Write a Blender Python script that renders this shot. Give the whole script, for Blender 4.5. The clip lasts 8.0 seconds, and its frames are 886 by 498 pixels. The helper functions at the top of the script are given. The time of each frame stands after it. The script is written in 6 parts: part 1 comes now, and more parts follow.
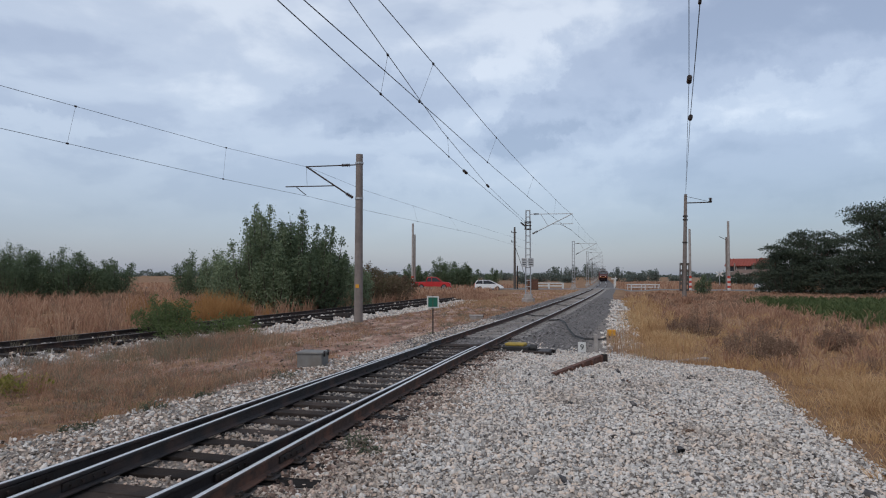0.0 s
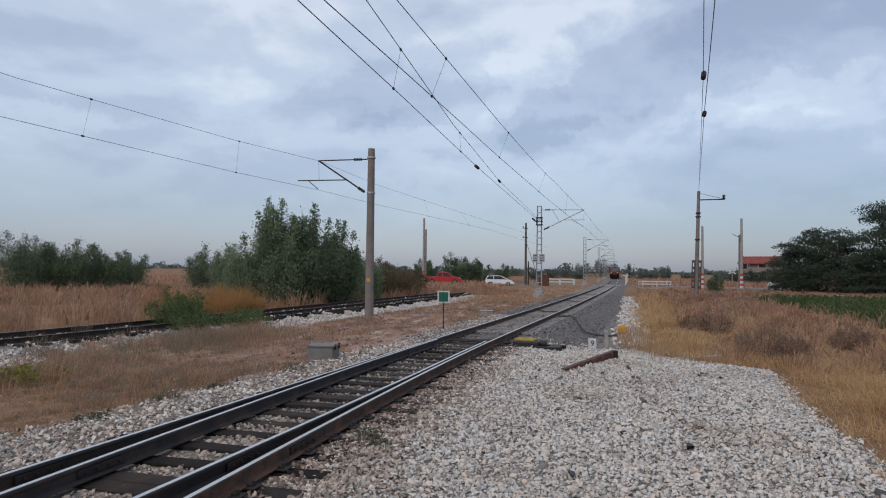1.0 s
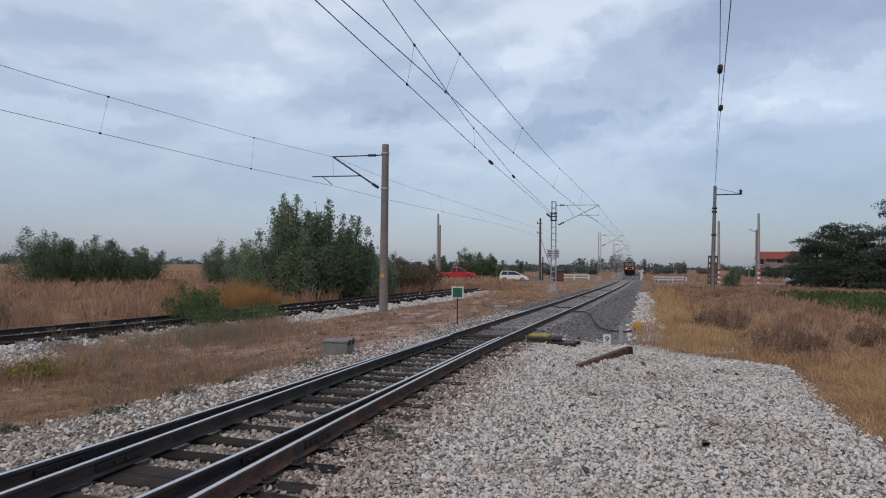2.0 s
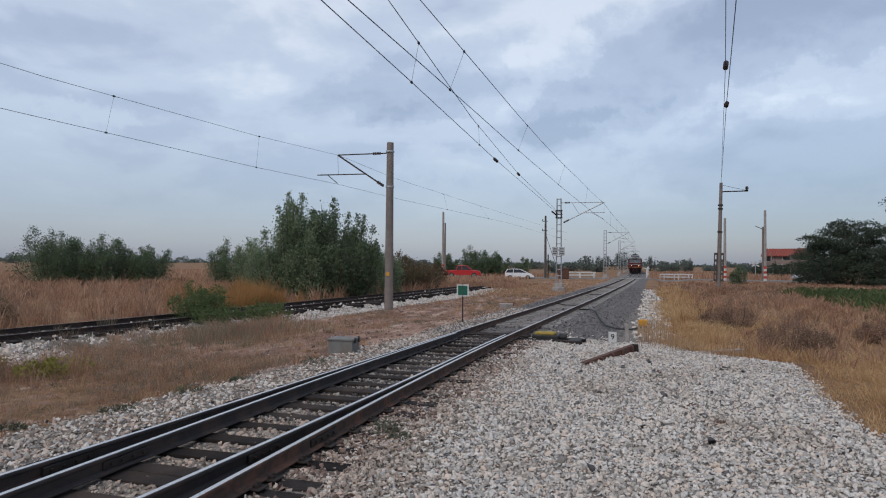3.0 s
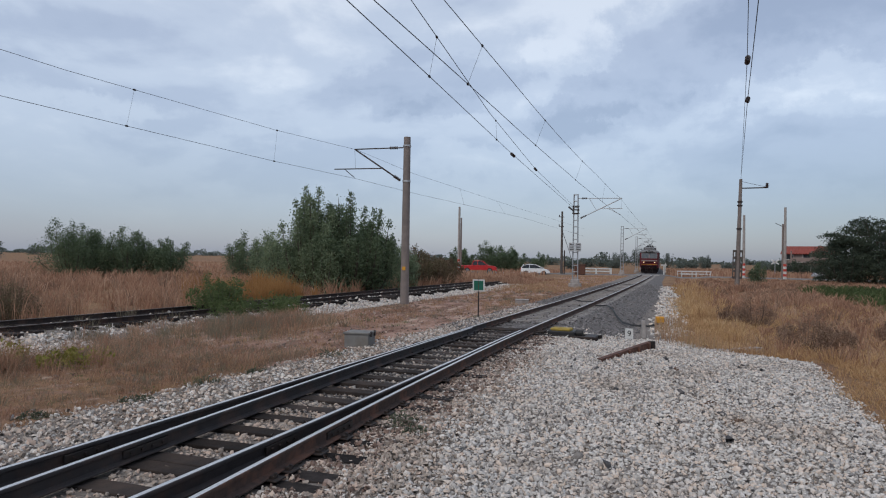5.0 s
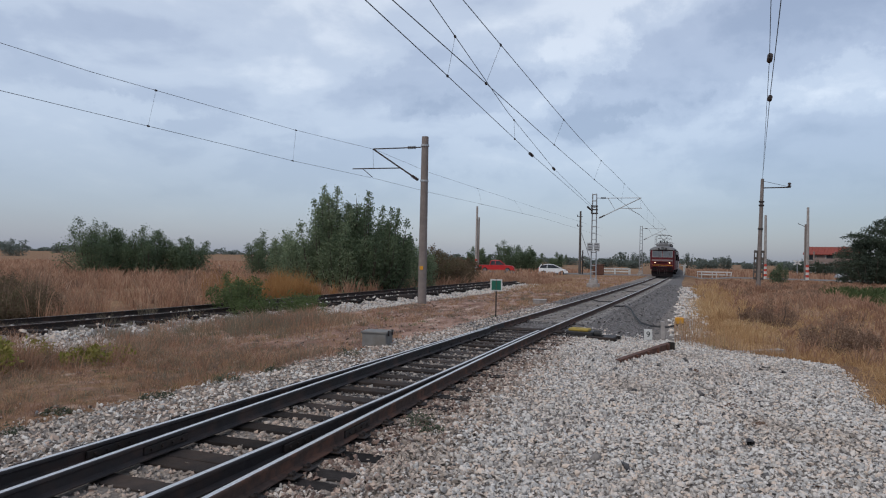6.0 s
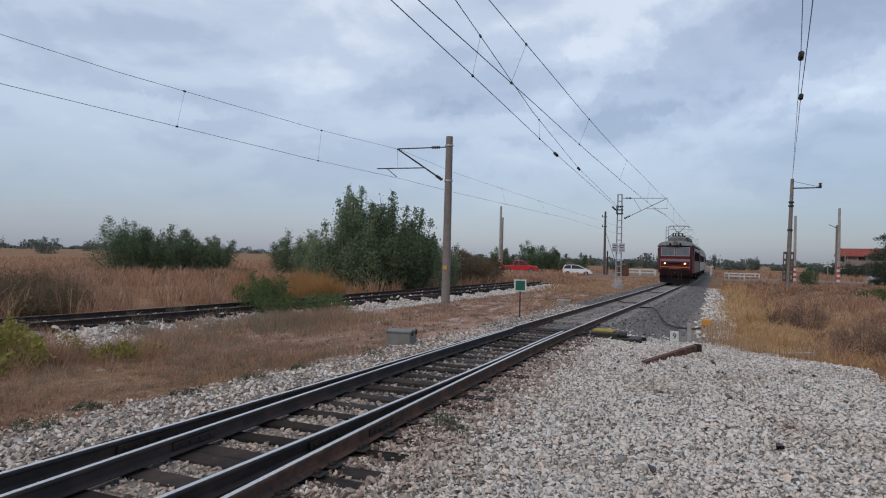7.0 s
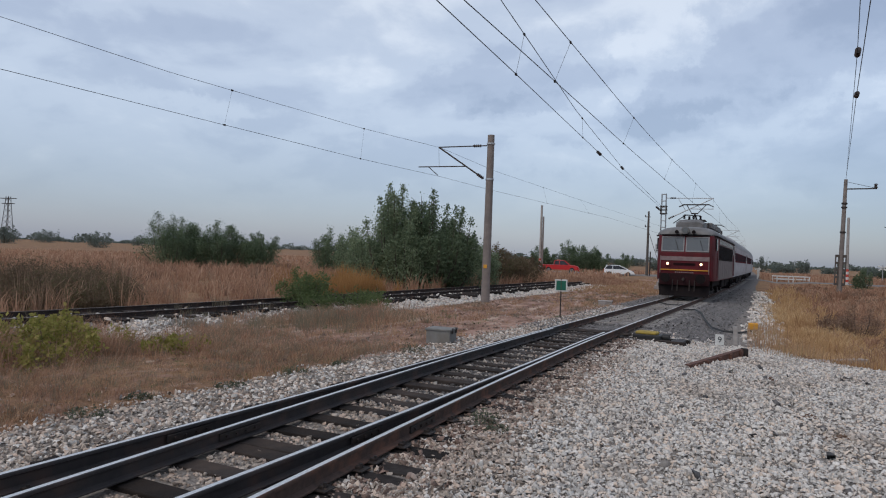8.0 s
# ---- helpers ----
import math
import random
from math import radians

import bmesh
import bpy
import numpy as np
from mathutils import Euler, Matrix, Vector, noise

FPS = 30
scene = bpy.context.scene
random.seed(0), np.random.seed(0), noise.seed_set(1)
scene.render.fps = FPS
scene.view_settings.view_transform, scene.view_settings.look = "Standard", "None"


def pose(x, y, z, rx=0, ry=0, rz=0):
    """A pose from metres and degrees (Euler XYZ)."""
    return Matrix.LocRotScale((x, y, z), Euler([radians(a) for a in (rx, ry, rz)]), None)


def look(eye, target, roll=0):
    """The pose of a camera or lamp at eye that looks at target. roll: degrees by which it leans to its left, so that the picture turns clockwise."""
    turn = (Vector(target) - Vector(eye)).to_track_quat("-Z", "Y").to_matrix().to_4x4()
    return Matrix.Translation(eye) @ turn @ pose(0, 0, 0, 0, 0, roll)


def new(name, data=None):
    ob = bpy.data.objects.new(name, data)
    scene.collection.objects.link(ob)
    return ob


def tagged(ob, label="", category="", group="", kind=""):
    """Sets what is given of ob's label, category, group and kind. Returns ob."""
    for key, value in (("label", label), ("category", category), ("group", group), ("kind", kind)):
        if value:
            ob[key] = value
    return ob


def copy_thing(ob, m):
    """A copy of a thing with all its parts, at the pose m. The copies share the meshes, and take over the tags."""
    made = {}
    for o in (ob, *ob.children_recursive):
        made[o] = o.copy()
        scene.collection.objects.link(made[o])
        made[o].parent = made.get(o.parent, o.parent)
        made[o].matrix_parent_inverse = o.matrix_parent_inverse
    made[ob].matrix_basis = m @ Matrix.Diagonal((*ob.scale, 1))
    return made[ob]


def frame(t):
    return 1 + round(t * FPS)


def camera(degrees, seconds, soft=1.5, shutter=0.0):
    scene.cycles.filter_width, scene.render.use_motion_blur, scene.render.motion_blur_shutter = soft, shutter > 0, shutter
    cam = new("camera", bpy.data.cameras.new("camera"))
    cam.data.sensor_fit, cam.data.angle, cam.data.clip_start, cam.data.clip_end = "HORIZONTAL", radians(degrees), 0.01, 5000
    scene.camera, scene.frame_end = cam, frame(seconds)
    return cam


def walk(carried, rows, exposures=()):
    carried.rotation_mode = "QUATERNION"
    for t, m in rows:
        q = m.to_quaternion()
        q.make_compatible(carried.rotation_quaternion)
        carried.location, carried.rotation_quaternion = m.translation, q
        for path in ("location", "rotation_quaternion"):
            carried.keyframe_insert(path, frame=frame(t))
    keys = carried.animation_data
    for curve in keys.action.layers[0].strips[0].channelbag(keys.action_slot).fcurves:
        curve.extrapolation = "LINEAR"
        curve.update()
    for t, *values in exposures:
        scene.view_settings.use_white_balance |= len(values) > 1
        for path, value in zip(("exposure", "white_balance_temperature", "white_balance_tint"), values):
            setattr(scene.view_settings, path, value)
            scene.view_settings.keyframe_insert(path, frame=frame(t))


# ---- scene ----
cam = camera(67.53, 8.0, soft=1.1)
# seconds, eye, heading to the left, tilt up, lean
ROWS = [
    (0, 0, 0, 1.82, 14.062, 2.317, 0.111),
    (0.5, 0.003, -0.009, 1.818, 14.853, 2.101, 0.472),
    (1, 0.006, -0.028, 1.814, 15.013, 1.879, 0.662),
    (1.5, 0.008, -0.029, 1.816, 15.68, 1.66, 0.738),
    (3, 0.017, -0.025, 1.818, 16.683, 1.3, 0.479),
    (3.5, 0.014, -0.028, 1.813, 16.935, 1.264, 0.633),
    (4, 0.01, -0.023, 1.813, 17.243, 1.022, 0.817),
    (4.5, 0.004, -0.023, 1.813, 17.557, 0.867, 0.884),
    (6, -0.002, -0.019, 1.814, 19.561, 0.778, 1.152),
    (6.5, -0.014, -0.018, 1.809, 20.511, 0.657, 1.211),
    (7, -0.02, -0.027, 1.811, 21.581, 0.724, 1.437),
    (7.5, -0.03, -0.029, 1.81, 23.084, 0.502, 1.787),
    (8, -0.042, -0.053, 1.817, 25, 0.47, 2.15),
]
walk(cam, [(t, Matrix.Translation((x, y, z)) @ pose(0, 0, 0, 0, 0, yaw) @ pose(0, 0, 0, 90 + tilt, 0, 0) @ pose(0, 0, 0, 0, 0, lean)) for t, x, y, z, yaw, tilt, lean in ROWS])

# ---- light ----
SUN_EL, SUN_AZ = radians(48), radians(200)
world = bpy.data.worlds.new("world")
scene.world = world
world.use_nodes = True
wn, wl = world.node_tree.nodes, world.node_tree.links
wn.clear()


def wnode(kind, **sets):
    n = wn.new(kind)
    for k, v in sets.items():
        if k in n.inputs:
            n.inputs[k].default_value = v
    return n


def wmath(op, a, b=None):
    n = wn.new("ShaderNodeMath")
    n.operation = op
    for i, v in enumerate((a, b)):
        if v is None:
            continue
        if isinstance(v, (int, float)):
            n.inputs[i].default_value = v
        else:
            wl.new(v, n.inputs[i])
    return n.outputs[0]


def wramp(fac, stops):
    n = wn.new("ShaderNodeValToRGB")
    els = n.color_ramp.elements
    while len(els) < len(stops):
        els.new(0.5)
    for e, (p, c) in zip(els, stops):
        e.position, e.color = p, (*c, 1)
    n.color_ramp.interpolation = "EASE"
    wl.new(fac, n.inputs[0])
    return n.outputs[0]


def wmix(fac, a, b):
    n = wn.new("ShaderNodeMix")
    n.data_type = "RGBA"
    for s, v in ((n.inputs[0], fac), (n.inputs[6], a), (n.inputs[7], b)):
        if isinstance(v, (int, float)):
            s.default_value = v
        elif isinstance(v, tuple):
            s.default_value = (*v, 1)
        else:
            wl.new(v, s)
    return n.outputs[2]


sky = wn.new("ShaderNodeTexSky")
sky.sky_type, sky.sun_disc = "NISHITA", False
sky.sun_elevation, sky.sun_rotation = SUN_EL, SUN_AZ
coord = wn.new("ShaderNodeTexCoord")
sep = wn.new("ShaderNodeSeparateXYZ")
wl.new(coord.outputs["Generated"], sep.inputs[0])


def wnoise(scale, detail, rough, shift, distort=0.0):
    """Cloud noise over the dome, flattened towards the horizon."""
    m = wn.new("ShaderNodeMapping")
    m.inputs["Location"].default_value = shift
    m.inputs["Scale"].default_value = (1.0, 1.0, 2.3)
    wl.new(coord.outputs["Generated"], m.inputs[0])
    n = wnode("ShaderNodeTexNoise", Scale=scale, Detail=detail, Roughness=rough, Distortion=distort)
    wl.new(m.outputs[0], n.inputs["Vector"])
    return n.outputs["Fac"]


def wbank(az, el, wide, high, soft_edge=0.5):
    """One bank of cloud at a heading to the left and a height, in degrees: 1 inside, falling to 0 with a ragged edge."""
    a, e = radians(az), radians(el)
    turn = wn.new("ShaderNodeVectorRotate")
    turn.rotation_type = "Z_AXIS"
    turn.inputs["Angle"].default_value = -a
    wl.new(stirred, turn.inputs["Vector"])
    off = wn.new("ShaderNodeVectorMath")
    off.operation = "SUBTRACT"
    off.inputs[1].default_value = (0, math.cos(e), math.sin(e))
    wl.new(turn.outputs[0], off.inputs[0])
    sc = wn.new("ShaderNodeVectorMath")
    sc.operation = "MULTIPLY"
    sc.inputs[1].default_value = (1 / radians(wide), 0.6, 1 / radians(high))
    wl.new(off.outputs[0], sc.inputs[0])
    ln_ = wn.new("ShaderNodeVectorMath")
    ln_.operation = "LENGTH"
    wl.new(sc.outputs[0], ln_.inputs[0])
    r = wn.new("ShaderNodeMapRange")
    r.interpolation_type = "SMOOTHSTEP"
    wl.new(ln_.outputs["Value"], r.inputs[0])
    for k, v in enumerate((1 + soft_edge, 1 - soft_edge, 0.0, 1.0)):
        r.inputs[k + 1].default_value = v
    return r.outputs[0]


# the view direction stirred by noise gives the banks their ragged edges
stir = wnode("ShaderNodeTexNoise", Scale=9.0, Detail=8, Roughness=0.66)
wl.new(coord.outputs["Generated"], stir.inputs["Vector"])
stir_c = wn.new("ShaderNodeVectorMath")
stir_c.operation = "MULTIPLY_ADD"
stir_c.inputs[1].default_value = (0.30, 0.30, 0.13)
stir_c.inputs[2].default_value = (-0.15, -0.15, -0.065)
wl.new(stir.outputs["Color"], stir_c.inputs[0])
stir_s = wn.new("ShaderNodeVectorMath")
wl.new(stir_c.outputs[0], stir_s.inputs[0])
wl.new(coord.outputs["Generated"], stir_s.inputs[1])
stirred = stir_s.outputs[0]

cover = wnoise(1.7, 3, 0.5, (3.4, 1.0, 0.25), 0.3)
puff = wnoise(4.0, 8, 0.52, (0.4, 5.2, 0.0), 0.2)
puff_lit = wnoise(4.0, 8, 0.52, (0.4, 5.2, 0.06), 0.2)
relief = wmath("MULTIPLY", wmath("SUBTRACT", puff, puff_lit), 1.2)
body = wmath("ADD", wmath("MULTIPLY", wmath("SUBTRACT", 0.5, cover), 0.7), wmath("MULTIPLY", wmath("SUBTRACT", puff, 0.5), 0.7))
cloud = wmath("ADD", wmath("ADD", relief, body), 0.58)
# heading to the left, height, half width, half height, tone
BANKS = [(5.6, 12.0, 4.8, 1.7, -0.42), (-0.5, 16.5, 7.5, 3.6, -0.34), (-15.0, 20.0, 10.0, 4.5, -0.50), (19.5, 15.0, 6.5, 2.4, -0.22), (19.0, 12.8, 4.0, 0.8, -0.16),
         (20.0, 22.0, 13.0, 2.6, 0.10), (15.5, 8.2, 6.0, 1.2, 0.18), (8.4, 17.8, 3.0, 2.4, 0.20), (2.2, 12.3, 1.6, 1.3, 0.22), (38.0, 20.5, 10.0, 3.0, 0.08),
         (45.5, 11.6, 5.5, 0.9, 0.16), (32.5, 14.8, 4.5, 1.2, 0.06), (-5.0, 12.8, 5.0, 0.9, 0.10), (-13.0, 13.8, 6.0, 1.0, 0.08), (-12.0, 8.5, 11.0, 3.0, -0.32), (0.0, 8.0, 6.0, 2.0, -0.1), (34.0, 8.0, 12.0, 2.0, -0.1)]
for az, el, wide, high, shade in BANKS:
    cloud = wmath("ADD", cloud, wmath("MULTIPLY", wbank(az, el, wide, high), shade))
tone = wramp(cloud, [(0.05, (0.285, 0.33, 0.43)), (0.38, (0.385, 0.435, 0.54)), (0.62, (0.49, 0.545, 0.64)), (0.95, (0.67, 0.715, 0.78))])
rise = wramp(sep.outputs[2], [(0.0, (0, 0, 0)), (0.24, (1, 1, 1))])
# the low sky is duller towards the east
east = wramp(wmath("ADD", sep.outputs[0], 0.5), [(0.35, (0, 0, 0)), (0.75, (1, 1, 1))])
low_sky = wmix(east, (0.182, 0.216, 0.325), (0.10, 0.128, 0.228))
over = wmix(rise, low_sky, tone)
bg_sky = wnode("ShaderNodeBackground", Strength=0.05)
wl.new(sky.outputs[0], bg_sky.inputs[0])
bg_cloud = wnode("ShaderNodeBackground", Strength=0.88)
wl.new(over, bg_cloud.inputs[0])
add = wn.new("ShaderNodeAddShader")
wl.new(bg_sky.outputs[0], add.inputs[0])
wl.new(bg_cloud.outputs[0], add.inputs[1])
wout = wn.new("ShaderNodeOutputWorld")
wl.new(add.outputs[0], wout.inputs[0])

sun_data = bpy.data.lights.new("sun", "SUN")
sun_data.energy, sun_data.angle, sun_data.color = 1.2, radians(25), (1.0, 0.93, 0.84)
sun = new("sun", sun_data)
sun.matrix_world = look((0, 0, 60), (-60 * math.sin(SUN_AZ) / math.tan(SUN_EL), -60 * math.cos(SUN_AZ) / math.tan(SUN_EL), 0))
scene.view_settings.exposure = 0.0


# ---- materials ----
def mat(name, c1, c2=None, scale=8.0, rough=0.8, metal=0.0, bump=0.0, bump_scale=None, island=0.0, objrand=0.0, stain=None, stain_scale=0.7, emit=None, strength=0.0, spec=0.35, mixed=None):
    """Principled material: two tones by noise, a larger stain, variation per piece, fine relief."""
    m = bpy.data.materials.new(name)
    m.use_nodes = True
    n, l = m.node_tree.nodes, m.node_tree.links
    b = n["Principled BSDF"]
    b.inputs["Roughness"].default_value, b.inputs["Metallic"].default_value = rough, metal
    b.inputs["Specular IOR Level"].default_value = spec
    geo = n.new("ShaderNodeNewGeometry")
    tc = n.new("ShaderNodeTexCoord")
    vec = tc.outputs["Object"]

    def tex(sc, det=6.0, ro=0.6):
        t = n.new("ShaderNodeTexNoise")
        t.inputs["Scale"].default_value, t.inputs["Detail"].default_value, t.inputs["Roughness"].default_value = sc, det, ro
        l.new(vec, t.inputs["Vector"])
        return t.outputs["Fac"]

    def mix(fac, a, bb, blend="MIX"):
        x = n.new("ShaderNodeMix")
        x.data_type, x.blend_type = "RGBA", blend
        for s, v in ((x.inputs[0], fac), (x.inputs[6], a), (x.inputs[7], bb)):
            if isinstance(v, (int, float)):
                s.default_value = v
            elif isinstance(v, tuple):
                s.default_value = (*v, 1)
            else:
                l.new(v, s)
        return x.outputs[2]

    def span(v, a, bb, lo=0.0, hi=1.0):
        r = n.new("ShaderNodeMapRange")
        l.new(v, r.inputs[0])
        for i, x in enumerate((a, bb, lo, hi)):
            r.inputs[i + 1].default_value = x
        return r.outputs[0]

    col = mix(span(tex(scale), 0.35, 0.65), c1, c2 or tuple(0.8 * v for v in c1))
    if stain:
        col = mix(span(tex(stain_scale, 4.0), 0.5, 0.66, 0.0, 0.8), col, stain)
    if mixed:
        col = mix(span(geo.outputs["Random Per Island"], 0.62, 0.9), col, mixed)
    for amount, src in ((island, geo.outputs["Random Per Island"]), (objrand, None)):
        if amount:
            if src is None:
                src = n.new("ShaderNodeObjectInfo").outputs["Random"]
            v = n.new("ShaderNodeCombineColor")
            g = span(src, 0, 1, 1 - amount, 1 + amount)
            for i in range(3):
                l.new(g, v.inputs[i])
            col = mix(1.0, col, v.outputs[0], "MULTIPLY")
    l.new(col, b.inputs["Base Color"])
    if bump:
        bp = n.new("ShaderNodeBump")
        bp.inputs["Strength"].default_value, bp.inputs["Distance"].default_value = bump, 0.02
        l.new(tex(bump_scale or scale * 3, 8.0, 0.65), bp.inputs["Height"])
        l.new(bp.outputs[0], b.inputs["Normal"])
    if emit:
        b.inputs["Emission Color"].default_value, b.inputs["Emission Strength"].default_value = (*emit, 1), strength
    return m


M = dict(
    rail_top=mat("rail_running_steel", (0.74, 0.72, 0.70), (0.56, 0.54, 0.52), 30, 0.38, 0.85, spec=0.5),
    rail=mat("rail_rust_steel", (0.088, 0.058, 0.048), (0.055, 0.039, 0.034), 14, 0.85, 0.0, 0.25, 60, stain=(0.15, 0.075, 0.052), stain_scale=3, spec=0.18),
    rail_oiled=mat("oiled_rail_steel", (0.04, 0.034, 0.034), (0.026, 0.023, 0.024), 10, 0.6, 0.0, 0.25, 60, stain=(0.075, 0.048, 0.04), stain_scale=2.5, spec=0.3),
    # siding steel, darkened so that the colour holds the shade on the webs
    rail_old_shaded=mat("shaded_old_rail_steel", (0.045, 0.034, 0.031), (0.03, 0.024, 0.022), 14, 0.85, 0.0, 0.25, 60, stain=(0.08, 0.046, 0.036), stain_scale=3, spec=0.18),
    rail_dull=mat("dull_rail_steel", (0.26, 0.225, 0.205), (0.17, 0.145, 0.13), 20, 0.5, 0.5),
    timber=mat("tarred_timber", (0.036, 0.030, 0.028), (0.02, 0.017, 0.016), 9, 0.9, 0, 0.5, 40, objrand=0.45, stain=(0.055, 0.041, 0.034), stain_scale=2, spec=0.12),
    sleeper=mat("concrete_sleeper", (0.27, 0.25, 0.235), (0.19, 0.175, 0.16), 7, 0.9, 0, 0.3, 50, objrand=0.2, stain=(0.18, 0.14, 0.11), stain_scale=2),
    iron=mat("dark_iron", (0.035, 0.032, 0.032), (0.055, 0.04, 0.034), 12, 0.6, 0.5, 0.2, 50),
    rust=mat("rusted_steel", (0.14, 0.062, 0.04), (0.07, 0.038, 0.03), 10, 0.85, 0.1, 0.4, 50),
    concrete=mat("weathered_concrete", (0.36, 0.33, 0.31), (0.27, 0.245, 0.23), 5, 0.92, 0, 0.3, 45, stain=(0.2, 0.17, 0.15), stain_scale=1.2),
    pole=mat("concrete_pole", (0.215, 0.18, 0.163), (0.165, 0.14, 0.128), 4, 0.92, 0, 0.3, 40, stain=(0.14, 0.12, 0.11), stain_scale=0.9),
    galv=mat("galvanised_steel", (0.42, 0.43, 0.44), (0.33, 0.34, 0.35), 9, 0.55, 0.5, 0.1, 40),
    wire=mat("copper_wire_dark", (0.05, 0.05, 0.055), rough=0.6, metal=0.4),
    ceramic=mat("brown_insulator", (0.04, 0.025, 0.02), rough=0.3, spec=0.5),
    gravel=mat("limestone_chips", (0.67, 0.63, 0.59), (0.51, 0.475, 0.44), 60, 0.9, 0, 0.4, 120, island=0.45, stain=(0.40, 0.34, 0.29), stain_scale=0.6, mixed=(0.44, 0.36, 0.30)),
    soiled=mat("soiled_limestone_chips", (0.48, 0.41, 0.35), (0.34, 0.28, 0.235), 60, 0.92, 0, 0.4, 120, island=0.5, stain=(0.24, 0.17, 0.125), stain_scale=0.9, mixed=(0.34, 0.255, 0.205)),
    rusty=mat("rust_stained_chips", (0.20, 0.135, 0.108), (0.125, 0.083, 0.067), 60, 0.92, 0, 0.4, 120, island=0.45, stain=(0.36, 0.30, 0.26), stain_scale=2.0),
    oily=mat("oil_stained_chips", (0.13, 0.12, 0.118), (0.07, 0.064, 0.064), 40, 0.75, 0, 0.4, 120, island=0.5, mixed=(0.24, 0.215, 0.19)),
    wood_pole=mat("tarred_pole", (0.105, 0.09, 0.08), (0.07, 0.06, 0.055), 5, 0.9, 0, 0.3, 40),
    ballast=mat("dark_crushed_ballast", (0.19, 0.175, 0.17), (0.13, 0.12, 0.118), 50, 0.92, 0, 0.4, 120, island=0.4),
    white=mat("white_paint", (0.6, 0.59, 0.57), (0.5, 0.49, 0.47), 6, 0.6, 0, 0.1, 40, stain=(0.45, 0.42, 0.38), stain_scale=2),
    yellow=mat("yellow_paint", (0.60, 0.29, 0.025), (0.48, 0.22, 0.025), 9, 0.6, 0, 0.1, 40),
    green=mat("green_sign_paint", (0.012, 0.11, 0.07), (0.01, 0.09, 0.06), 9, 0.5),
    black=mat("black_paint", (0.015, 0.015, 0.016), (0.025, 0.024, 0.024), 8, 0.6),
    red=mat("red_stripe_paint", (0.5, 0.06, 0.04), (0.4, 0.05, 0.035), 8, 0.6),
)


# ---- building helpers ----
def part(name, bm, material, parent=None, label="", smooth=False):
    me = bpy.data.meshes.new(name)
    bm.to_mesh(me)
    bm.free()
    for m in material if isinstance(material, (list, tuple)) else (material,):
        me.materials.append(m)
    if smooth:
        me.polygons.foreach_set("use_smooth", [True] * len(me.polygons))
    ob = new(name, me)
    if parent:
        ob.parent = parent
    return tagged(ob, label)


def thing(name, m, label, category, group="", kind=""):
    ob = new(name)
    ob.matrix_basis = m
    ob.empty_display_size = 0.1
    return tagged(ob, label, category, group, kind)


def raw(name, verts, faces, material, parent=None, smooth=False):
    me = bpy.data.meshes.new(name)
    me.from_pydata(verts, [], faces)
    for m in material if isinstance(material, (list, tuple)) else (material,):
        me.materials.append(m)
    if smooth:
        me.polygons.foreach_set("use_smooth", [True] * len(me.polygons))
    ob = new(name, me)
    if parent:
        ob.parent = parent
    return ob


def box(bm, cx, cy, cz, sx, sy, sz, m=Matrix(), bevel=0.0, slot=0):
    r = bmesh.ops.create_cube(bm, size=1.0, matrix=m @ Matrix.Translation((cx, cy, cz)) @ Matrix.Diagonal((sx, sy, sz, 1)))
    fs = list({f for v in r["verts"] for f in v.link_faces})
    for f in fs:
        f.material_index = slot
    if bevel:
        es = list({e for v in r["verts"] for e in v.link_edges})
        out = bmesh.ops.bevel(bm, geom=es, offset=bevel, segments=2, affect="EDGES", profile=0.5)
        for f in out["faces"]:
            f.material_index = slot
    return bm


def rod(bm, a, b, r1, r2=None, n=10, slot=0):
    a, b = Vector(a), Vector(b)
    d = b - a
    turn = d.to_track_quat("Z", "Y").to_matrix().to_4x4()
    r = bmesh.ops.create_cone(bm, cap_ends=True, segments=n, radius1=r1, radius2=r1 if r2 is None else r2, depth=d.length, matrix=Matrix.Translation((a + b) / 2) @ turn)
    for f in {f for v in r["verts"] for f in v.link_faces}:
        f.material_index = slot
    return bm


def nb():
    return bmesh.new()


def smooth_through(points, width=25):
    """A smooth curve through (y, x) points."""
    ys, xs = zip(*points)
    fine = np.arange(ys[0], ys[-1], 0.5)
    val = np.interp(fine, ys, xs)
    k, half = np.ones(width) / width, width // 2
    pad = np.r_[2 * val[0] - val[half:0:-1], val, 2 * val[-1] - val[-2:-half - 2:-1]]
    val = np.convolve(pad, k, "valid")
    return lambda y: np.interp(y, fine, val)


# ---- the plan: x of the track centres along y ----
main_x = smooth_through([(-60, -4.55), (5, -4.25), (13, -4.15), (19, -3.97), (27, -3.63), (36, -3.27), (46, -2.93), (59, -2.5), (76, -2.05), (95, -1.65), (110, -1.42), (130, -1.3), (170, -1.45), (250, -2.1), (700, -6.0)])
siding_x = smooth_through([(-60, -29.0), (-5, -18.4), (8, -16.1), (14.3, -15.25), (18.2, -15.0), (23.3, -14.85), (32, -14.45), (44, -13.9), (60, -13.5), (100, -12.6), (140, -12.2)])
TOE = 17.4
CROSSING_Y = 101.5


def part_of_switch(y):
    return 0.00115 * np.maximum(TOE - y, 0.0) ** 2


# ---- ground ----
def soft(a, b, v):
    t = np.clip((v - a) / (b - a), 0, 1)
    return t * t * (3 - 2 * t)


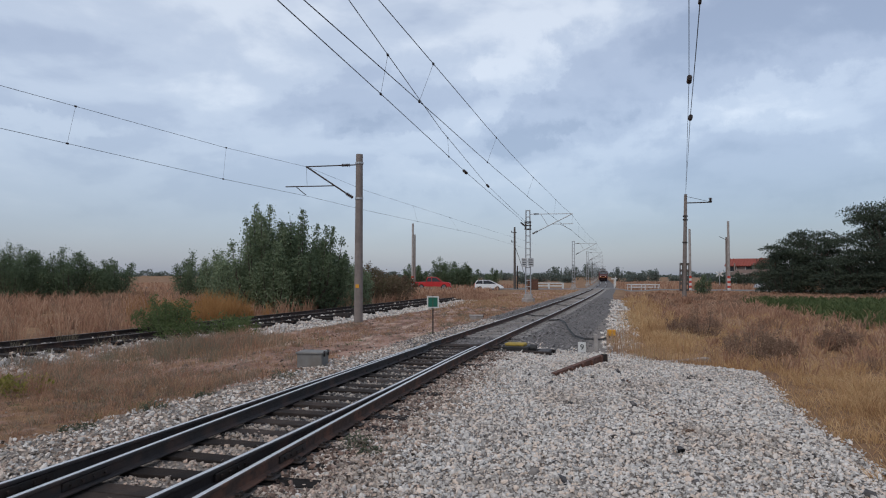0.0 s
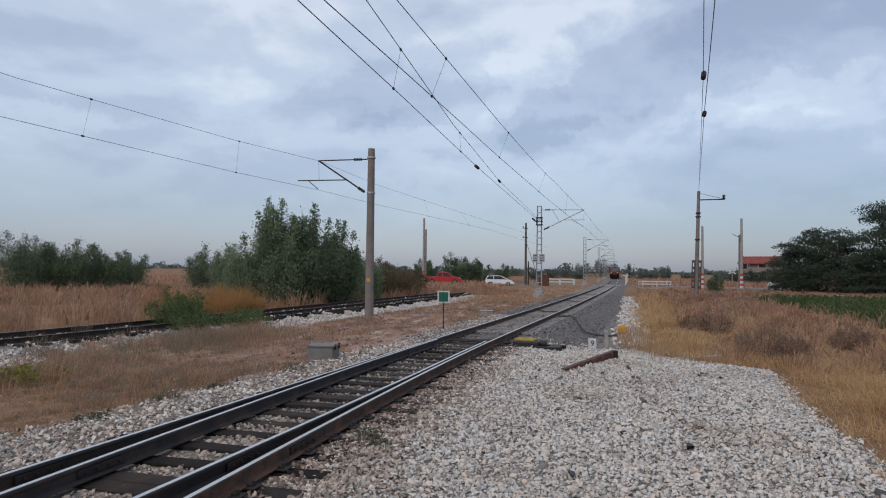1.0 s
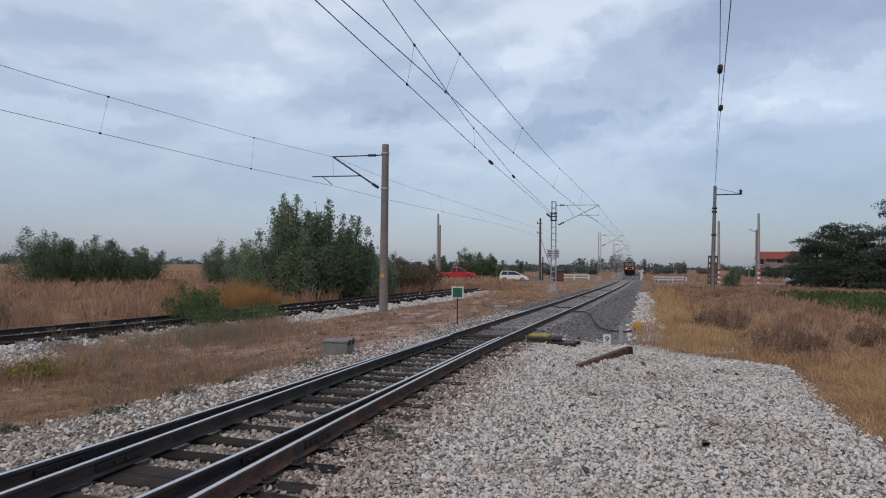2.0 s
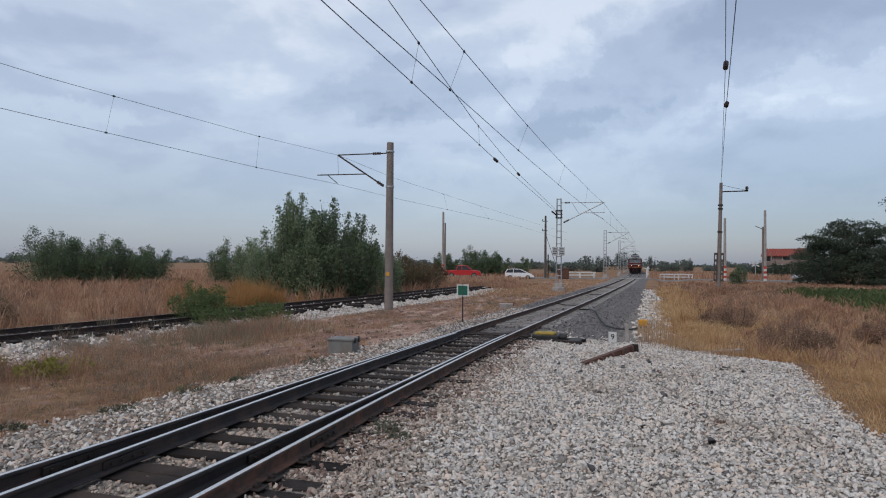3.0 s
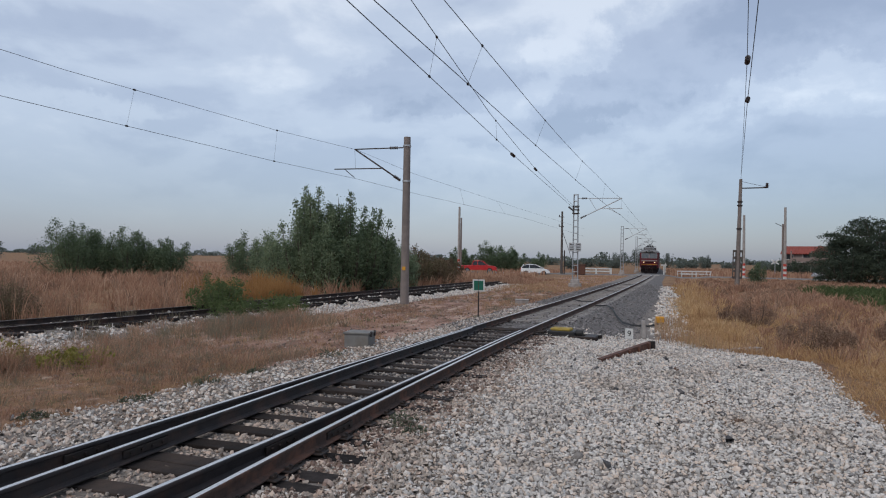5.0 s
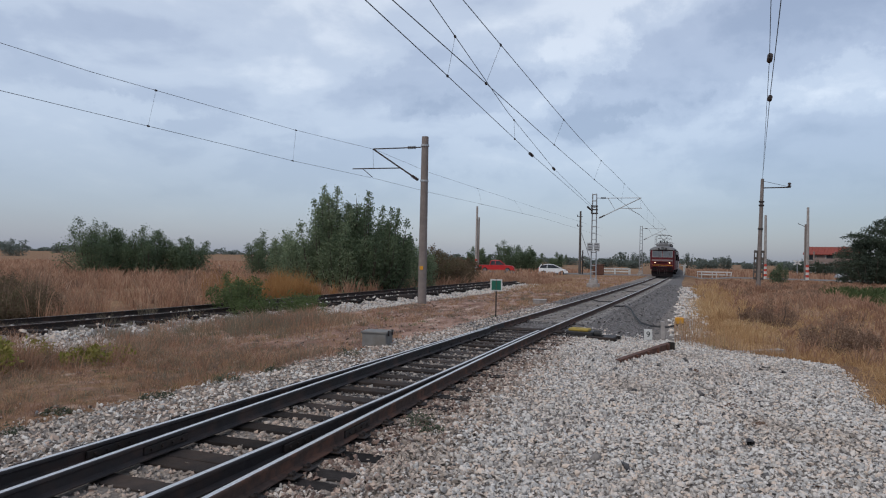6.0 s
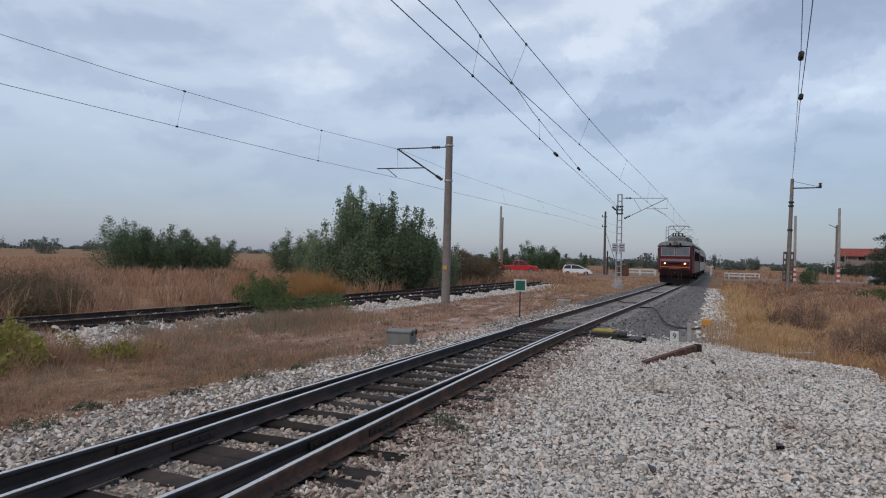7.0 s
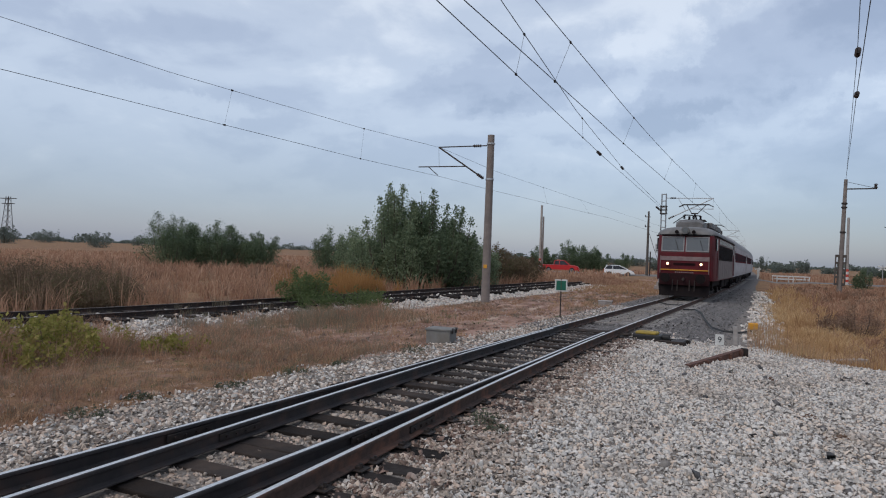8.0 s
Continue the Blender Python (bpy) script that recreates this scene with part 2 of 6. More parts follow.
apron_edge = smooth_through([(-60, 2.0), (4, 2.6), (8.5, 2.8), (12, 2.8), (14.5, 3.05), (16.0, 3.15), (16.6, 2.7), (17.0, 1.2), (18.5, 0.6), (21, 0.25), (37, 0.45), (63, 0.75), (100, 1.2), (700, 3)], 3)
left_edge = smooth_through([(-60, -9.0), (4, -7.6), (7, -7.15), (9.4, -6.8), (13.7, -6.6), (18, -6.2), (24, -5.75), (40, -5.4), (100, -3.8), (700, -8)])


def wobble(x, y):
    return 0.35 * np.sin(1.3 * x + 0.7 * np.sin(0.9 * y)) * np.sin(1.1 * y + 0.5) + 0.2 * np.sin(3.1 * x + 2.0 * y)


def ground_z(x, y):
    """Height of the bare ground."""
    x, y = np.asarray(x, float), np.asarray(y, float)
    near = soft(160, 60, np.hypot(x, y))
    z = -0.30 + 0.035 * wobble(x, y) * near
    z = z + 0.10 * soft(2.8, 1.2, np.abs(x - siding_x(y))) * soft(180, 120, y)
    z = z + 0.065 * soft(1.15, 0.85, np.abs(x - siding_x(y))) * soft(90, 60, y)
    z = z + 0.08 * soft(3.4, 1.6, np.abs(x - main_x(y)))
    z = z - 0.07 * soft(0.95, 1.35, x - siding_x(y)) * soft(3.6, 2.4, x - siding_x(y)) * soft(19, 23, y) * soft(60, 50, y)
    # the dark shoulder of the newly tamped line, beyond the points
    z = z + 0.10 * soft(2.6, 1.3, np.abs(x - main_x(y))) * soft(17, 21, y)
    # gravel apron beside the points
    z = z + 0.06 * soft(apron_edge(y) + 0.2, apron_edge(y) - 0.8, x) * soft(main_x(y), main_x(y) + 2, x) * soft(18, 15, y)
    # ditch beside the line, verge on the far side
    z = z - 0.22 * soft(0.3, 1.6, x - apron_edge(y)) * soft(6.5, 3.0, x - apron_edge(y)) * soft(12, 22, y)
    # the road bed at the crossing
    z = z + 0.12 * soft(7, 3.2, np.abs(y - CROSSING_Y)) * soft(40, 20, np.abs(x + 2) - 20)
    # the land comes up to the level of the crossing, and rises a little far off
    z = z + 0.08 * soft(60, 92, y)
    z = z + 1.2 * soft(250, 1200, np.hypot(x, y))
    # sleepers stand clear of the bed of either track
    for way, reach in ((main_x, 1.9), (siding_x, 1.5)):
        k = soft(reach, reach - 0.5, np.abs(x - way(y))) * soft(8, 10, np.abs(y - CROSSING_Y) + 7)
        bed = -0.205 + 0.025 * soft(18, 20, y) if way is main_x else -0.165
        z = z * (1 - k) + np.minimum(z, bed) * k
    return z


def spread(lo, hi, mid, step, grow):
    out, v, s = [mid], mid, step
    while v < hi:
        s = max(step, abs(v - mid) * grow)
        v += s
        out.append(min(v, hi))
    v = mid
    while v > lo:
        s = max(step, abs(v - mid) * grow)
        v -= s
        out.insert(0, max(v, lo))
    return np.array(sorted(set(out)))


def ground_material():
    m = bpy.data.materials.new("field_ground")
    m.use_nodes = True
    n, l = m.node_tree.nodes, m.node_tree.links
    b = n["Principled BSDF"]
    b.inputs["Roughness"].default_value, b.inputs["Specular IOR Level"].default_value = 0.95, 0.1
    pos = n.new("ShaderNodeNewGeometry").outputs["Position"]

    def tex(sc, det=6.0, ro=0.6):
        t = n.new("ShaderNodeTexNoise")
        t.inputs["Scale"].default_value, t.inputs["Detail"].default_value, t.inputs["Roughness"].default_value = sc, det, ro
        l.new(pos, t.inputs["Vector"])
        return t.outputs["Fac"]

    def mix(fac, a, bb):
        x = n.new("ShaderNodeMix")
        x.data_type = "RGBA"
        for s, v in ((x.inputs[0], fac), (x.inputs[6], a), (x.inputs[7], bb)):
            if isinstance(v, tuple):
                s.default_value = (*v, 1)
            else:
                l.new(v, s)
        return x.outputs[2]

    def span(v, a, bb):
        r = n.new("ShaderNodeMapRange")
        l.new(v, r.inputs[0])
        r.inputs[1].default_value, r.inputs[2].default_value = a, bb
        return r.outputs[0]

    def attr(name, rag):
        a = n.new("ShaderNodeAttribute")
        a.attribute_name = name
        s = n.new("ShaderNodeMath")
        s.operation = "MULTIPLY_ADD"
        l.new(tex(2.5, 8, 0.7), s.inputs[0])
        s.inputs[1].default_value = rag
        t = n.new("ShaderNodeMath")
        t.operation = "SUBTRACT"
        l.new(a.outputs["Fac"], t.inputs[0])
        t.inputs[1].default_value = rag / 2
        l.new(t.outputs[0], s.inputs[2])
        return span(s.outputs[0], 0.42, 0.58)

    straw = mix(span(tex(0.35, 5), 0.38, 0.62), (0.29, 0.178, 0.10), (0.20, 0.112, 0.068))
    straw = mix(span(tex(7, 7), 0.45, 0.75), straw, (0.10, 0.062, 0.038))
    dirt = mix(span(tex(1.2, 7), 0.35, 0.65), (0.38, 0.235, 0.18), (0.175, 0.092, 0.068))
    drawn = n.new("ShaderNodeMapping")
    drawn.inputs["Scale"].default_value = (1.0, 0.22, 1.0)
    l.new(pos, drawn.inputs[0])
    rut = n.new("ShaderNodeTexNoise")
    rut.inputs["Scale"].default_value, rut.inputs["Detail"].default_value, rut.inputs["Roughness"].default_value = 1.9, 7, 0.65
    l.new(drawn.outputs[0], rut.inputs["Vector"])
    dirt = mix(span(rut.outputs["Fac"], 0.5, 0.62), dirt, (0.14, 0.07, 0.05))
    dirt = mix(span(rut.outputs["Fac"], 0.44, 0.36), dirt, (0.44, 0.33, 0.26))
    dirt = mix(span(tex(14, 6), 0.5, 0.7), dirt, (0.34, 0.265, 0.21))
    green = mix(span(tex(3, 6), 0.35, 0.65), (0.055, 0.085, 0.02), (0.13, 0.14, 0.04))
    # gravel bed darker than its chips: shade of the gaps painted in
    stone = mix(span(tex(30, 6), 0.35, 0.65), (0.27, 0.24, 0.215), (0.12, 0.102, 0.09))
    dark = mix(span(tex(26, 6), 0.35, 0.65), (0.17, 0.158, 0.152), (0.10, 0.092, 0.09))
    col = mix(attr("dirt", 0.9), straw, dirt)
    col = mix(attr("green", 0.7), col, green)
    col = mix(attr("gravel", 0.8), col, stone)
    col = mix(attr("dark", 0.25), col, dark)
    l.new(col, b.inputs["Base Color"])
    bp = n.new("ShaderNodeBump")
    bp.inputs["Strength"].default_value, bp.inputs["Distance"].default_value = 0.7, 0.05
    l.new(tex(16, 8, 0.7), bp.inputs["Height"])
    l.new(bp.outputs[0], b.inputs["Normal"])
    return m


def zones(x, y):
    mx, sx = main_x(y), siding_x(y)
    apron = soft(left_edge(y) - 0.6, left_edge(y) + 0.5, x) * soft(apron_edge(y) + 0.4, apron_edge(y) - 0.4, x)
    dark = soft(2.9, 2.2, np.abs(x - mx - 0.55) + 0.6 * soft(50, 75, y)) * soft(18.2, 19.6, y)
    apron = np.maximum(apron * soft(60, 35, y), 0.75 * soft(2.9, 2.0, np.abs(x - mx)))
    shoulder = soft(0.0, 0.5, x - sx) * soft(3.5, 2.6, x - sx) + soft(1.8, 0.8, np.abs(x - sx))
    apron = np.maximum(apron, np.clip(shoulder, 0, 1) * soft(66, 54, y) * 0.9)
    road = soft(3.4, 2.8, np.abs(y - CROSSING_Y - 0.02 * x)) * soft(45, 35, np.abs(x))
    apron = np.maximum(apron, 0.8 * soft(3.2, 1.6, np.abs(x - 1.0 - apron_edge(y))) * soft(23, 26, y) * soft(46, 36, y) * soft(1.3, 0.2, x - apron_edge(y)))
    dirt = soft(sx + 1.0, sx + 3, x) * soft(mx + 0, mx - 2, x) * soft(140, 90, y) * (0.45 + 0.5 * soft(9, 17, y))
    dirt = np.maximum(dirt, road)
    green = soft(9, 13, x) * soft(22, 27, y) * soft(62, 50, y) * 0.75
    return apron, dark, dirt, green


gx, gy = spread(-3500, 3500, -2.0, 0.32, 0.05), spread(-80, 4500, 10.0, 0.32, 0.04)
GX, GY = np.meshgrid(gx, gy)
GZ = ground_z(GX, GY)
nx, ny = len(gx), len(gy)
ids = np.arange(nx * ny).reshape(ny, nx)
quads = np.stack([ids[:-1, :-1], ids[:-1, 1:], ids[1:, 1:], ids[1:, :-1]], -1).reshape(-1, 4)
ground = raw("ground", np.stack([GX, GY, GZ], -1).reshape(-1, 3).tolist(), quads.tolist(), ground_material(), smooth=True)
tagged(ground, "flat dry grassland and gravel round the railway line", "ground", kind="structure")
for key, val in zip(("gravel", "dark", "dirt", "green"), zones(GX.ravel(), GY.ravel())):
    at_ = ground.data.attributes.new(key, "FLOAT", "POINT")
    at_.data.foreach_set("value", np.asarray(val, np.float32))


# ---- tracks ----
PROFILE = [(-0.024, 0.0), (-0.033, -0.003), (-0.036, -0.012), (-0.036, -0.03), (-0.011, -0.045), (-0.009, -0.125), (-0.07, -0.145), (-0.07, -0.157), (0.07, -0.157), (0.07, -0.145), (0.009, -0.125), (0.011, -0.045), (0.036, -0.03), (0.036, -0.012), (0.033, -0.003), (0.024, 0.0)]


def steps(lo, hi):
    out, y = [], lo
    while y < hi:
        out.append(y)
        y += 0.5 if y < 60 else (1.5 if y < 140 else 6)
    return np.array(out + [hi])


def rail(path, lo, hi, parent, side=0.0, name="rail", steel="rail"):
    """A rail with head, web and foot along x = path(y) + side."""
    ys = steps(lo, hi)
    xs = path(ys) + side
    k = len(PROFILE)
    verts = [(x + px, y, pz) for x, y in zip(xs, ys) for px, pz in PROFILE]
    faces, mats = [], []
    for i in range(len(ys) - 1):
        for j in range(k):
            faces.append((i * k + j, i * k + (j + 1) % k, (i + 1) * k + (j + 1) % k, (i + 1) * k + j))
            mats.append(1 if j == k - 1 else 0)
    faces += [tuple(range(k))[::-1], tuple(range((len(ys) - 1) * k, len(ys) * k))]
    mats += [0, 0]
    ob = raw(name, verts, faces, [M[steel], M["rail_dull" if steel == "rail_old_shaded" else "rail_top"]], parent)
    ob.data.polygons.foreach_set("material_index", mats)
    return ob


def sleeper_mesh(kind):
    bm = nb()
    if kind == "timber":
        box(bm, 0, 0, -0.235, 2.7, 0.25, 0.14, bevel=0.012)
    else:
        box(bm, 0, 0, -0.25, 2.5, 0.26, 0.16, bevel=0.02)
        for s in (-0.75, 0.75):
            box(bm, s, 0, -0.165, 0.42, 0.2, 0.02, bevel=0.005)
    me = bpy.data.meshes.new("sleeper")
    bm.to_mesh(me)
    bm.free()
    me.materials.append(M["timber" if kind == "timber" else "sleeper"])
    return me


def plate_mesh():
    bm = nb()
    box(bm, 0, 0, -0.158, 0.34, 0.16, 0.014, bevel=0.003)
    for s in (-0.095, 0.095):
        box(bm, s, 0, -0.14, 0.05, 0.07, 0.03, bevel=0.006)
        rod(bm, (s * 1.2, 0.0, -0.15), (s * 1.2, 0.0, -0.105), 0.014, n=6)
    me = bpy.data.meshes.new("tie_plate")
    bm.to_mesh(me)
    bm.free()
    me.materials.append(M["iron"])
    return me


timber_me, concrete_me, plate_me = sleeper_mesh("timber"), sleeper_mesh("concrete"), plate_mesh()
rnd = random.Random(5)
GAUGE = 0.7535

main = thing("railway_track", Matrix(), "main railway track with worn steel rails and a set of points", "railway track", kind="structure")
rail(lambda y: main_x(y) - part_of_switch(y), -12, 18.6, main, -GAUGE, steel="rail_oiled")
rail(main_x, 18.6, 700, main, -GAUGE)
rail(lambda y: main_x(y) + part_of_switch(y), -12, 700, main, GAUGE)
rail(lambda y: main_x(y) + np.maximum(part_of_switch(y), 0.04) + 0.035, -12, 17.0, main, -GAUGE, "switch_blade", "rail_oiled")
rail(lambda y: main_x(y) - np.maximum(part_of_switch(y), 0.04) - 0.07 * soft(6, 17, y), -12, 17.0, main, GAUGE, "switch_blade", "rail_oiled")


def lay(me, name, x, y, z, turn, parent, sx=1.0):
    ob = new(name, me)
    ob.parent = parent
    ob.matrix_basis = pose(x, y, z, 0, 0, turn) @ Matrix.Diagonal((sx, 1, 1, 1))
    return ob


# the timbers by the rail joint stand close together
stations_ = [-4.0 + 0.61 * k for k in range(13)] + [3.9, 4.55, 5.13, 5.39, 5.97, 6.57, 7.22, 7.8]
y = 8.35
while y < 110:
    stations_.append(y)
    y += 0.62 + rnd.uniform(-0.03, 0.03)
SLEEPERS_AT = np.array([v for v in stations_ if v < 21])
for y in stations_:
    turn = -math.degrees(math.atan2(float(main_x(y + 1) - main_x(y - 1)), 2.0))
    x = float(main_x(y))
    if y < 21:
        stretch = 1.0 + 2 * float(part_of_switch(y)) / 2.7
        lay(timber_me, "timber_sleeper", x + rnd.uniform(-0.06, 0.06), y, rnd.uniform(-0.03, -0.002), turn + rnd.uniform(-2.0, 2.0), main, stretch)
        sw = float(part_of_switch(y))
        for px in (x - GAUGE - sw, x + GAUGE + sw):
            lay(plate_me, "tie_plate", px, y, 0, turn, main)
    else:
        lay(concrete_me, "concrete_sleeper", x, y, rnd.uniform(0.0, 0.014), turn, main)

siding = thing("siding_track", Matrix(), "rusty siding track on old timber sleepers", "railway track", kind="structure")
rail(siding_x, -30, 57, siding, -GAUGE, steel="rail_old_shaded")
rail(siding_x, -30, 57, siding, GAUGE, steel="rail_old_shaded")
siding_at = []
y = 2.0
while y < 57:
    siding_at.append(y)
    turn = -math.degrees(math.atan2(float(siding_x(y + 1) - siding_x(y - 1)), 2.0))
    lay(timber_me, "timber_sleeper", float(siding_x(y)) + rnd.uniform(-0.12, 0.12) + rnd.choice((0.0, 0.0, 0.3, 0.6)) * float(soft(21, 24, y) * soft(46, 40, y)), y, rnd.uniform(0.02, 0.055), turn + rnd.uniform(-4, 4), siding)
    y += 0.66 + rnd.uniform(-0.05, 0.05)


# ---- masts, poles and overhead wires ----
def strand(pts, r, name, parent, material=None, sag=0.0, n=12):
    """A thin wire through the points, hanging by sag in each span."""
    bm = nb()
    ring = None
    path = []
    for a, b in zip(pts[:-1], pts[1:]):
        for i in range(n):
            t = i / n
            p = Vector(a).lerp(Vector(b), t)
            p.z -= 4 * sag * t * (1 - t)
            path.append(p)
    path.append(Vector(pts[-1]))
    for i, p in enumerate(path):
        d = (path[min(i + 1, len(path) - 1)] - path[max(i - 1, 0)]).normalized()
        u = d.orthogonal().normalized()
        w = d.cross(u)
        if ring:
            u = (ring[0][1] - d * ring[0][1].dot(d)).normalized()
            w = d.cross(u)
        vs = [bm.verts.new(p + r * (math.cos(a) * u + math.sin(a) * w)) for a in (0, 2.094, 4.189)]
        if ring:
            for k in range(3):
                bm.faces.new((ring[1][k], ring[1][(k + 1) % 3], vs[(k + 1) % 3], vs[k]))
        ring = ((p, u), vs)
    return part(name, bm, material or M["wire"], parent)


def insulator(bm, a, b, r, sheds=4, slot=0):
    a, b = Vector(a), Vector(b)
    rod(bm, a, b, r * 0.45, n=8, slot=slot)
    for i in range(sheds):
        p = a.lerp(b, (i + 0.5) / sheds)
        d = (b - a).normalized() * ((b - a).length / sheds * 0.3)
        rod(bm, p - d, p + d, r, r * 0.6, n=10, slot=slot)


def tube_pole(name, x, y, h, r0, r1, label, lean=(0, 0), material=None):
    z0 = float(ground_z(x, y)) - 0.1
    ob = thing(name, pose(x, y, z0, lean[0], lean[1], 0), label, "pole", "overhead line masts")
    bm = rod(nb(), (0, 0, 0), (0, 0, h), r0, r1, n=20)
    part("shaft", bm, material or M["pole"], ob, smooth=False)
    return ob


def line_mast(x, y, z_top):
    """A lattice steel mast on a concrete foot with its cantilever."""
    z0 = float(ground_z(x, y)) - 0.1
    h = z_top - z0
    ob = thing("lattice_mast", pose(x, y, z0), "galvanised lattice steel mast carrying the overhead line", "mast", "overhead line masts")
    bm = nb()
    box(bm, 0, 0, 0.25, 0.9, 0.9, 0.5, bevel=0.03)
    box(bm, 0, 0, 0.65, 0.62, 0.62, 0.3, bevel=0.03)
    part("foundation", bm, M["concrete"], ob)
    for sx in (-0.2, 0.2):
        bm = nb()
        for sy in (-0.1, 0.1):
            rod(bm, (sx, sy, 0.75), (sx * 0.75, sy, h), 0.036, n=4)
        part("chord", bm, M["galv"], ob)
    n = int(h / 0.5)
    me = bpy.data.meshes.new("batten")
    bm = nb()
    box(bm, 0, 0, 0, 1.0, 0.2, 0.06)
    bm.to_mesh(me)
    bm.free()
    me.materials.append(M["galv"])
    for i in range(n):
        z = 0.9 + i * (h - 0.95) / (n - 1)
        bat = new("batten", me)
        bat.parent = ob
        bat.matrix_basis = Matrix.Translation((0, 0, z)) @ Matrix.Diagonal((0.4 * (1 - 0.25 * z / h), 1, 1, 1))
    return ob, z0


def cantilever(ob, z0, reach, z_hang, z_root, z_contact, sign=1, steel=None, joint=0.41, past=1.0):
    """The bracket with its insulators, tie, registration tube and steady arm. reach is along x."""
    s, steel = sign, steel or M["galv"]
    bm = nb()
    tip = Vector((s * reach, 0, z_hang - z0))
    root = Vector((s * 0.2, 0, z_root - z0))
    a = root.lerp(tip, 0.18)
    rod(bm, root.lerp(tip, 0.04), tip, 0.036, n=8)
    part("strut", bm, steel, ob)
    bm = nb()
    insulator(bm, root.lerp(tip, 0.05), a, 0.085)
    part("insulator", bm, M["ceramic"], ob)
    bm = nb()
    rod(bm, (s * 0.18, 0, z_hang - z0 + 0.02), tip, 0.028, n=8)
    part("tie", bm, steel, ob)
    bm = nb()
    insulator(bm, (s * 0.45, 0, z_hang - z0 + 0.02), (s * 0.85, 0, z_hang - z0 + 0.02), 0.08)
    part("insulator", bm, M["ceramic"], ob)
    bm = nb()
    mid = root.lerp(tip, joint)
    rod(bm, mid, (s * (reach + past), 0, mid.z), 0.026, n=8)
    part("registration_tube", bm, steel, ob)
    bm = nb()
    rod(bm, (s * (reach + past - 0.5 if past > 0.5 else reach - 1.0), 0, mid.z), (s * (reach if past > 0.5 else reach - 0.1), 0, z_contact - z0 + 0.03), 0.018, n=6)
    rod(bm, tip, (s * (reach - 0.05), 0, mid.z), 0.006, n=4)
    part("steady_arm", bm, steel, ob)


left_pole = tube_pole("concrete_mast", -11.0, 28.2, 7.75, 0.20, 0.155, "tall round concrete mast with a bracket over the siding")
LZ = left_pole.location.z
cantilever(left_pole, LZ, 2.55, 6.85, 5.3, 5.5, -1, M["iron"])
left_pole.rotation_euler = (0, 0, radians(4))
for z in (6.9, 5.28):
    part("clamp_band", rod(nb(), (0, 0, z - LZ), (0, 0, z + 0.08 - LZ), 0.19, n=20), M["galv"], left_pole)
bm = nb()
box(bm, 0.0, -0.19, 1.75, 0.16, 0.02, 0.16)
part("pole_plate", bm, M["yellow"], left_pole, "small yellow plate")

MASTS = [(-6.15, 52.0, 7.0, 3.45), (-4.85, 95.0, 6.75, 3.2), (-4.05, 132.0, 6.7, 2.8), (-4.3, 180, 6.7, 2.8), (-4.7, 230, 6.7, 2.8), (-5.1, 280, 6.7, 2.8), (-5.6, 330, 6.7, 2.8)]
for mx, my, mz, reach in MASTS:
    ob, z0 = line_mast(mx, my, mz)
    cantilever(ob, z0, reach, mz - 0.35, mz - 1.95, 5.36, 1, None, 0.51, 0.05)
    low = Vector((0.2, 0, mz - 1.95 - z0)).lerp(Vector((reach, 0, mz - 0.35 - z0)), 0.42)
    part("stay", rod(nb(), (reach * 0.29, 0, mz - 0.33 - z0), low, 0.018, n=6), M["galv"], ob)
    if my == 52.0:
        for px in (-0.26, 0.24):
            bm = box(nb(), px, -0.22, 3.3, 0.44, 0.03, 0.66, bevel=0.01)
            for k in range(3):
                box(bm, px, -0.238, 3.12 + 0.18 * k, 0.3, 0.004, 0.05, slot=1)
            part("notice_plate", bm, [M["galv"], M["black"]], ob, "grey plate")
        bm = nb()
        for z in (5.5, 5.78, 6.06):
            box(bm, 0, 0, z - z0, 0.52, 0.34, 0.07, bevel=0.015)
        for sx in (-0.2, 0.2):
            box(bm, sx, -0.1, 5.78 - z0, 0.07, 0.12, 0.62, bevel=0.01)
        rod(bm, (-0.2, -0.1, 5.7 - z0), (-0.5, -0.35, 5.98 - z0), 0.045, n=8)
        insulator(bm, (-0.3, -0.2, 5.8 - z0), (-0.52, -0.38, 6.0 - z0), 0.09, 3)
        part("anchor_fitting", bm, M["iron"], ob)



def hang(pts_c, pts_k, parent, drops, r=0.011):
    """Contact wire and catenary through points, with droppers at the given y."""
    strand(pts_c, r, "contact_wire", parent, n=4)
    strand(pts_k, r * 0.95, "catenary_wire", parent, n=4)
    yc, yk = [p[1] for p in pts_c], [p[1] for p in pts_k]

    def on(pts, ys_, v):
        return tuple(float(np.interp(v, ys_, [p[i] for p in pts])) for i in (0, 1, 2))

    for v in drops:
        a, b = on(pts_c, yc, v), on(pts_k, yk, v + 0.12)
        strand([b, a], 0.004, "dropper", parent, n=1)
        for q in (a, b):
            part("dropper_clip", box(nb(), q[0], q[1], q[2], 0.035, 0.09, 0.05, bevel=0.008), M["iron"], parent)


def main_over(v):
    return float(np.interp(v, [-40, 8, 14, 22, 31, 52, 95, 132, 180, 330, 600], [-4.15, -4.04, -3.96, -3.9, -3.72, -2.8, -1.75, -1.3, -1.5, -2.8, -5]))


HANGS = [-8, 52, 95, 132, 180, 230, 280, 330, 400]


def sagged(v, top=6.63, dip=0.2):
    for a, b in zip(HANGS[:-1], HANGS[1:]):
        if a <= v <= b:
            t = (v - a) / (b - a)
            return top - 4 * dip * t * (1 - t)
    return top


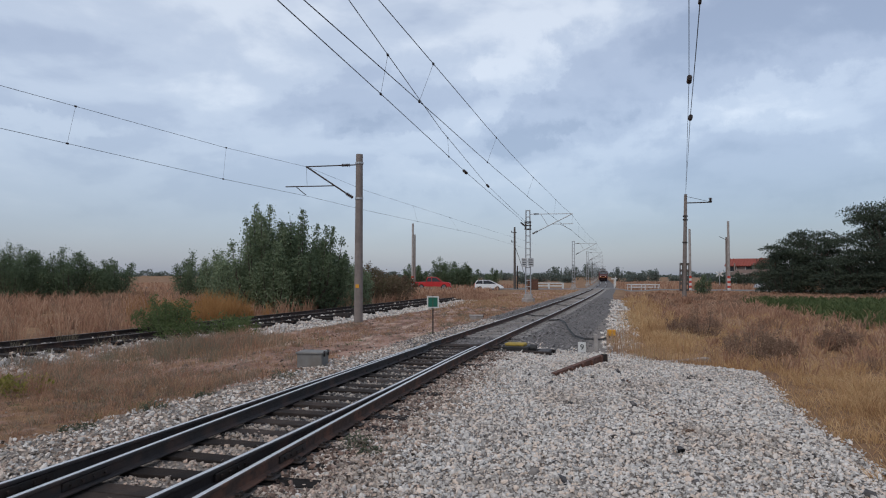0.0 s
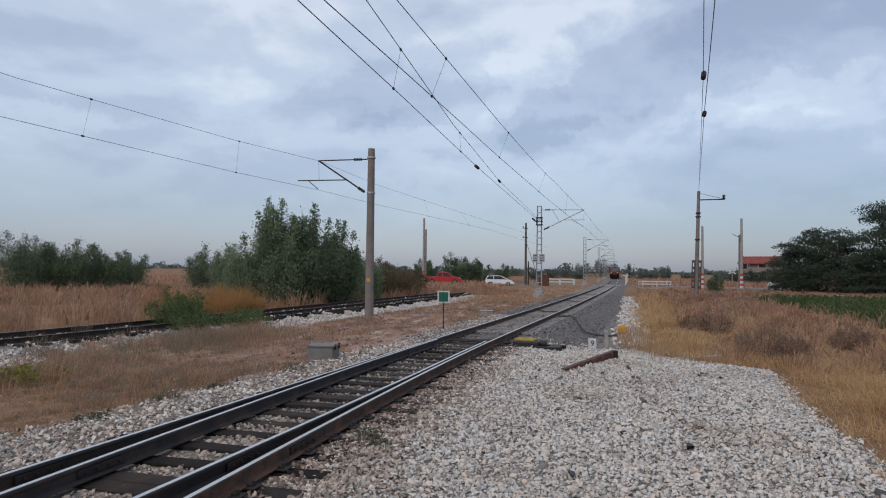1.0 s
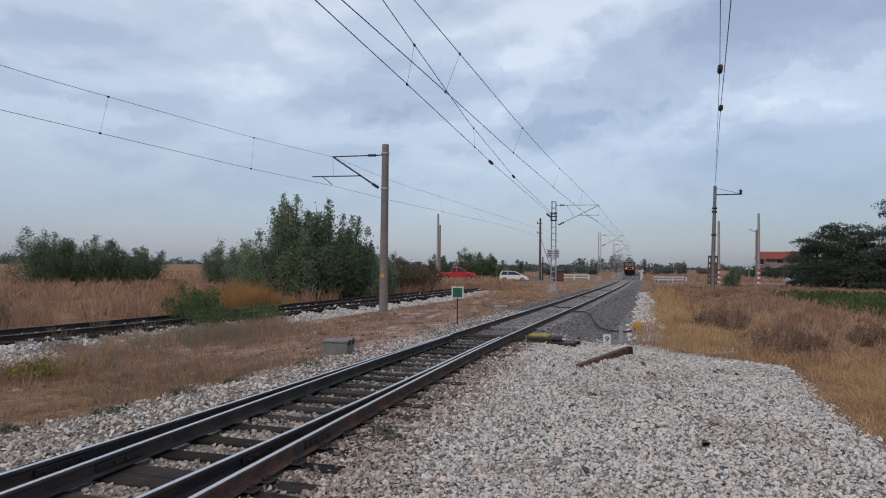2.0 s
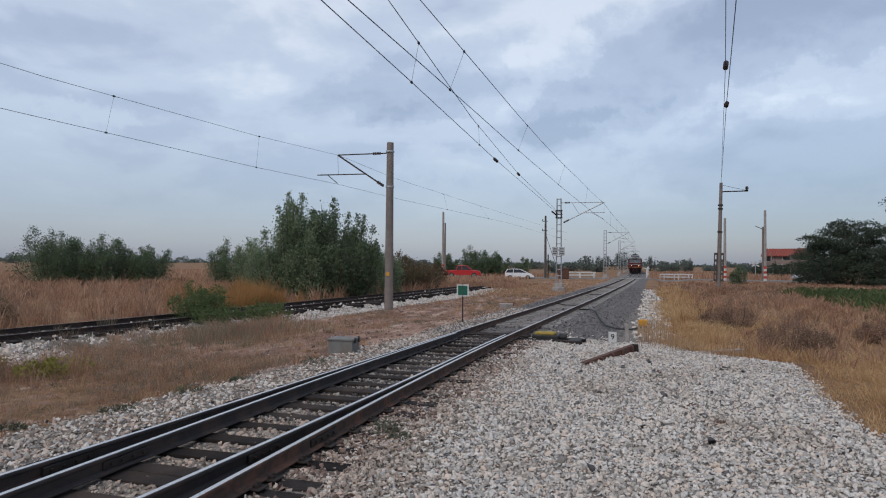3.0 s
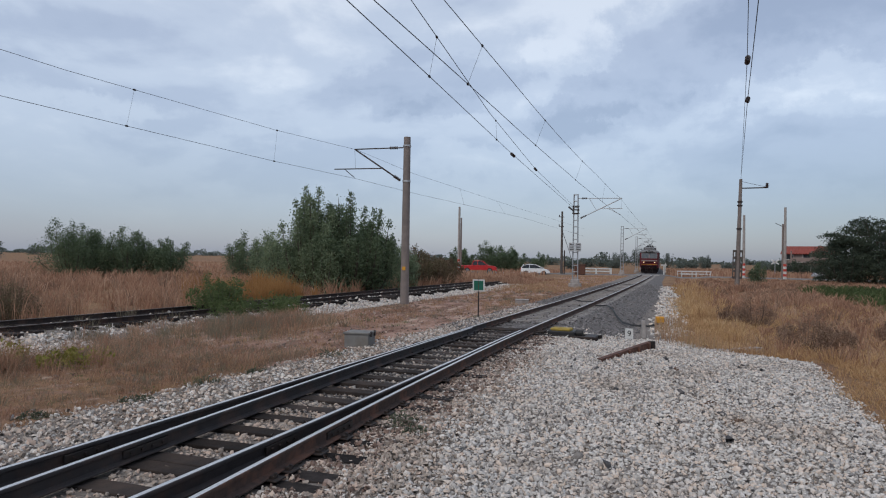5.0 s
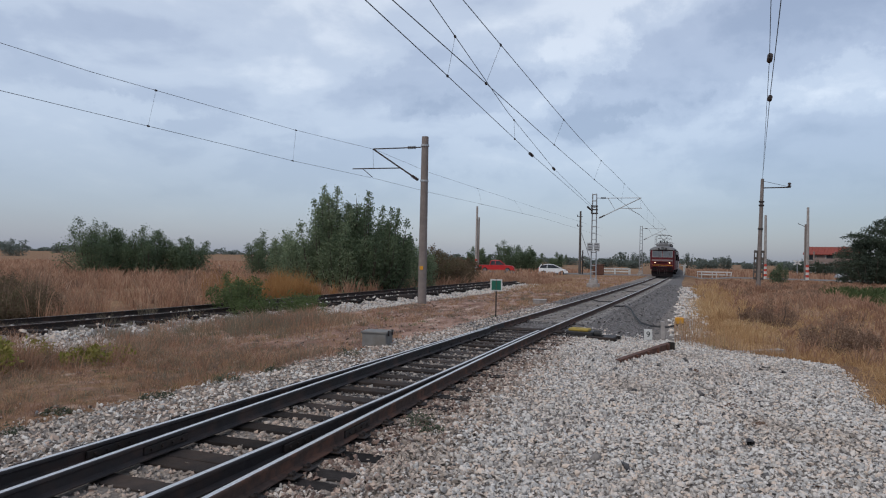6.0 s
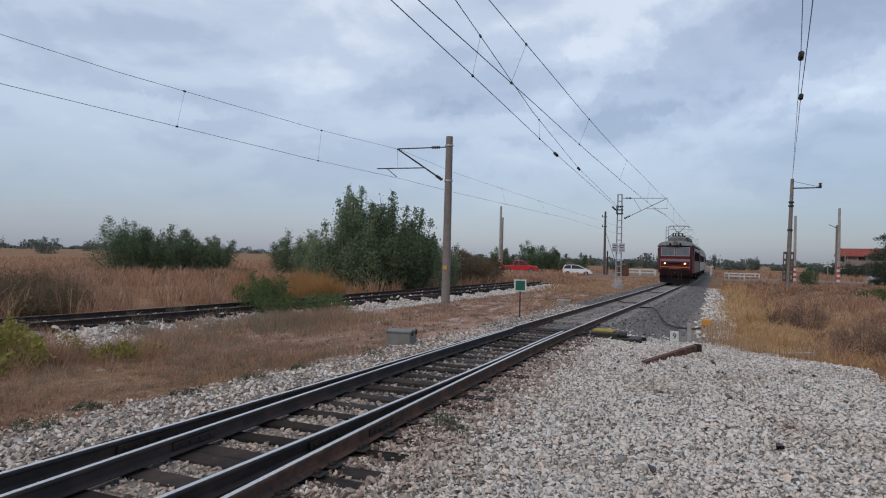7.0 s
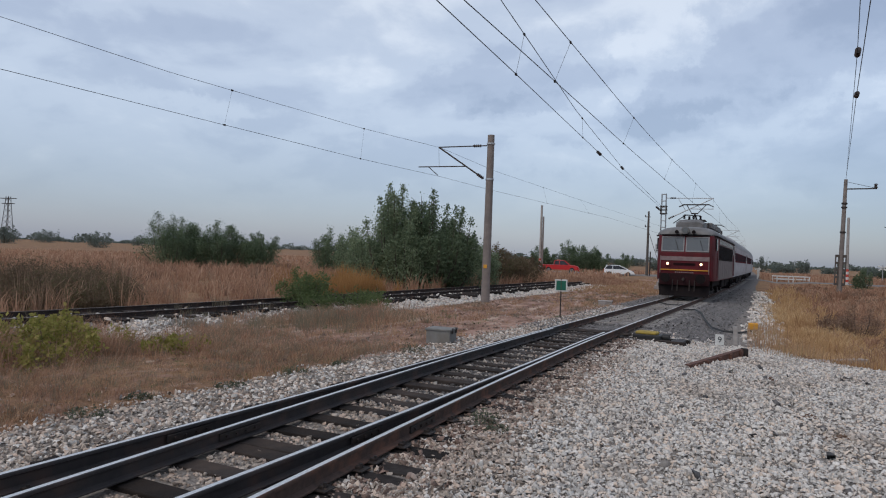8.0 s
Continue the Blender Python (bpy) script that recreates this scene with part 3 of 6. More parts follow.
wires = thing("overhead_line", Matrix(), "dark copper contact and catenary wires above the main track", "overhead wire", "overhead lines")
stations = [float(v) for v in np.r_[np.arange(-8, 100, 4), np.arange(100, 400, 12)]]
hang([(main_over(v), v, 5.6 - 0.25 * float(soft(26, 48, v))) for v in stations], [(main_over(v) + 0.28 * float(soft(50, 32, v)), v, sagged(v)) for v in stations], wires, [5.5, 13.7, 21.6, 31.0, 41, 60, 69, 78, 87])

branch = thing("overhead_line", Matrix(), "second pair of overhead wires anchored at the lattice mast", "overhead wire", "overhead lines")
hang([(-4.0, -8, 5.6), (-4.39, 8.1, 5.6), (-4.6, 12.9, 5.62), (-5.09, 23.6, 5.64), (-6.15, 51.8, 5.75)], [(-4.0, -8, 7.3), (-4.43, 10.8, 6.69), (-4.52, 14.0, 6.4), (-4.95, 19.5, 6.28), (-5.6, 31.0, 6.14), (-6.15, 51.8, 5.9)], branch, [13.0, 20.5])
for a, b in (((-5.09, 23.4, 5.64), (-5.12, 24.1, 5.64)), ((-5.6, 30.9, 6.14), (-5.63, 31.6, 6.13))):
    bm = nb()
    insulator(bm, a, b, 0.058)
    part("insulator", bm, M["ceramic"], branch)

side_line = thing("overhead_line", Matrix(), "thin dark wires above the siding", "overhead wire", "overhead lines")
hang([(-15.6, -2, 5.5), (-14.79, 13.3, 5.5), (-14.28, 22.4, 5.5), (-13.55, 28.2, 5.5), (-13.28, 34.9, 5.5), (-11.28, 57.6, 5.5), (-10.6, 100, 5.5)], [(-15.7, -2, 6.8), (-14.84, 13.3, 6.59), (-14.54, 15.4, 6.57), (-14.26, 22.4, 6.72), (-13.55, 28.2, 6.86), (-13.3, 35, 6.62), (-12.1, 60, 6.5), (-10.6, 100, 6.6)], side_line, [5.5, 15.3, 22.4, 43, 52], r=0.0075)

# ---- the anchor pole beside the field, with its two wires ----
anchor = tube_pole("anchor_pole", 6.2, 60.0, 9.3, 0.2, 0.125, "weathered concrete anchor pole with clamps and a bracket", (0, 1.4))
AZ = anchor.location.z
for z in (5.1, 7.05, 7.35):
    part("clamp", rod(nb(), (0, 0, z), (0, 0, z + 0.12), 0.21, n=16), M["iron"], anchor)
bm = nb()
rod(bm, (0.1, 0, 8.55), (2.1, 0, 8.62), 0.05, n=8)
part("bracket_arm", bm, M["iron"], anchor)
part("bracket_stay", rod(nb(), (0.1, 0, 9.1), (1.9, 0, 8.68), 0.015, n=6), M["iron"], anchor)
bm = nb()
insulator(bm, (2.0, 0, 8.65), (2.0, 0, 9.0), 0.16, 3)
part("insulator", bm, M["ceramic"], anchor)
for px in (-0.27, 0.23):
    bm = nb()
    box(bm, px - 0.1, -0.05, 2.2, 0.07, 0.3, 2.4, bevel=0.01)
    box(bm, px + 0.1, -0.05, 2.2, 0.07, 0.3, 2.4, bevel=0.01)
    for k in range(5):
        box(bm, px, -0.05, 1.1 + 0.55 * k, 0.24, 0.26, 0.2, bevel=0.01)
    part("perforated_stub", bm, M["wood_pole"], anchor, "concrete stub with openings")
feeder = thing("anchor_wires", Matrix(), "two tensioned wires with insulators running to the anchor pole", "overhead wire", "overhead lines")
TOPP = (6.42, 59.9, 8.85)
strand([(0.6, 5.0, 6.7), (1.35, 11.7, 6.62), (1.97, 17.3, 6.7), TOPP], 0.009, "upper_wire", feeder, n=6, sag=0.02)
strand([(0.9, 5.0, 6.2), (1.54, 11.8, 6.5), (2.42, 21.07, 6.6), TOPP], 0.011, "lower_wire", feeder, n=6, sag=0.02)
for a, b in (((1.95, 17.0, 6.69), (2.0, 17.6, 6.71)), ((2.4, 20.8, 6.59), (2.45, 21.4, 6.63)), ((1.34, 11.6, 6.61), (1.35, 11.75, 6.63)), ((1.53, 11.75, 6.49), (1.55, 11.95, 6.5))):
    bm = nb()
    insulator(bm, a, b, 0.065 if a[1] > 12 else 0.03, 4)
    part("insulator", bm, M["ceramic"], feeder)


def gauge_pole(x, y, h, striped, label):
    ob = tube_pole("road_pole", x, y, h, 0.2, 0.15, label, material=M["concrete"])
    if striped:
        for k in range(6):
            bm = nb()
            rod(bm, (0, 0, 0.1 + 0.33 * k), (0, 0, 0.1 + 0.33 * (k + 1)), 0.215 - 0.003 * k, n=16)
            bmesh.ops.transform(bm, matrix=Matrix.Shear("XZ", 4, (0, 0)), verts=bm.verts)
            part("stripe_band", bm, M["red"] if k % 2 else M["white"], ob, "painted band")
    return ob


gauge_pole(-28.45, 95.0, 9.95, True, "tall pale concrete pole with red and white foot at the road")
tube_pole("wooden_pole", -28.1, 94.9, 8.3, 0.14, 0.11, "grey pole standing against a taller one")
gauge_pole(15.9, 97.5, 9.6, True, "tall pale concrete pole with red and white foot at the road")
ob = gauge_pole(10.9, 97.5, 8.6, True, "thin pale concrete pole with striped foot at the road")
side = tube_pole("wooden_pole", 15.64, 97.6, 7.4, 0.15, 0.11, "grey pole standing against a taller one")
part("cross_arm", rod(nb(), (-0.9, 0, 7.5), (0.1, 0, 7.0), 0.04, n=6), M["iron"], side)
p3 = tube_pole("wooden_pole", -13.5, 97.5, 9.3, 0.2, 0.13, "dark tarred pole with insulators and a stay", material=M["wood_pole"])
for z in (7.1, 8.5):
    bm = nb()
    rod(bm, (-0.45, 0, z), (0.3, 0, z), 0.05, n=6)
    rod(bm, (-0.42, 0, z), (-0.42, 0, z + 0.3), 0.08, 0.05, n=8)
    part("insulator", bm, M["ceramic"], p3)
part("stay_wire", rod(nb(), (0, 0, 6.6), (1.5, 0, 2.2), 0.035, n=5), M["iron"], p3)
part("short_post", rod(nb(), (0.4, 0, 0), (0.4, 0, 3.6), 0.09, n=8), M["iron"], p3)


# ---- the train ----
T = dict(
    red=mat("locomotive_red", (0.112, 0.014, 0.019), (0.08, 0.012, 0.016), 3, 0.5, 0, 0.05, 30, stain=(0.055, 0.014, 0.015), stain_scale=0.9, spec=0.15),
    dark=mat("locomotive_underside", (0.010, 0.008, 0.009), (0.016, 0.012, 0.012), 4, 0.8, 0.1, 0.2, 20, spec=0.08),
    skirt=mat("locomotive_skirt", (0.034, 0.012, 0.014), (0.018, 0.009, 0.010), 2.2, 0.8, 0, 0.15, 20, spec=0.08),
    grey=mat("roof_grey", (0.165, 0.16, 0.16), (0.125, 0.12, 0.12), 3, 0.6, 0.05, 0.1, 25, stain=(0.09, 0.085, 0.08), stain_scale=1.4),
    cream=mat("stripe_cream", (0.235, 0.175, 0.172), (0.18, 0.13, 0.13), 4, 0.6, spec=0.05),
    beige=mat("side_grey", (0.27, 0.235, 0.225), (0.21, 0.18, 0.17), 2.5, 0.65, spec=0.0, stain=(0.22, 0.185, 0.175), stain_scale=1.2),
    frame=mat("window_frame_alloy", (0.2, 0.195, 0.2), (0.15, 0.148, 0.15), 6, 0.55, 0.3),
    lamp=mat("headlight_glow", (0.9, 0.85, 0.7), rough=0.3, emit=(1.0, 0.62, 0.3), strength=3.0),
    coach=mat("coach_pale_grey", (0.50, 0.48, 0.485), (0.43, 0.41, 0.415), 1.5, 0.65, spec=0.0, stain=(0.3, 0.28, 0.28), stain_scale=0.8),
    band=mat("coach_maroon", (0.15, 0.05, 0.055), (0.11, 0.04, 0.045), 2, 0.7, spec=0.0),
    pane=mat("dark_window_glass", (0.03, 0.034, 0.04), (0.042, 0.046, 0.052), 1.5, 0.2, spec=0.12),
    coach_pane=mat("coach_window_glass", (0.03, 0.03, 0.036), (0.045, 0.04, 0.045), 1.5, 0.5, spec=0.0),
    shield=mat("windscreen_glass", (0.07, 0.078, 0.086), (0.10, 0.108, 0.115), 1.2, 0.1, spec=0.45),
    coach_roof=mat("coach_roof", (0.36, 0.355, 0.36), (0.3, 0.295, 0.3), 2, 0.7, spec=0.1, stain=(0.25, 0.24, 0.24), stain_scale=0.7),
)


def loft(bm, rings, cap=True, slot=0):
    rows = [[bm.verts.new(v) for v in ring] for ring in rings]
    k = len(rows[0])
    for a, b in zip(rows[:-1], rows[1:]):
        for j in range(k):
            bm.faces.new((a[j], a[(j + 1) % k], b[(j + 1) % k], b[j])).material_index = slot
    if cap:
        bm.faces.new(rows[0][::-1]).material_index = slot
        bm.faces.new(rows[-1]).material_index = slot
    bmesh.ops.recalc_face_normals(bm, faces=bm.faces)
    return bm


def arc_roof(w, z0, z1, n=10, shoulder=0.35):
    """Half a cross-section of a roof: points from the right eave over the top to the left eave."""
    out = []
    for i in range(n + 1):
        a = math.pi * i / n
        c, s = math.cos(a), math.sin(a)
        out.append((w / 2 * math.copysign(abs(c) ** 0.75, c), z0 + (z1 - z0) * abs(s) ** 0.8))
    return out


def bogie(parent, y, wheels=(-1.5, 1.5), r=0.6, name="bogie"):
    bm = nb()
    for sx in (-1.05, 1.05):
        box(bm, sx, y, 0.72, 0.16, 4.2, 0.3, bevel=0.04)
        for w in wheels:
            box(bm, sx * 1.05, y + w, 0.58, 0.22, 0.42, 0.4, bevel=0.05)
            rod(bm, (sx, y + w - 0.4, 0.6), (sx, y + w - 0.4, 1.0), 0.11, n=10)
            rod(bm, (sx, y + w + 0.4, 0.6), (sx, y + w + 0.4, 1.0), 0.11, n=10)
    box(bm, 0, y, 0.75, 2.0, 0.5, 0.35, bevel=0.04)
    b = part(name, bm, T["dark"], parent)
    for w in wheels:
        bm = nb()
        for sx in (-0.75, 0.75):
            rod(bm, (sx - 0.06, y + w, r), (sx + 0.06, y + w, r), r, n=24)
            rod(bm, (sx - math.copysign(0.09, sx), y + w, r), (sx - math.copysign(0.06, sx), y + w, r), r + 0.03, n=24)
        rod(bm, (-0.75, y + w, r), (0.75, y + w, r), 0.09, n=10)
        part("wheelset", bm, M["iron"], b)


def locomotive():
    L, W = 16.4, 2.98
    ob = thing("electric_locomotive", Matrix(), "red and grey electric locomotive with lit headlights hauling coaches", "locomotive")
    h = L / 2

    def lean(y, z, end):
        # the ends rake back above the waist and below the beam
        back = 0.22 * max(0.0, z - 2.36) + 0.12 * max(0.0, 1.5 - z)
        return y + (back if end < 0 else -back)

    rings = []
    zs = [0.95, 1.5, 2.36, 3.30]
    for y, w, end in ((-h, 2.44, -1), (-h + 0.06, 2.62, -1), (-h + 0.2, 2.78, -1), (-h + 0.5, 2.88, -1), (-h + 1.4, W, 0), (h - 1.4, W, 0), (h - 0.5, 2.88, 1), (h - 0.2, 2.78, 1), (h - 0.06, 2.62, 1), (h, 2.44, 1)):
        ring = [(w / 2, lean(y, z, end) if end else y, z) for z in zs] + [(-w / 2, lean(y, z, end) if end else y, z) for z in zs[::-1]]
        rings.append(ring)
    part("body", loft(nb(), rings), T["red"], ob)
    rings = []
    for y, w, zt, end in ((-h + 0.0, 2.36, 3.42, -1), (-h + 0.05, 2.52, 3.56, -1), (-h + 0.16, 2.7, 3.66, -1), (-h + 0.32, 2.84, 3.73, -1), (-h + 0.6, W + 0.04, 3.78, -1), (-h + 1.5, W + 0.04, 3.82, 0), (h - 1.5, W + 0.04, 3.82, 0), (h - 0.6, W + 0.04, 3.78, 1), (h - 0.32, 2.84, 3.73, 1), (h - 0.16, 2.7, 3.66, 1), (h - 0.05, 2.52, 3.56, 1), (h, 2.36, 3.42, 1)):
        off = 0.18 if end < 0 else (-0.18 if end > 0 else 0)
        rings.append([(x, y + off, z) for x, z in arc_roof(w, 3.28, zt, 16)])
    part("roof", loft(nb(), rings), T["grey"], ob, smooth=True)
    # front: bands, windows, lamps
    for end in (-1, 1):
        f = end * h
        bm = nb()
        box(bm, 0, f + end * 0.004, 2.07, 2.46, 0.05, 0.22, bevel=0.008)
        part("front_stripe", bm, T["cream"], ob, "cream stripe")
        bm = nb()
        box(bm, 0, f + end * 0.006, 1.475, 2.46, 0.05, 0.05)
        part("yellow_line", bm, M["yellow"], ob, "thin yellow line")
        bm = nb()
        box(bm, 0, f + end * 0.0, 1.78, 1.1, 0.05, 0.12, bevel=0.01)
        for k in range(4):
            box(bm, 0, f + end * 0.036, 1.73 + 0.035 * k, 1.0, 0.012, 0.015)
        part("front_grille", bm, T["skirt"], ob)
        for k in range(10):
            part("front_mark", box(nb(), -0.42 + 0.095 * k, f + end * 0.03, 1.35, 0.06, 0.012, 0.06), T["cream"], ob, "pale mark")
        for sx in (-0.61, 0.61):
            tilt = pose(sx, f - end * 0.115, 2.83, end * -12.4 if end < 0 else 12.4, 0, 0)
            if end < 0:
                tilt = pose(sx, f + 0.115, 2.83, -12.4, 0, 0)
            bm = nb()
            for dx, dz, sxx, szz in ((0, 0.38, 1.16, 0.07), (0, -0.38, 1.16, 0.07), (-0.545, 0, 0.07, 0.72), (0.545, 0, 0.07, 0.72)):
                box(bm, dx, 0, dz, sxx, 0.08, szz, m=tilt, bevel=0.012)
            wf = part("windscreen_frame", bm, T["frame"], ob)
            part("windscreen", box(nb(), 0, 0, 0, 1.05, 0.05, 0.72, m=tilt), T["shield"], wf)
            part("wiper", rod(nb(), tilt @ Vector((0.3, end * 0.05, -0.36)), tilt @ Vector((0.12, end * 0.05, 0.22)), 0.012, n=5), M["black"], wf)
            bm = nb()
            rod(bm, (sx * 1.36, f - end * 0.02, 1.79), (sx * 1.36, f + end * 0.07, 1.79), 0.14, n=20)
            rim = part("headlight_rim", bm, T["red"], ob)
            lit = rod(nb(), (sx * 1.36, f + end * 0.06, 1.79), (sx * 1.36, f + end * 0.078, 1.79), 0.066, n=20)
            part("headlight", lit, T["lamp"] if end < 0 else T["shield"], rim, "glowing headlight" if end < 0 else "")
            bm = nb()
            rod(bm, (sx * 1.42, f - end * 0.1, 1.05), (sx * 1.42, f + end * 0.45, 1.05), 0.1, n=14)
            rod(bm, (sx * 1.42, f + end * 0.45, 1.05), (sx * 1.42, f + end * 0.52, 1.05), 0.24, n=20)
            part("buffer", bm, T["dark"], ob)
            part("handrail", rod(nb(), (sx * 1.98, f + end * 0.05, 1.2), (sx * 1.98, f + end * 0.05, 2.2), 0.018, n=6), T["cream"], ob)
        bm = nb()
        rod(bm, (0, f - end * 0.1, 3.56), (0, f + end * 0.05 - end * 0.0, 3.56), 0.2, n=20)
        top = part("top_lamp_housing", bm, T["grey"], ob)
        part("top_lamp", rod(nb(), (0, f + end * 0.045, 3.56), (0, f + end * 0.06, 3.56), 0.15, n=20), T["shield"], top)
        for sx in (-0.42, 0.42):
            part("horn", rod(nb(), (sx, f - end * 0.2, 3.47), (sx, f + end * 0.06, 3.47), 0.06, 0.1, n=10), T["dark"], ob)
        bm = nb()
        box(bm, 0, f - end * 0.12, 0.98, 2.5, 0.3, 0.5, bevel=0.04)
        part("buffer_beam", bm, T["skirt"], ob)
        part("front_skirt", box(nb(), 0, f + end * 0.02, 0.98, 2.46, 0.1, 0.62, bevel=0.02), T["skirt"], ob, "dark reddish skirt panel")
        bm = nb()
        loft(bm, [[(-1.3, f - end * 0.2, 0.75), (1.3, f - end * 0.2, 0.75), (1.3, f - end * 0.1, 0.75), (-1.3, f - end * 0.1, 0.75)], [(-1.2, f + end * 0.05, 0.1), (1.2, f + end * 0.05, 0.1), (1.2, f + end * 0.09, 0.1), (-1.2, f + end * 0.09, 0.1)]])
        part("plough", bm, T["dark"], ob)
        bm = nb()
        rod(bm, (0, f, 1.0), (0, f + end * 0.4, 1.0), 0.07, n=8)
        for sx in (-0.55, -0.3, 0.3, 0.55):
            rod(bm, (sx, f + end * 0.1, 0.95), (sx, f + end * 0.18, 0.4), 0.03, n=6)
        part("coupling", bm, M["iron"], ob)
    # sides
    for s in (-1, 1):
        x = s * W / 2
        bm = nb()
        box(bm, x, 0.0, 1.54, 0.03, 11.6, 1.1, bevel=0.008)
        for k in range(7):
            box(bm, x + s * 0.018, -4.9 + 1.63 * k, 1.54, 0.01, 0.025, 1.06)
        part("side_panel", bm, T["beige"], ob, "pale grey lower side")
        bm = nb()
        box(bm, x, 0.0, 2.46, 0.03, 11.6, 0.84, bevel=0.008)
        for k in range(40):
            box(bm, x + s * 0.016, -5.6 + 0.287 * k, 2.46, 0.012, 0.05, 0.76)
        part("side_louvre", bm, T["dark"], ob, "dark louvred band")
        bm = nb()
        box(bm, x, 0.0, 3.07, 0.03, 11.6, 0.34, bevel=0.006)
        part("upper_grille", bm, T["cream"], ob, "pale grille row")
        for k in range(14):
            part("grille_slot", box(nb(), x + s * 0.02, -5.3 + 0.81 * k, 3.07, 0.02, 0.52, 0.24), T["pane"], ob)
        for ye in (-6.95, 6.95):
            part("cab_door", box(nb(), x, ye + 0.5, 2.1, 0.04, 0.62, 2.1, bevel=0.01), T["red"], ob)
            part("cab_window", box(nb(), x + s * 0.006, ye - 0.25, 2.85, 0.04, 0.62, 0.62, bevel=0.01), T["pane"], ob)
        part("gutter", box(nb(), s * (W / 2 + 0.03), 0.0, 3.285, 0.07, L - 1.3, 0.055, bevel=0.012), T["dark"], ob, "dark rain gutter")
    for end in (-1, 1):
        bm = nb()
        loft(bm, [[(px, end * (h - yy), z), (px, end * (h - yy - 0.12), z), (px, end * (h - yy - 0.12), z + 0.08), (px, end * (h - yy), z + 0.08)] for px, yy, z in ((-W / 2 - 0.05, 0.66, 3.235), (-1.3, 0.28, 3.255), (-1.12, 0.12, 3.27), (0, 0.07, 3.275), (1.12, 0.12, 3.27), (1.3, 0.28, 3.255), (W / 2 + 0.05, 0.66, 3.235))])
        part("eave", bm, T["dark"], ob, "dark eave over the windscreens")
    # roof equipment
    bm = nb()
    loft(bm, [[(w / 2 * c, y, 3.72 + zt * q) for c, q in ((1, 0), (1, 0.7), (0.7, 1), (-0.7, 1), (-1, 0.7), (-1, 0))] for y, w, zt in ((-6.6, 1.35, 0.36), (-6.2, 1.5, 0.52), (-4.9, 1.5, 0.52), (-4.5, 1.3, 0.4))])
    part("roof_housing", bm, T["grey"], ob)
    bm = nb()
    for px, py in ((-0.35, -6.0), (0.1, -5.7), (0.42, -5.2), (-0.2, -5.0)):
        insulator(bm, (px, py, 4.3), (px, py, 4.52), 0.09, 3)
    rod(bm, (-0.35, -6.0, 4.52), (0.42, -5.2, 4.52), 0.03, n=6)
    rod(bm, (-0.95, -5.9, 4.05), (-0.3, -6.0, 4.5), 0.025, n=6)
    part("roof_switchgear", bm, T["dark"], ob, "dark switchgear on the roof")
    for y0 in (-2.6, 0.8):
        part("roof_box", box(nb(), 0, y0, 4.05, 1.9, 2.6, 0.34, bevel=0.06), T["grey"], ob)
    for s in (-0.75, 0.75):
        part("roof_bar", rod(nb(), (s, -4.2, 4.18), (s, 6, 4.18), 0.03, n=6), M["iron"], ob)
        for yy in (-4.0, -1.0, 2.2, 5.4):
            bm = nb()
            insulator(bm, (s, yy, 3.86), (s, yy, 4.18), 0.09, 3)
            part("insulator", bm, M["ceramic"], ob)
    for yp, up in ((-3.6, True), (5.2, False)):
        bm = nb()
        box(bm, 0, yp, 4.35, 1.1, 1.3, 0.06)
        base = part("pantograph_base", bm, M["iron"], ob)
        bm = nb()
        if up:
            rod(bm, (0, yp + 0.5, 4.4), (0, yp - 0.7, 4.72), 0.05, n=6)
            rod(bm, (-0.2, yp - 0.7, 4.72), (0.2, yp - 0.7, 4.72), 0.035, n=6)
            for s in (-1, 1):
                rod(bm, (s * 0.16, yp - 0.7, 4.72), (s * 0.52, yp + 0.05, 5.26), 0.024, n=6)
        else:
            for s in (-0.42, 0.42):
                rod(bm, (s, yp + 0.3, 4.4), (s * 1.15, yp - 1.0, 4.46), 0.03, n=6)
                rod(bm, (s * 1.15, yp - 1.0, 4.48), (s, yp + 0.1, 4.56), 0.025, n=6)
        arms = part("pantograph_arm", bm, M["iron"], base)
        zt = 5.29 if up else 4.6
        bm = nb()
        for dy in (-0.16, 0.16):
            rod(bm, (-0.7, yp + dy, zt), (0.7, yp + dy, zt), 0.025, n=6)
            for s in (-1, 1):
                rod(bm, (s * 0.7, yp + dy, zt), (s * 0.95, yp + dy, zt - 0.13), 0.022, n=6)
        part("collector_head", bm, M["iron"], base)
    part("underframe", box(nb(), 0, 0, 0.85, 2.5, 13.0, 0.5, bevel=0.05), T["dark"], ob)
    for s in (-1, 1):
        for yy, ll in ((-0.6, 2.0), (1.6, 1.6)):
            part("side_tank", box(nb(), s * 1.15, yy, 0.7, 0.45, ll, 0.5, bevel=0.06), T["dark"], ob)
    bogie(ob, -4.2)
    bogie(ob, 4.2)
    return ob


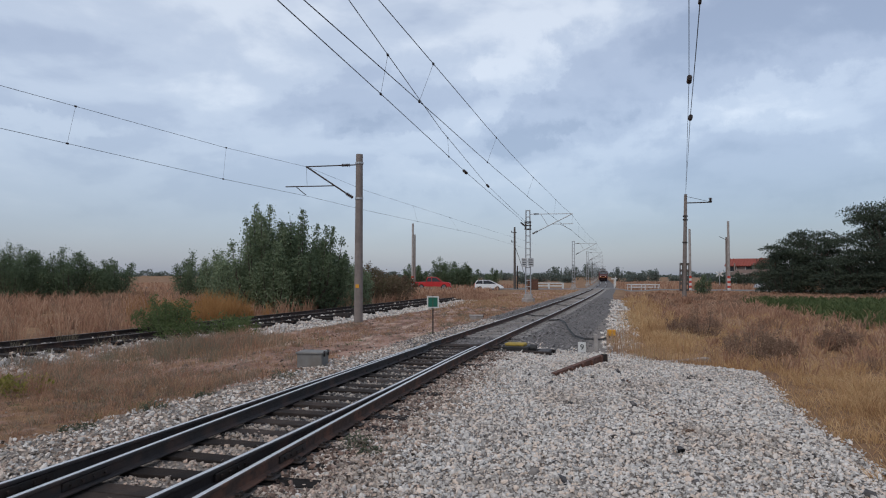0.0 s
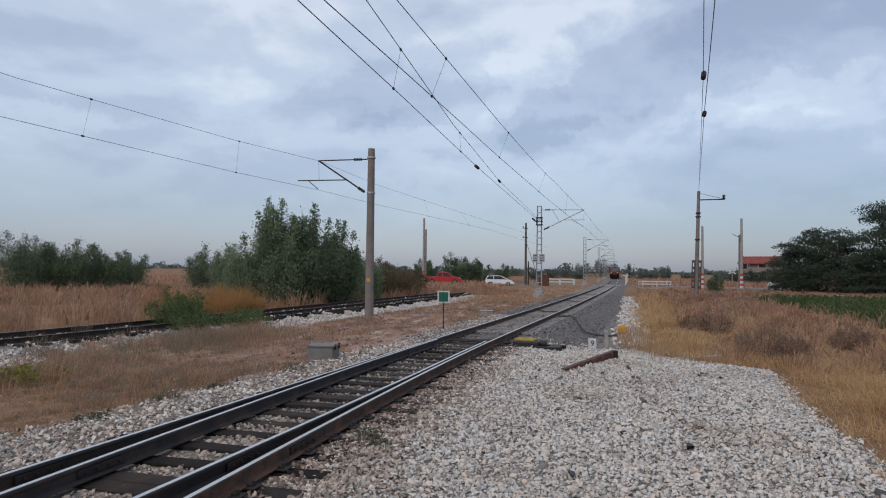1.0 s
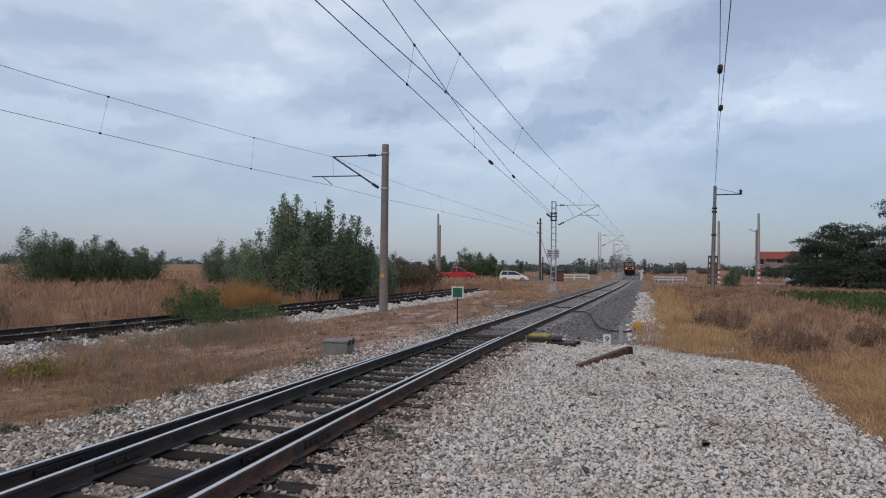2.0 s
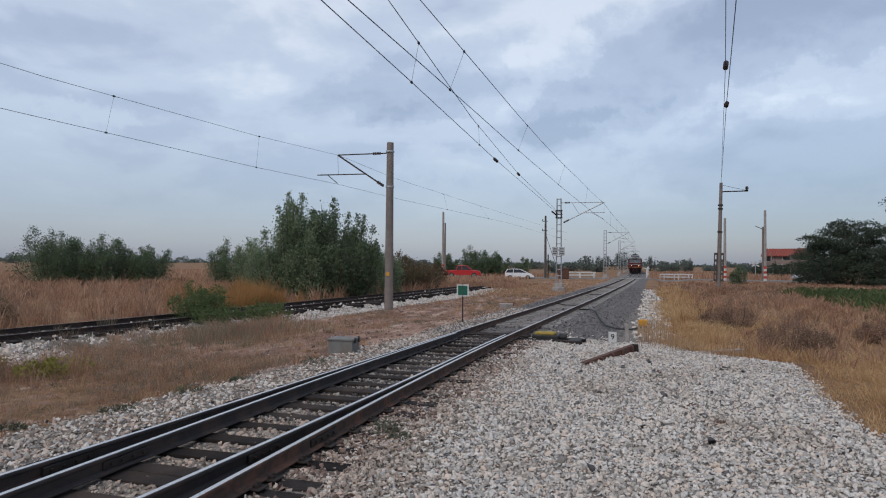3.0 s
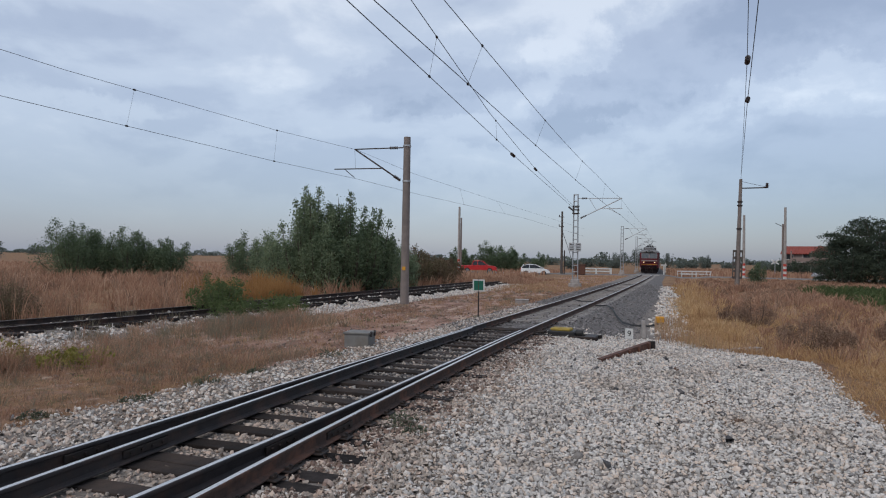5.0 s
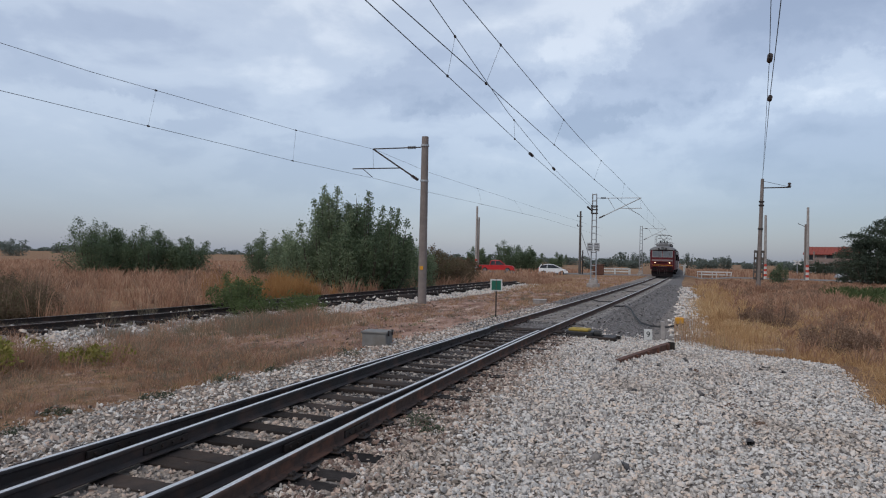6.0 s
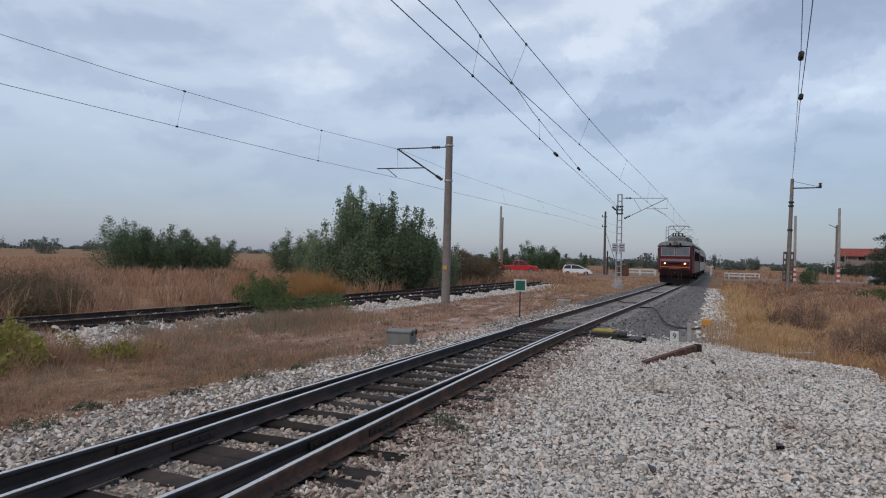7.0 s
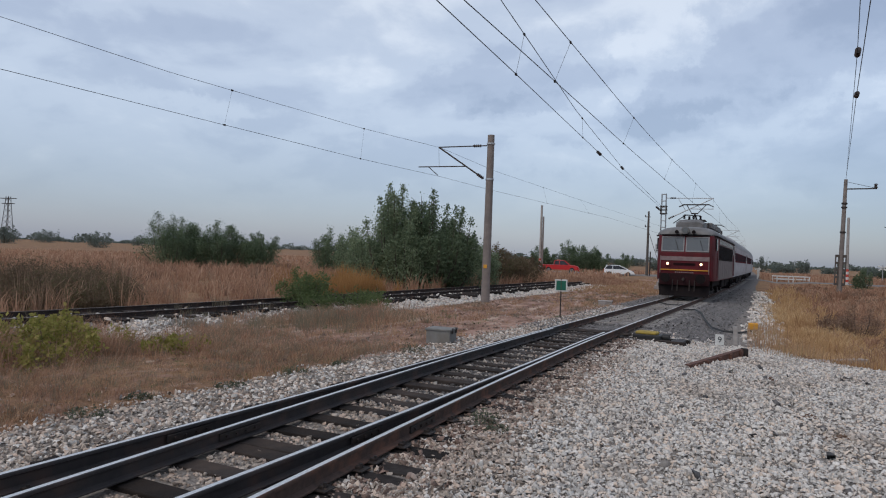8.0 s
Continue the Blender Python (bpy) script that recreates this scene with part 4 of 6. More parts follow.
def coach():
    L, W = 24.5, 2.84
    ob = thing("passenger_coach", Matrix(), "pale grey passenger coach with a maroon window band", "railway coach", "coaches of the train")
    h = L / 2
    rings = []
    for y, w in ((-h, W - 0.3), (-h + 0.15, W - 0.04), (-h + 0.4, W), (h - 0.4, W), (h - 0.15, W - 0.04), (h, W - 0.3)):
        rings.append([(w / 2 - 0.05, y, 0.95), (w / 2, y, 1.3), (w / 2, y, 3.2), (-w / 2, y, 3.2), (-w / 2, y, 1.3), (-w / 2 + 0.05, y, 0.95)])
    part("body", loft(nb(), rings), T["coach"], ob)
    rings = [[(x, y, z) for x, z in arc_roof(w, 3.18, zt, 12)] for y, w, zt in ((-h, W - 0.3, 3.95), (-h + 0.25, W + 0.02, 4.05), (h - 0.25, W + 0.02, 4.05), (h, W - 0.3, 3.95))]
    part("roof", loft(nb(), rings), T["coach_roof"], ob)
    for s in (-1, 1):
        x = s * W / 2
        part("window_band", box(nb(), x, 0, 2.42, 0.02, 21.4, 0.74, bevel=0.004), T["band"], ob, "maroon band")
        for k in range(11):
            wy = -9.6 + 1.92 * k
            bm = nb()
            box(bm, x + s * 0.004, wy, 2.44, 0.03, 1.28, 0.70, bevel=0.01)
            fr = part("window_frame", bm, T["band"], ob)
            part("pane", box(nb(), x + s * 0.012, wy, 2.44, 0.03, 1.16, 0.58), T["coach_pane"], fr)
        for yd in (-h + 0.75, h - 0.75):
            d = part("coach_door", box(nb(), x + s * 0.003, yd, 2.05, 0.03, 0.75, 2.0, bevel=0.01), T["coach"], ob, "pale grey door")
            part("pane", box(nb(), x + s * 0.012, yd, 2.6, 0.03, 0.5, 0.62), T["coach_pane"], d)
    for e in (-1, 1):
        part("gangway", box(nb(), 0, e * (h + 0.18), 2.1, 1.2, 0.36, 2.3, bevel=0.06), T["dark"], ob)
        bogie(ob, e * 8.6, (-1.25, 1.25), 0.46)
    part("underframe", box(nb(), 0, 0, 0.88, 2.4, 22.5, 0.35, bevel=0.04), T["dark"], ob)
    for s in (-1, 1):
        for yy in (-3.2, 0.6, 3.4):
            part("equipment_box", box(nb(), s * 0.95, yy, 0.58, 0.6, 1.9, 0.5, bevel=0.05), T["dark"], ob)
    return ob


loco = locomotive()
first_coach = coach()
VEHICLES = [(loco, 8.2), (first_coach, 16.9 + 12.5)]
for k in range(1, 4):
    VEHICLES.append((copy_thing(first_coach, Matrix()), 16.9 + 12.5 + 25.2 * k))


# ---- road and crossing ----
road_y = lambda x: np.interp(x, [-120, -60, -25, -17, -6, 4, 12, 60, 120], [90, 93.5, 96.3, 97.0, 100.6, 101.0, 99.5, 96, 93])
asphalt = mat("worn_asphalt", (0.16, 0.152, 0.15), (0.11, 0.105, 0.102), 6, 0.9, 0, 0.3, 60, stain=(0.24, 0.215, 0.19), stain_scale=0.8)
xs = np.arange(-110, 110.1, 1.0)
verts, faces = [], []
for i, x in enumerate(xs):
    for w, dz in ((-3.2, -0.1), (-3.0, 0.03), (0, 0.06), (3.0, 0.03), (3.2, -0.1)):
        yy = float(road_y(x)) + w
        verts.append((x, yy, float(ground_z(x, yy)) + dz))
for i in range(len(xs) - 1):
    for j in range(4):
        faces.append((i * 5 + j, i * 5 + j + 1, i * 5 + j + 6, i * 5 + j + 5))
tagged(raw("road", verts, faces, asphalt, smooth=True), "narrow worn asphalt road crossing the line", "road", kind="structure")
crossing = thing("level_crossing", Matrix(), "concrete slabs filling the track at the road crossing", "level crossing", kind="structure")
for dx in (-1.55, 0.0, 1.55):
    w = 1.3 if dx == 0 else 1.2
    part("slab", box(nb(), float(main_x(101)) + dx, 101.0, -0.1, w, 6.2, 0.18, bevel=0.02), M["concrete"], crossing)


def guard_fence(x0, y0, x1, y1):
    z0 = float(ground_z((x0 + x1) / 2, (y0 + y1) / 2))
    turn = math.degrees(math.atan2(y1 - y0, x1 - x0))
    ln = math.hypot(x1 - x0, y1 - y0)
    ob = thing("guard_fence", pose((x0 + x1) / 2, (y0 + y1) / 2, z0, 0, 0, turn), "white painted guard fence beside the level crossing", "fence", "crossing fences")
    for yy in (-0.7, 0.7):
        for z in (0.45, 0.85):
            part("fence_rail", box(nb(), 0, yy, z, ln, 0.07, 0.16, bevel=0.01), M["white"], ob)
        k = max(2, int(ln / 1.6))
        for i in range(k + 1):
            part("fence_post", box(nb(), -ln / 2 + 0.1 + i * (ln - 0.2) / k, yy * 0.94, 0.42, 0.12, 0.12, 0.94, bevel=0.01), M["white"], ob)
    return ob


guard_fence(-10.9, 99.6, -6.6, 100.4)
guard_fence(2.9, 104.8, 7.2, 106.6)


def tee_post(x, y, h):
    ob = thing("crossing_post", pose(x, y, float(ground_z(x, y))), "white post with a short crossbar beside the track", "post")
    part("post", box(nb(), 0, 0, h / 2, 0.14, 0.14, h, bevel=0.01), M["white"], ob)
    part("crossbar", box(nb(), 0, -0.02, h, 0.85, 0.1, 0.16, bevel=0.01), M["white"], ob)


tee_post(0.75, 104, 1.45)


def white_post(x, y, h):
    ob = thing("marker_post", pose(x, y, float(ground_z(x, y))), "white marker post beside the far track", "post", "far marker posts")
    part("post", box(nb(), 0, 0, h / 2, 0.15, 0.15, h, bevel=0.02), M["white"], ob)
    part("cap", box(nb(), 0, 0, h + 0.03, 0.19, 0.19, 0.06, bevel=0.02), M["concrete"], ob)


white_post(1.1, 128, 1.7)
white_post(1.4, 150, 1.9)

# dark relay hut behind the mast
hut = thing("relay_cabinet", pose(-10.6, 95.5, float(ground_z(-10.6, 95.5)), 0, 0, 6), "dark brown relay cabinet by the crossing", "cabinet")
part("body", box(nb(), 0, 0, 0.72, 1.5, 0.9, 1.44, bevel=0.03), mat("brown_sheet", (0.075, 0.045, 0.035), (0.05, 0.034, 0.03), 3, 0.7), hut)
part("roof", box(nb(), 0, 0, 1.49, 1.75, 1.1, 0.1, bevel=0.03), mat("brown_roof", (0.14, 0.085, 0.06), (0.1, 0.06, 0.045), 3, 0.8), hut)
for dx in (-0.65, 0.65):
    part("cabinet_door", box(nb(), dx * 0.55, -0.46, 0.72, 0.68, 0.04, 1.25, bevel=0.01), M["rust"], hut)


def cross_sign(x, y, h):
    ob = thing("crossing_sign", pose(x, y, float(ground_z(x, y))), "white cross-shaped level crossing sign on a post", "road sign")
    part("post", rod(nb(), (0, 0, 0), (0, 0, h), 0.05, n=8), M["galv"], ob)
    for a in (32, -32):
        part("cross_board", box(nb(), 0, -0.07, 0, 1.25, 0.03, 0.2, m=Matrix.Translation((0, 0.0, h - 0.5)) @ Matrix.Rotation(radians(a), 4, "Y")), M["white"], ob)


cross_sign(16.9, 112, 2.9)

# ---- signal square on its post ----
sign = thing("track_sign", pose(-5.84, 21.92, float(ground_z(-5.84, 21.92)) - 0.03, 0, 0, 12), "green square track sign with white border on a rusty post", "sign")
part("post", rod(nb(), (0, 0, 0), (0, 0, 1.36), 0.022, n=8), M["iron"], sign)
plate = part("plate", box(nb(), 0, -0.03, 1.13, 0.41, 0.012, 0.41, bevel=0.004), M["white"], sign, "white plate")
part("green_field", box(nb(), 0, -0.038, 1.13, 0.32, 0.006, 0.32), M["green"], plate, "green field")
part("stripe", rod(nb(), (0, -0.044, 0.93), (0, -0.044, 1.34), 0.008, n=6), M["rust"], plate)


# ---- cable boxes ----
def cable_box(x, y, w, d, h, turn, material, label, lid_m):
    ob = thing("cable_box", pose(x, y, float(ground_z(x, y)) - 0.02, 0, 0, turn), label, "cable box")
    part("body", box(nb(), 0, 0, h / 2, w, d, h, bevel=0.012), material, ob)
    lid = part("lid", box(nb(), 0, 0, h + 0.02, w + 0.05, d + 0.05, 0.045, bevel=0.01), lid_m, ob)
    for s in (-0.28, 0.28):
        bm = box(nb(), w / 2 + 0.03, s * d, h - 0.02, 0.03, 0.05, 0.09, bevel=0.006)
        rod(bm, (w / 2 + 0.03, s * d - 0.04, h + 0.05), (w / 2 + 0.03, s * d + 0.04, h + 0.05), 0.014, n=6)
        part("hinge", bm, M["iron"], lid)
    return ob


box_grey = mat("box_grey", (0.19, 0.183, 0.172), (0.15, 0.145, 0.138), 6, 0.8, 0, 0.15, 40, stain=(0.15, 0.13, 0.11), stain_scale=2)
cable_box(-6.6, 14.1, 0.58, 0.5, 0.32, 6, box_grey, "grey concrete cable box with hinged lid beside the track", box_grey)
cable_box(-6.05, 30.6, 0.6, 0.5, 0.24, 10, M["concrete"], "pale concrete cable box half sunk in the ground", M["concrete"])

# ---- point machine ----
pm = thing("point_machine", pose(-2.42, 18.05, -0.25, 0, 0, -6), "black point machine with a yellow cover on long timbers", "point machine")
for yy in (-0.28, 0.28):
    part("timber", box(nb(), -0.98, yy, 0.0, 3.9, 0.22, 0.16, bevel=0.012), M["timber"], pm)
part("case", box(nb(), -0.02, 0.0, 0.12, 0.72, 0.48, 0.13, bevel=0.03), M["black"], pm)
part("cover", box(nb(), -0.05, 0.0, 0.215, 0.55, 0.4, 0.09, bevel=0.045), mat("dirty_yellow", (0.36, 0.25, 0.04), (0.24, 0.17, 0.04), 7, 0.7, stain=(0.12, 0.09, 0.04), stain_scale=3), pm, "yellow cover")
part("motor", rod(nb(), (0.34, 0.0, 0.13), (0.52, 0.0, 0.13), 0.085, n=14), M["black"], pm)
for dx in (-0.8, 0.75):
    part("bearer", box(nb(), dx, 0.0, 0.07, 0.3, 0.7, 0.04, bevel=0.008), M["iron"], pm)
for yy in (-0.16, 0.12):
    part("throw_rod", rod(nb(), (-0.5, yy, 0.12), (-2.7, yy + 0.1, 0.1), 0.022, n=8), M["iron"], pm)

# ---- number plate post ----
mk = thing("points_plate", pose(-0.74, 18.74, float(ground_z(-0.74, 18.74)), 0, 0, 8), "white plate with a black number nine on short legs", "sign")
part("plate", box(nb(), 0, 0, 0.17, 0.215, 0.03, 0.28, bevel=0.006), M["white"], mk)
cu = bpy.data.curves.new("digit", "FONT")
cu.body, cu.size, cu.extrude, cu.align_x, cu.align_y = "9", 0.22, 0.004, "CENTER", "CENTER"
digit = new("digit", cu)
digit.data.materials.append(M["black"])
digit.parent = mk
digit.matrix_basis = pose(0, -0.021, 0.17, 90, 0, 0)
for s in (-0.07, 0.07):
    part("leg", rod(nb(), (s, 0, -0.1), (s, 0, 0.05), 0.015, n=6), M["iron"], mk)
stake = thing("concrete_stake", pose(-0.37, 19.42, float(ground_z(-0.37, 19.42)) - 0.1, 2, -2, 10), "short grey concrete stake in the gravel", "stake")
part("shaft", box(nb(), 0, 0, 0.28, 0.1, 0.1, 0.6, bevel=0.012), M["concrete"], stake)
yb = thing("track_circuit_box", pose(0.06, 22.69, float(ground_z(0.06, 22.69)), 0, 0, 6), "small orange-yellow box on iron legs", "cable box")
part("case", box(nb(), 0, 0, 0.24, 0.27, 0.2, 0.21, bevel=0.03), M["yellow"], yb, "orange-yellow case")
for s in (-0.1, 0.1):
    part("leg", rod(nb(), (s, 0, -0.1), (s, 0, 0.15), 0.025, n=8), M["iron"], yb)

# ---- rusty channel beside the points ----
a, b = Vector((-1.08, 13.81, 0)), Vector((-0.14, 16.7, 0))
mid = (a + b) / 2
ch = thing("steel_channel", pose(mid.x, mid.y, float(ground_z(mid.x, mid.y)) + 0.02, 0, 0, math.degrees(math.atan2(b.y - a.y, b.x - a.x))) @ pose(0, 0, -0.08, 0, -1.4, 0), "length of rusted steel channel lying in the gravel", "steel beam")
ln = (b - a).length
bm = nb()
box(bm, 0, 0, 0.09, ln, 0.015, 0.16)
box(bm, 0, 0.05, 0.165, ln, 0.11, 0.014)
box(bm, 0, 0.05, 0.014, ln, 0.11, 0.014)
part("beam", bm, M["rust"], ch)
for k in range(5):
    part("rib", box(nb(), -ln / 2 + 0.25 + k * (ln - 0.5) / 4, -0.03, 0.09, 0.12, 0.05, 0.14, bevel=0.008), M["rust"], ch)
part("end_plate", box(nb(), ln / 2 - 0.03, -0.02, 0.1, 0.06, 0.16, 0.19, bevel=0.01), M["iron"], ch)
slab = thing("concrete_kerb", pose(1.75, 17.62, float(ground_z(1.75, 17.62)) - 0.02, 0, 0, 43), "low weathered concrete kerb at the edge of the gravel", "kerb")
for k in range(2):
    part("kerb_piece", box(nb(), -0.5 + k * 0.98, 0.01 * k, 0.03, 0.95, 0.22, 0.12, bevel=0.015), M["concrete"], slab)
# black cable over the ballast
cb = thing("track_cable", Matrix(), "thick black cable laid over the ballast", "cable")
pts = [(-2.55, 29.0), (-2.1, 29.3), (-1.75, 27.5), (-1.45, 24.9), (-1.1, 22.6), (-0.75, 21.7), (-0.3, 21.8), (0.0, 22.6)]
strand([(x, y, float(ground_z(x, y)) + 0.1) for x, y in pts], 0.034, "cable", cb, M["black"], n=4)
for yy in (33.5, 46.0, 60.0):
    lo = float(main_x(yy))
    c2 = thing("bond_cable", Matrix(), "black bond cable between the rails", "cable", "rail bonds")
    strand([(lo - 0.7, yy, -0.1), (lo - 0.2, yy - 0.5, -0.15), (lo + 0.3, yy - 0.5, -0.15), (lo + 0.7, yy - 0.1, -0.1)], 0.03, "cable", c2, M["black"], n=3)

# fishplates at the rail joints near the camera
for px, yy in ((main_x(5.0) - part_of_switch(5.0) - GAUGE, 5.0), (main_x(5.3) + part_of_switch(5.3) - GAUGE + 0.035, 5.3), (main_x(5.9) - part_of_switch(5.9) + GAUGE, 5.9), (main_x(6.6) + part_of_switch(6.6) + GAUGE, 6.6)):
    bm = nb()
    for s in (-1, 1):
        box(bm, float(px) + s * 0.022, yy, -0.085, 0.022, 0.6, 0.075, bevel=0.006)
        for k in (-0.21, -0.07, 0.07, 0.21):
            rod(bm, (float(px) + s * 0.03, yy + k, -0.085), (float(px) + s * 0.055, yy + k, -0.085), 0.016, n=6)
    part("fishplate", bm, M["iron"], main)


# ---- vehicles on the road ----
def car(name, label, paint, profile, cabin, width, length, wheel_r, axles, m):
    """A car facing +x: side profile lofted across the width, glass cabin, wheels and lamps."""
    ob = thing(name, m, label, "car")
    hw = width / 2

    def slab_(prof, ws, inset):
        bm = nb()
        rings = []
        for s, k in ((-1, inset), (-0.92, 0), (0.92, 0), (1, inset)):
            rings.append([(x * (1 - 0.35 * k), s * ws, z - (k * 0.4 if z > 0.6 else -k * 0.4)) for x, z in prof])
        return loft(bm, rings)

    part("body", slab_(profile, hw, 0.05), paint, ob)
    bm = nb()
    loft(bm, [[(x, s * (hw - (0.05 + 0.16 * max(0.0, z - cabin[0][1]) / 0.6)), z) for x, z in cabin] for s in (-1, 1)])
    glass_ = part("window_glass", bm, T["pane"], ob)
    roof = cabin[1:-1]
    x0, x1, z = min(p[0] for p in roof), max(p[0] for p in roof), max(p[1] for p in roof)
    wr = hw - 0.17
    bm = loft(nb(), [[(x, -wr, zz - 0.03), (x, -wr + 0.1, zz + 0.035), (x, wr - 0.1, zz + 0.035), (x, wr, zz - 0.03)] for x, zz in roof])
    part("roof", bm, paint, ob, smooth=False)
    for s in (-1, 1):
        for xp in ((x0 + x1) / 2,):
            part("door_pillar", rod(nb(), (xp, s * (hw - 0.03), cabin[0][1]), (xp, s * (hw - 0.19), z), 0.045, n=6), paint, ob)
        part("front_pillar", rod(nb(), (cabin[-1][0], s * (hw - 0.05), cabin[0][1]), (x1, s * (hw - 0.2), z), 0.04, n=6), paint, ob)
        part("rear_pillar", rod(nb(), (cabin[0][0], s * (hw - 0.05), cabin[0][1]), (x0, s * (hw - 0.2), z), 0.06, n=6), paint, ob)
        for ax in axles:
            bm = rod(nb(), (ax, s * (hw - 0.2), wheel_r), (ax, s * (hw + 0.01), wheel_r), wheel_r, n=20)
            ty = part("wheel", bm, M["black"], ob)
            part("rim", rod(nb(), (ax, s * (hw + 0.005), wheel_r), (ax, s * (hw + 0.02), wheel_r), wheel_r * 0.62, n=14), T["frame"], ty)
        part("headlight", box(nb(), length / 2 - 0.18, s * (hw - 0.22), 0.72, 0.3, 0.3, 0.16, bevel=0.04), T["cream"], ob)
        part("tail_light", box(nb(), -length / 2 + 0.08, s * (hw - 0.16), 0.85, 0.12, 0.2, 0.26, bevel=0.03), M["red"], ob)
    part("bumper", box(nb(), length / 2 - 0.04, 0, 0.42, 0.18, width - 0.1, 0.22, bevel=0.05), paint, ob)
    return ob


paint_red = mat("pickup_red_paint", (0.45, 0.02, 0.022), (0.40, 0.018, 0.02), 2, 0.3, spec=0.5)
paint_white = mat("hatchback_white_paint", (0.72, 0.73, 0.74), (0.66, 0.67, 0.68), 2, 0.3, spec=0.5)
paint_silver = mat("silver_paint", (0.45, 0.46, 0.47), (0.4, 0.41, 0.42), 2, 0.3, 0.4, spec=0.5)


def on_ground(x, y, turn, dz=0.0):
    return pose(x, y, float(ground_z(x, y)) + dz, 0, 0, turn)


car("pickup_truck", "red double-cab pickup truck stopped on the road", paint_red,
    [(-2.6, 0.52), (-2.62, 1.1), (-0.9, 1.12), (-0.85, 1.16), (1.05, 1.16), (2.3, 1.06), (2.62, 0.82), (2.6, 0.46), (2.2, 0.4), (-2.2, 0.46)],
    [(-0.95, 1.14), (-0.75, 1.74), (-0.2, 1.8), (0.45, 1.76), (1.3, 1.14)], 1.82, 5.3, 0.39, (-1.65, 1.65), on_ground(-25.2, 94.6, 11, 0.03))
car("hatchback_car", "white five-door hatchback standing on the road", paint_white,
    [(-1.98, 0.5), (-2.0, 0.85), (-1.85, 0.95), (1.0, 0.95), (1.75, 0.78), (2.02, 0.58), (2.0, 0.32), (-1.85, 0.32)],
    [(-1.93, 0.92), (-1.62, 1.3), (-1.25, 1.43), (-0.6, 1.48), (0.0, 1.43), (1.25, 0.92)], 1.72, 4.15, 0.31, (-1.25, 1.25), on_ground(-16.8, 94.2, 9, -0.05))
car("estate_car", "silver car parked under the trees", paint_silver,
    [(-2.1, 0.5), (-2.1, 0.9), (-1.9, 0.98), (0.9, 0.98), (1.9, 0.82), (2.1, 0.6), (2.1, 0.35), (-2.0, 0.35)],
    [(-1.9, 0.96), (-1.6, 1.45), (0.2, 1.47), (1.1, 0.95)], 1.72, 4.25, 0.31, (-1.3, 1.3), on_ground(22.4, 103, 195))


# ---- the house behind the trees ----
def house(x, y, turn):
    z0 = float(ground_z(x, y)) - 0.2
    ob = thing("house", pose(x, y, z0, 0, 0, turn), "two-storey rendered house with an orange tiled roof and balcony", "house")
    wall_m = mat("pinkish_render", (0.24, 0.18, 0.16), (0.19, 0.14, 0.125), 1.2, 0.9, stain=(0.2, 0.16, 0.14), stain_scale=0.4)
    roof_m = mat("orange_roof_tiles", (0.27, 0.06, 0.04), (0.2, 0.045, 0.032), 2, 0.85)
    W, D, H = 9.0, 9.0, 4.6
    bm = nb()
    box(bm, 0, 0, H / 2, W, D, H)
    vs = [bm.verts.new(v) for v in ((W / 2, -D / 2, H), (W / 2, D / 2, H), (W / 2, 0, H + 1.4), (-W / 2, -D / 2, H), (-W / 2, D / 2, H), (-W / 2, 0, H + 1.4))]
    bm.faces.new(vs[:3])
    bm.faces.new(vs[3:])
    part("wall", bm, wall_m, ob)
    for s in (-1, 1):
        m = Matrix.Translation((0, s * D / 4 + s * 0.2, H + 0.64)) @ Matrix.Rotation(-s * math.atan2(1.4, D / 2), 4, "X")
        slope = part("roof", box(nb(), 0, 0, 0, W + 1.0, 5.4, 0.14, m=m, bevel=0.02), roof_m, ob)
        for k in range(18):
            xx = -W / 2 - 0.4 + k * (W + 0.8) / 17
            part("tile_row", rod(nb(), m @ Vector((xx, -2.7, 0.09)), m @ Vector((xx, 2.7, 0.09)), 0.09, n=6), roof_m, slope)
    part("chimney", box(nb(), 1.8, 1.2, H + 1.2, 0.6, 0.6, 1.0, bevel=0.02), wall_m, ob)
    for zz in (1.4, 3.9):
        for xx in (-3.4, -0.2, 3.0):
            wdw = part("window", box(nb(), xx, -D / 2 - 0.01, zz, 1.5, 0.08, 1.3, bevel=0.01), M["white"], ob)
            part("pane", box(nb(), xx, -D / 2 - 0.04, zz, 1.3, 0.06, 1.1), T["pane"], wdw)
    bal = part("balcony", box(nb(), 0.8, -D / 2 - 0.7, 2.75, 7.6, 1.4, 0.18, bevel=0.02), M["concrete"], ob)
    part("balcony_rail", box(nb(), 0.8, -D / 2 - 1.36, 3.25, 7.6, 0.08, 0.85, bevel=0.01), wall_m, bal)
    for xx in (-2.9, 0.8, 4.5):
        part("column", box(nb(), xx, -D / 2 - 1.3, 3.9, 0.25, 0.25, 2.3, bevel=0.02), wall_m, bal)
    return ob


house(30.2, 156.0, -16)


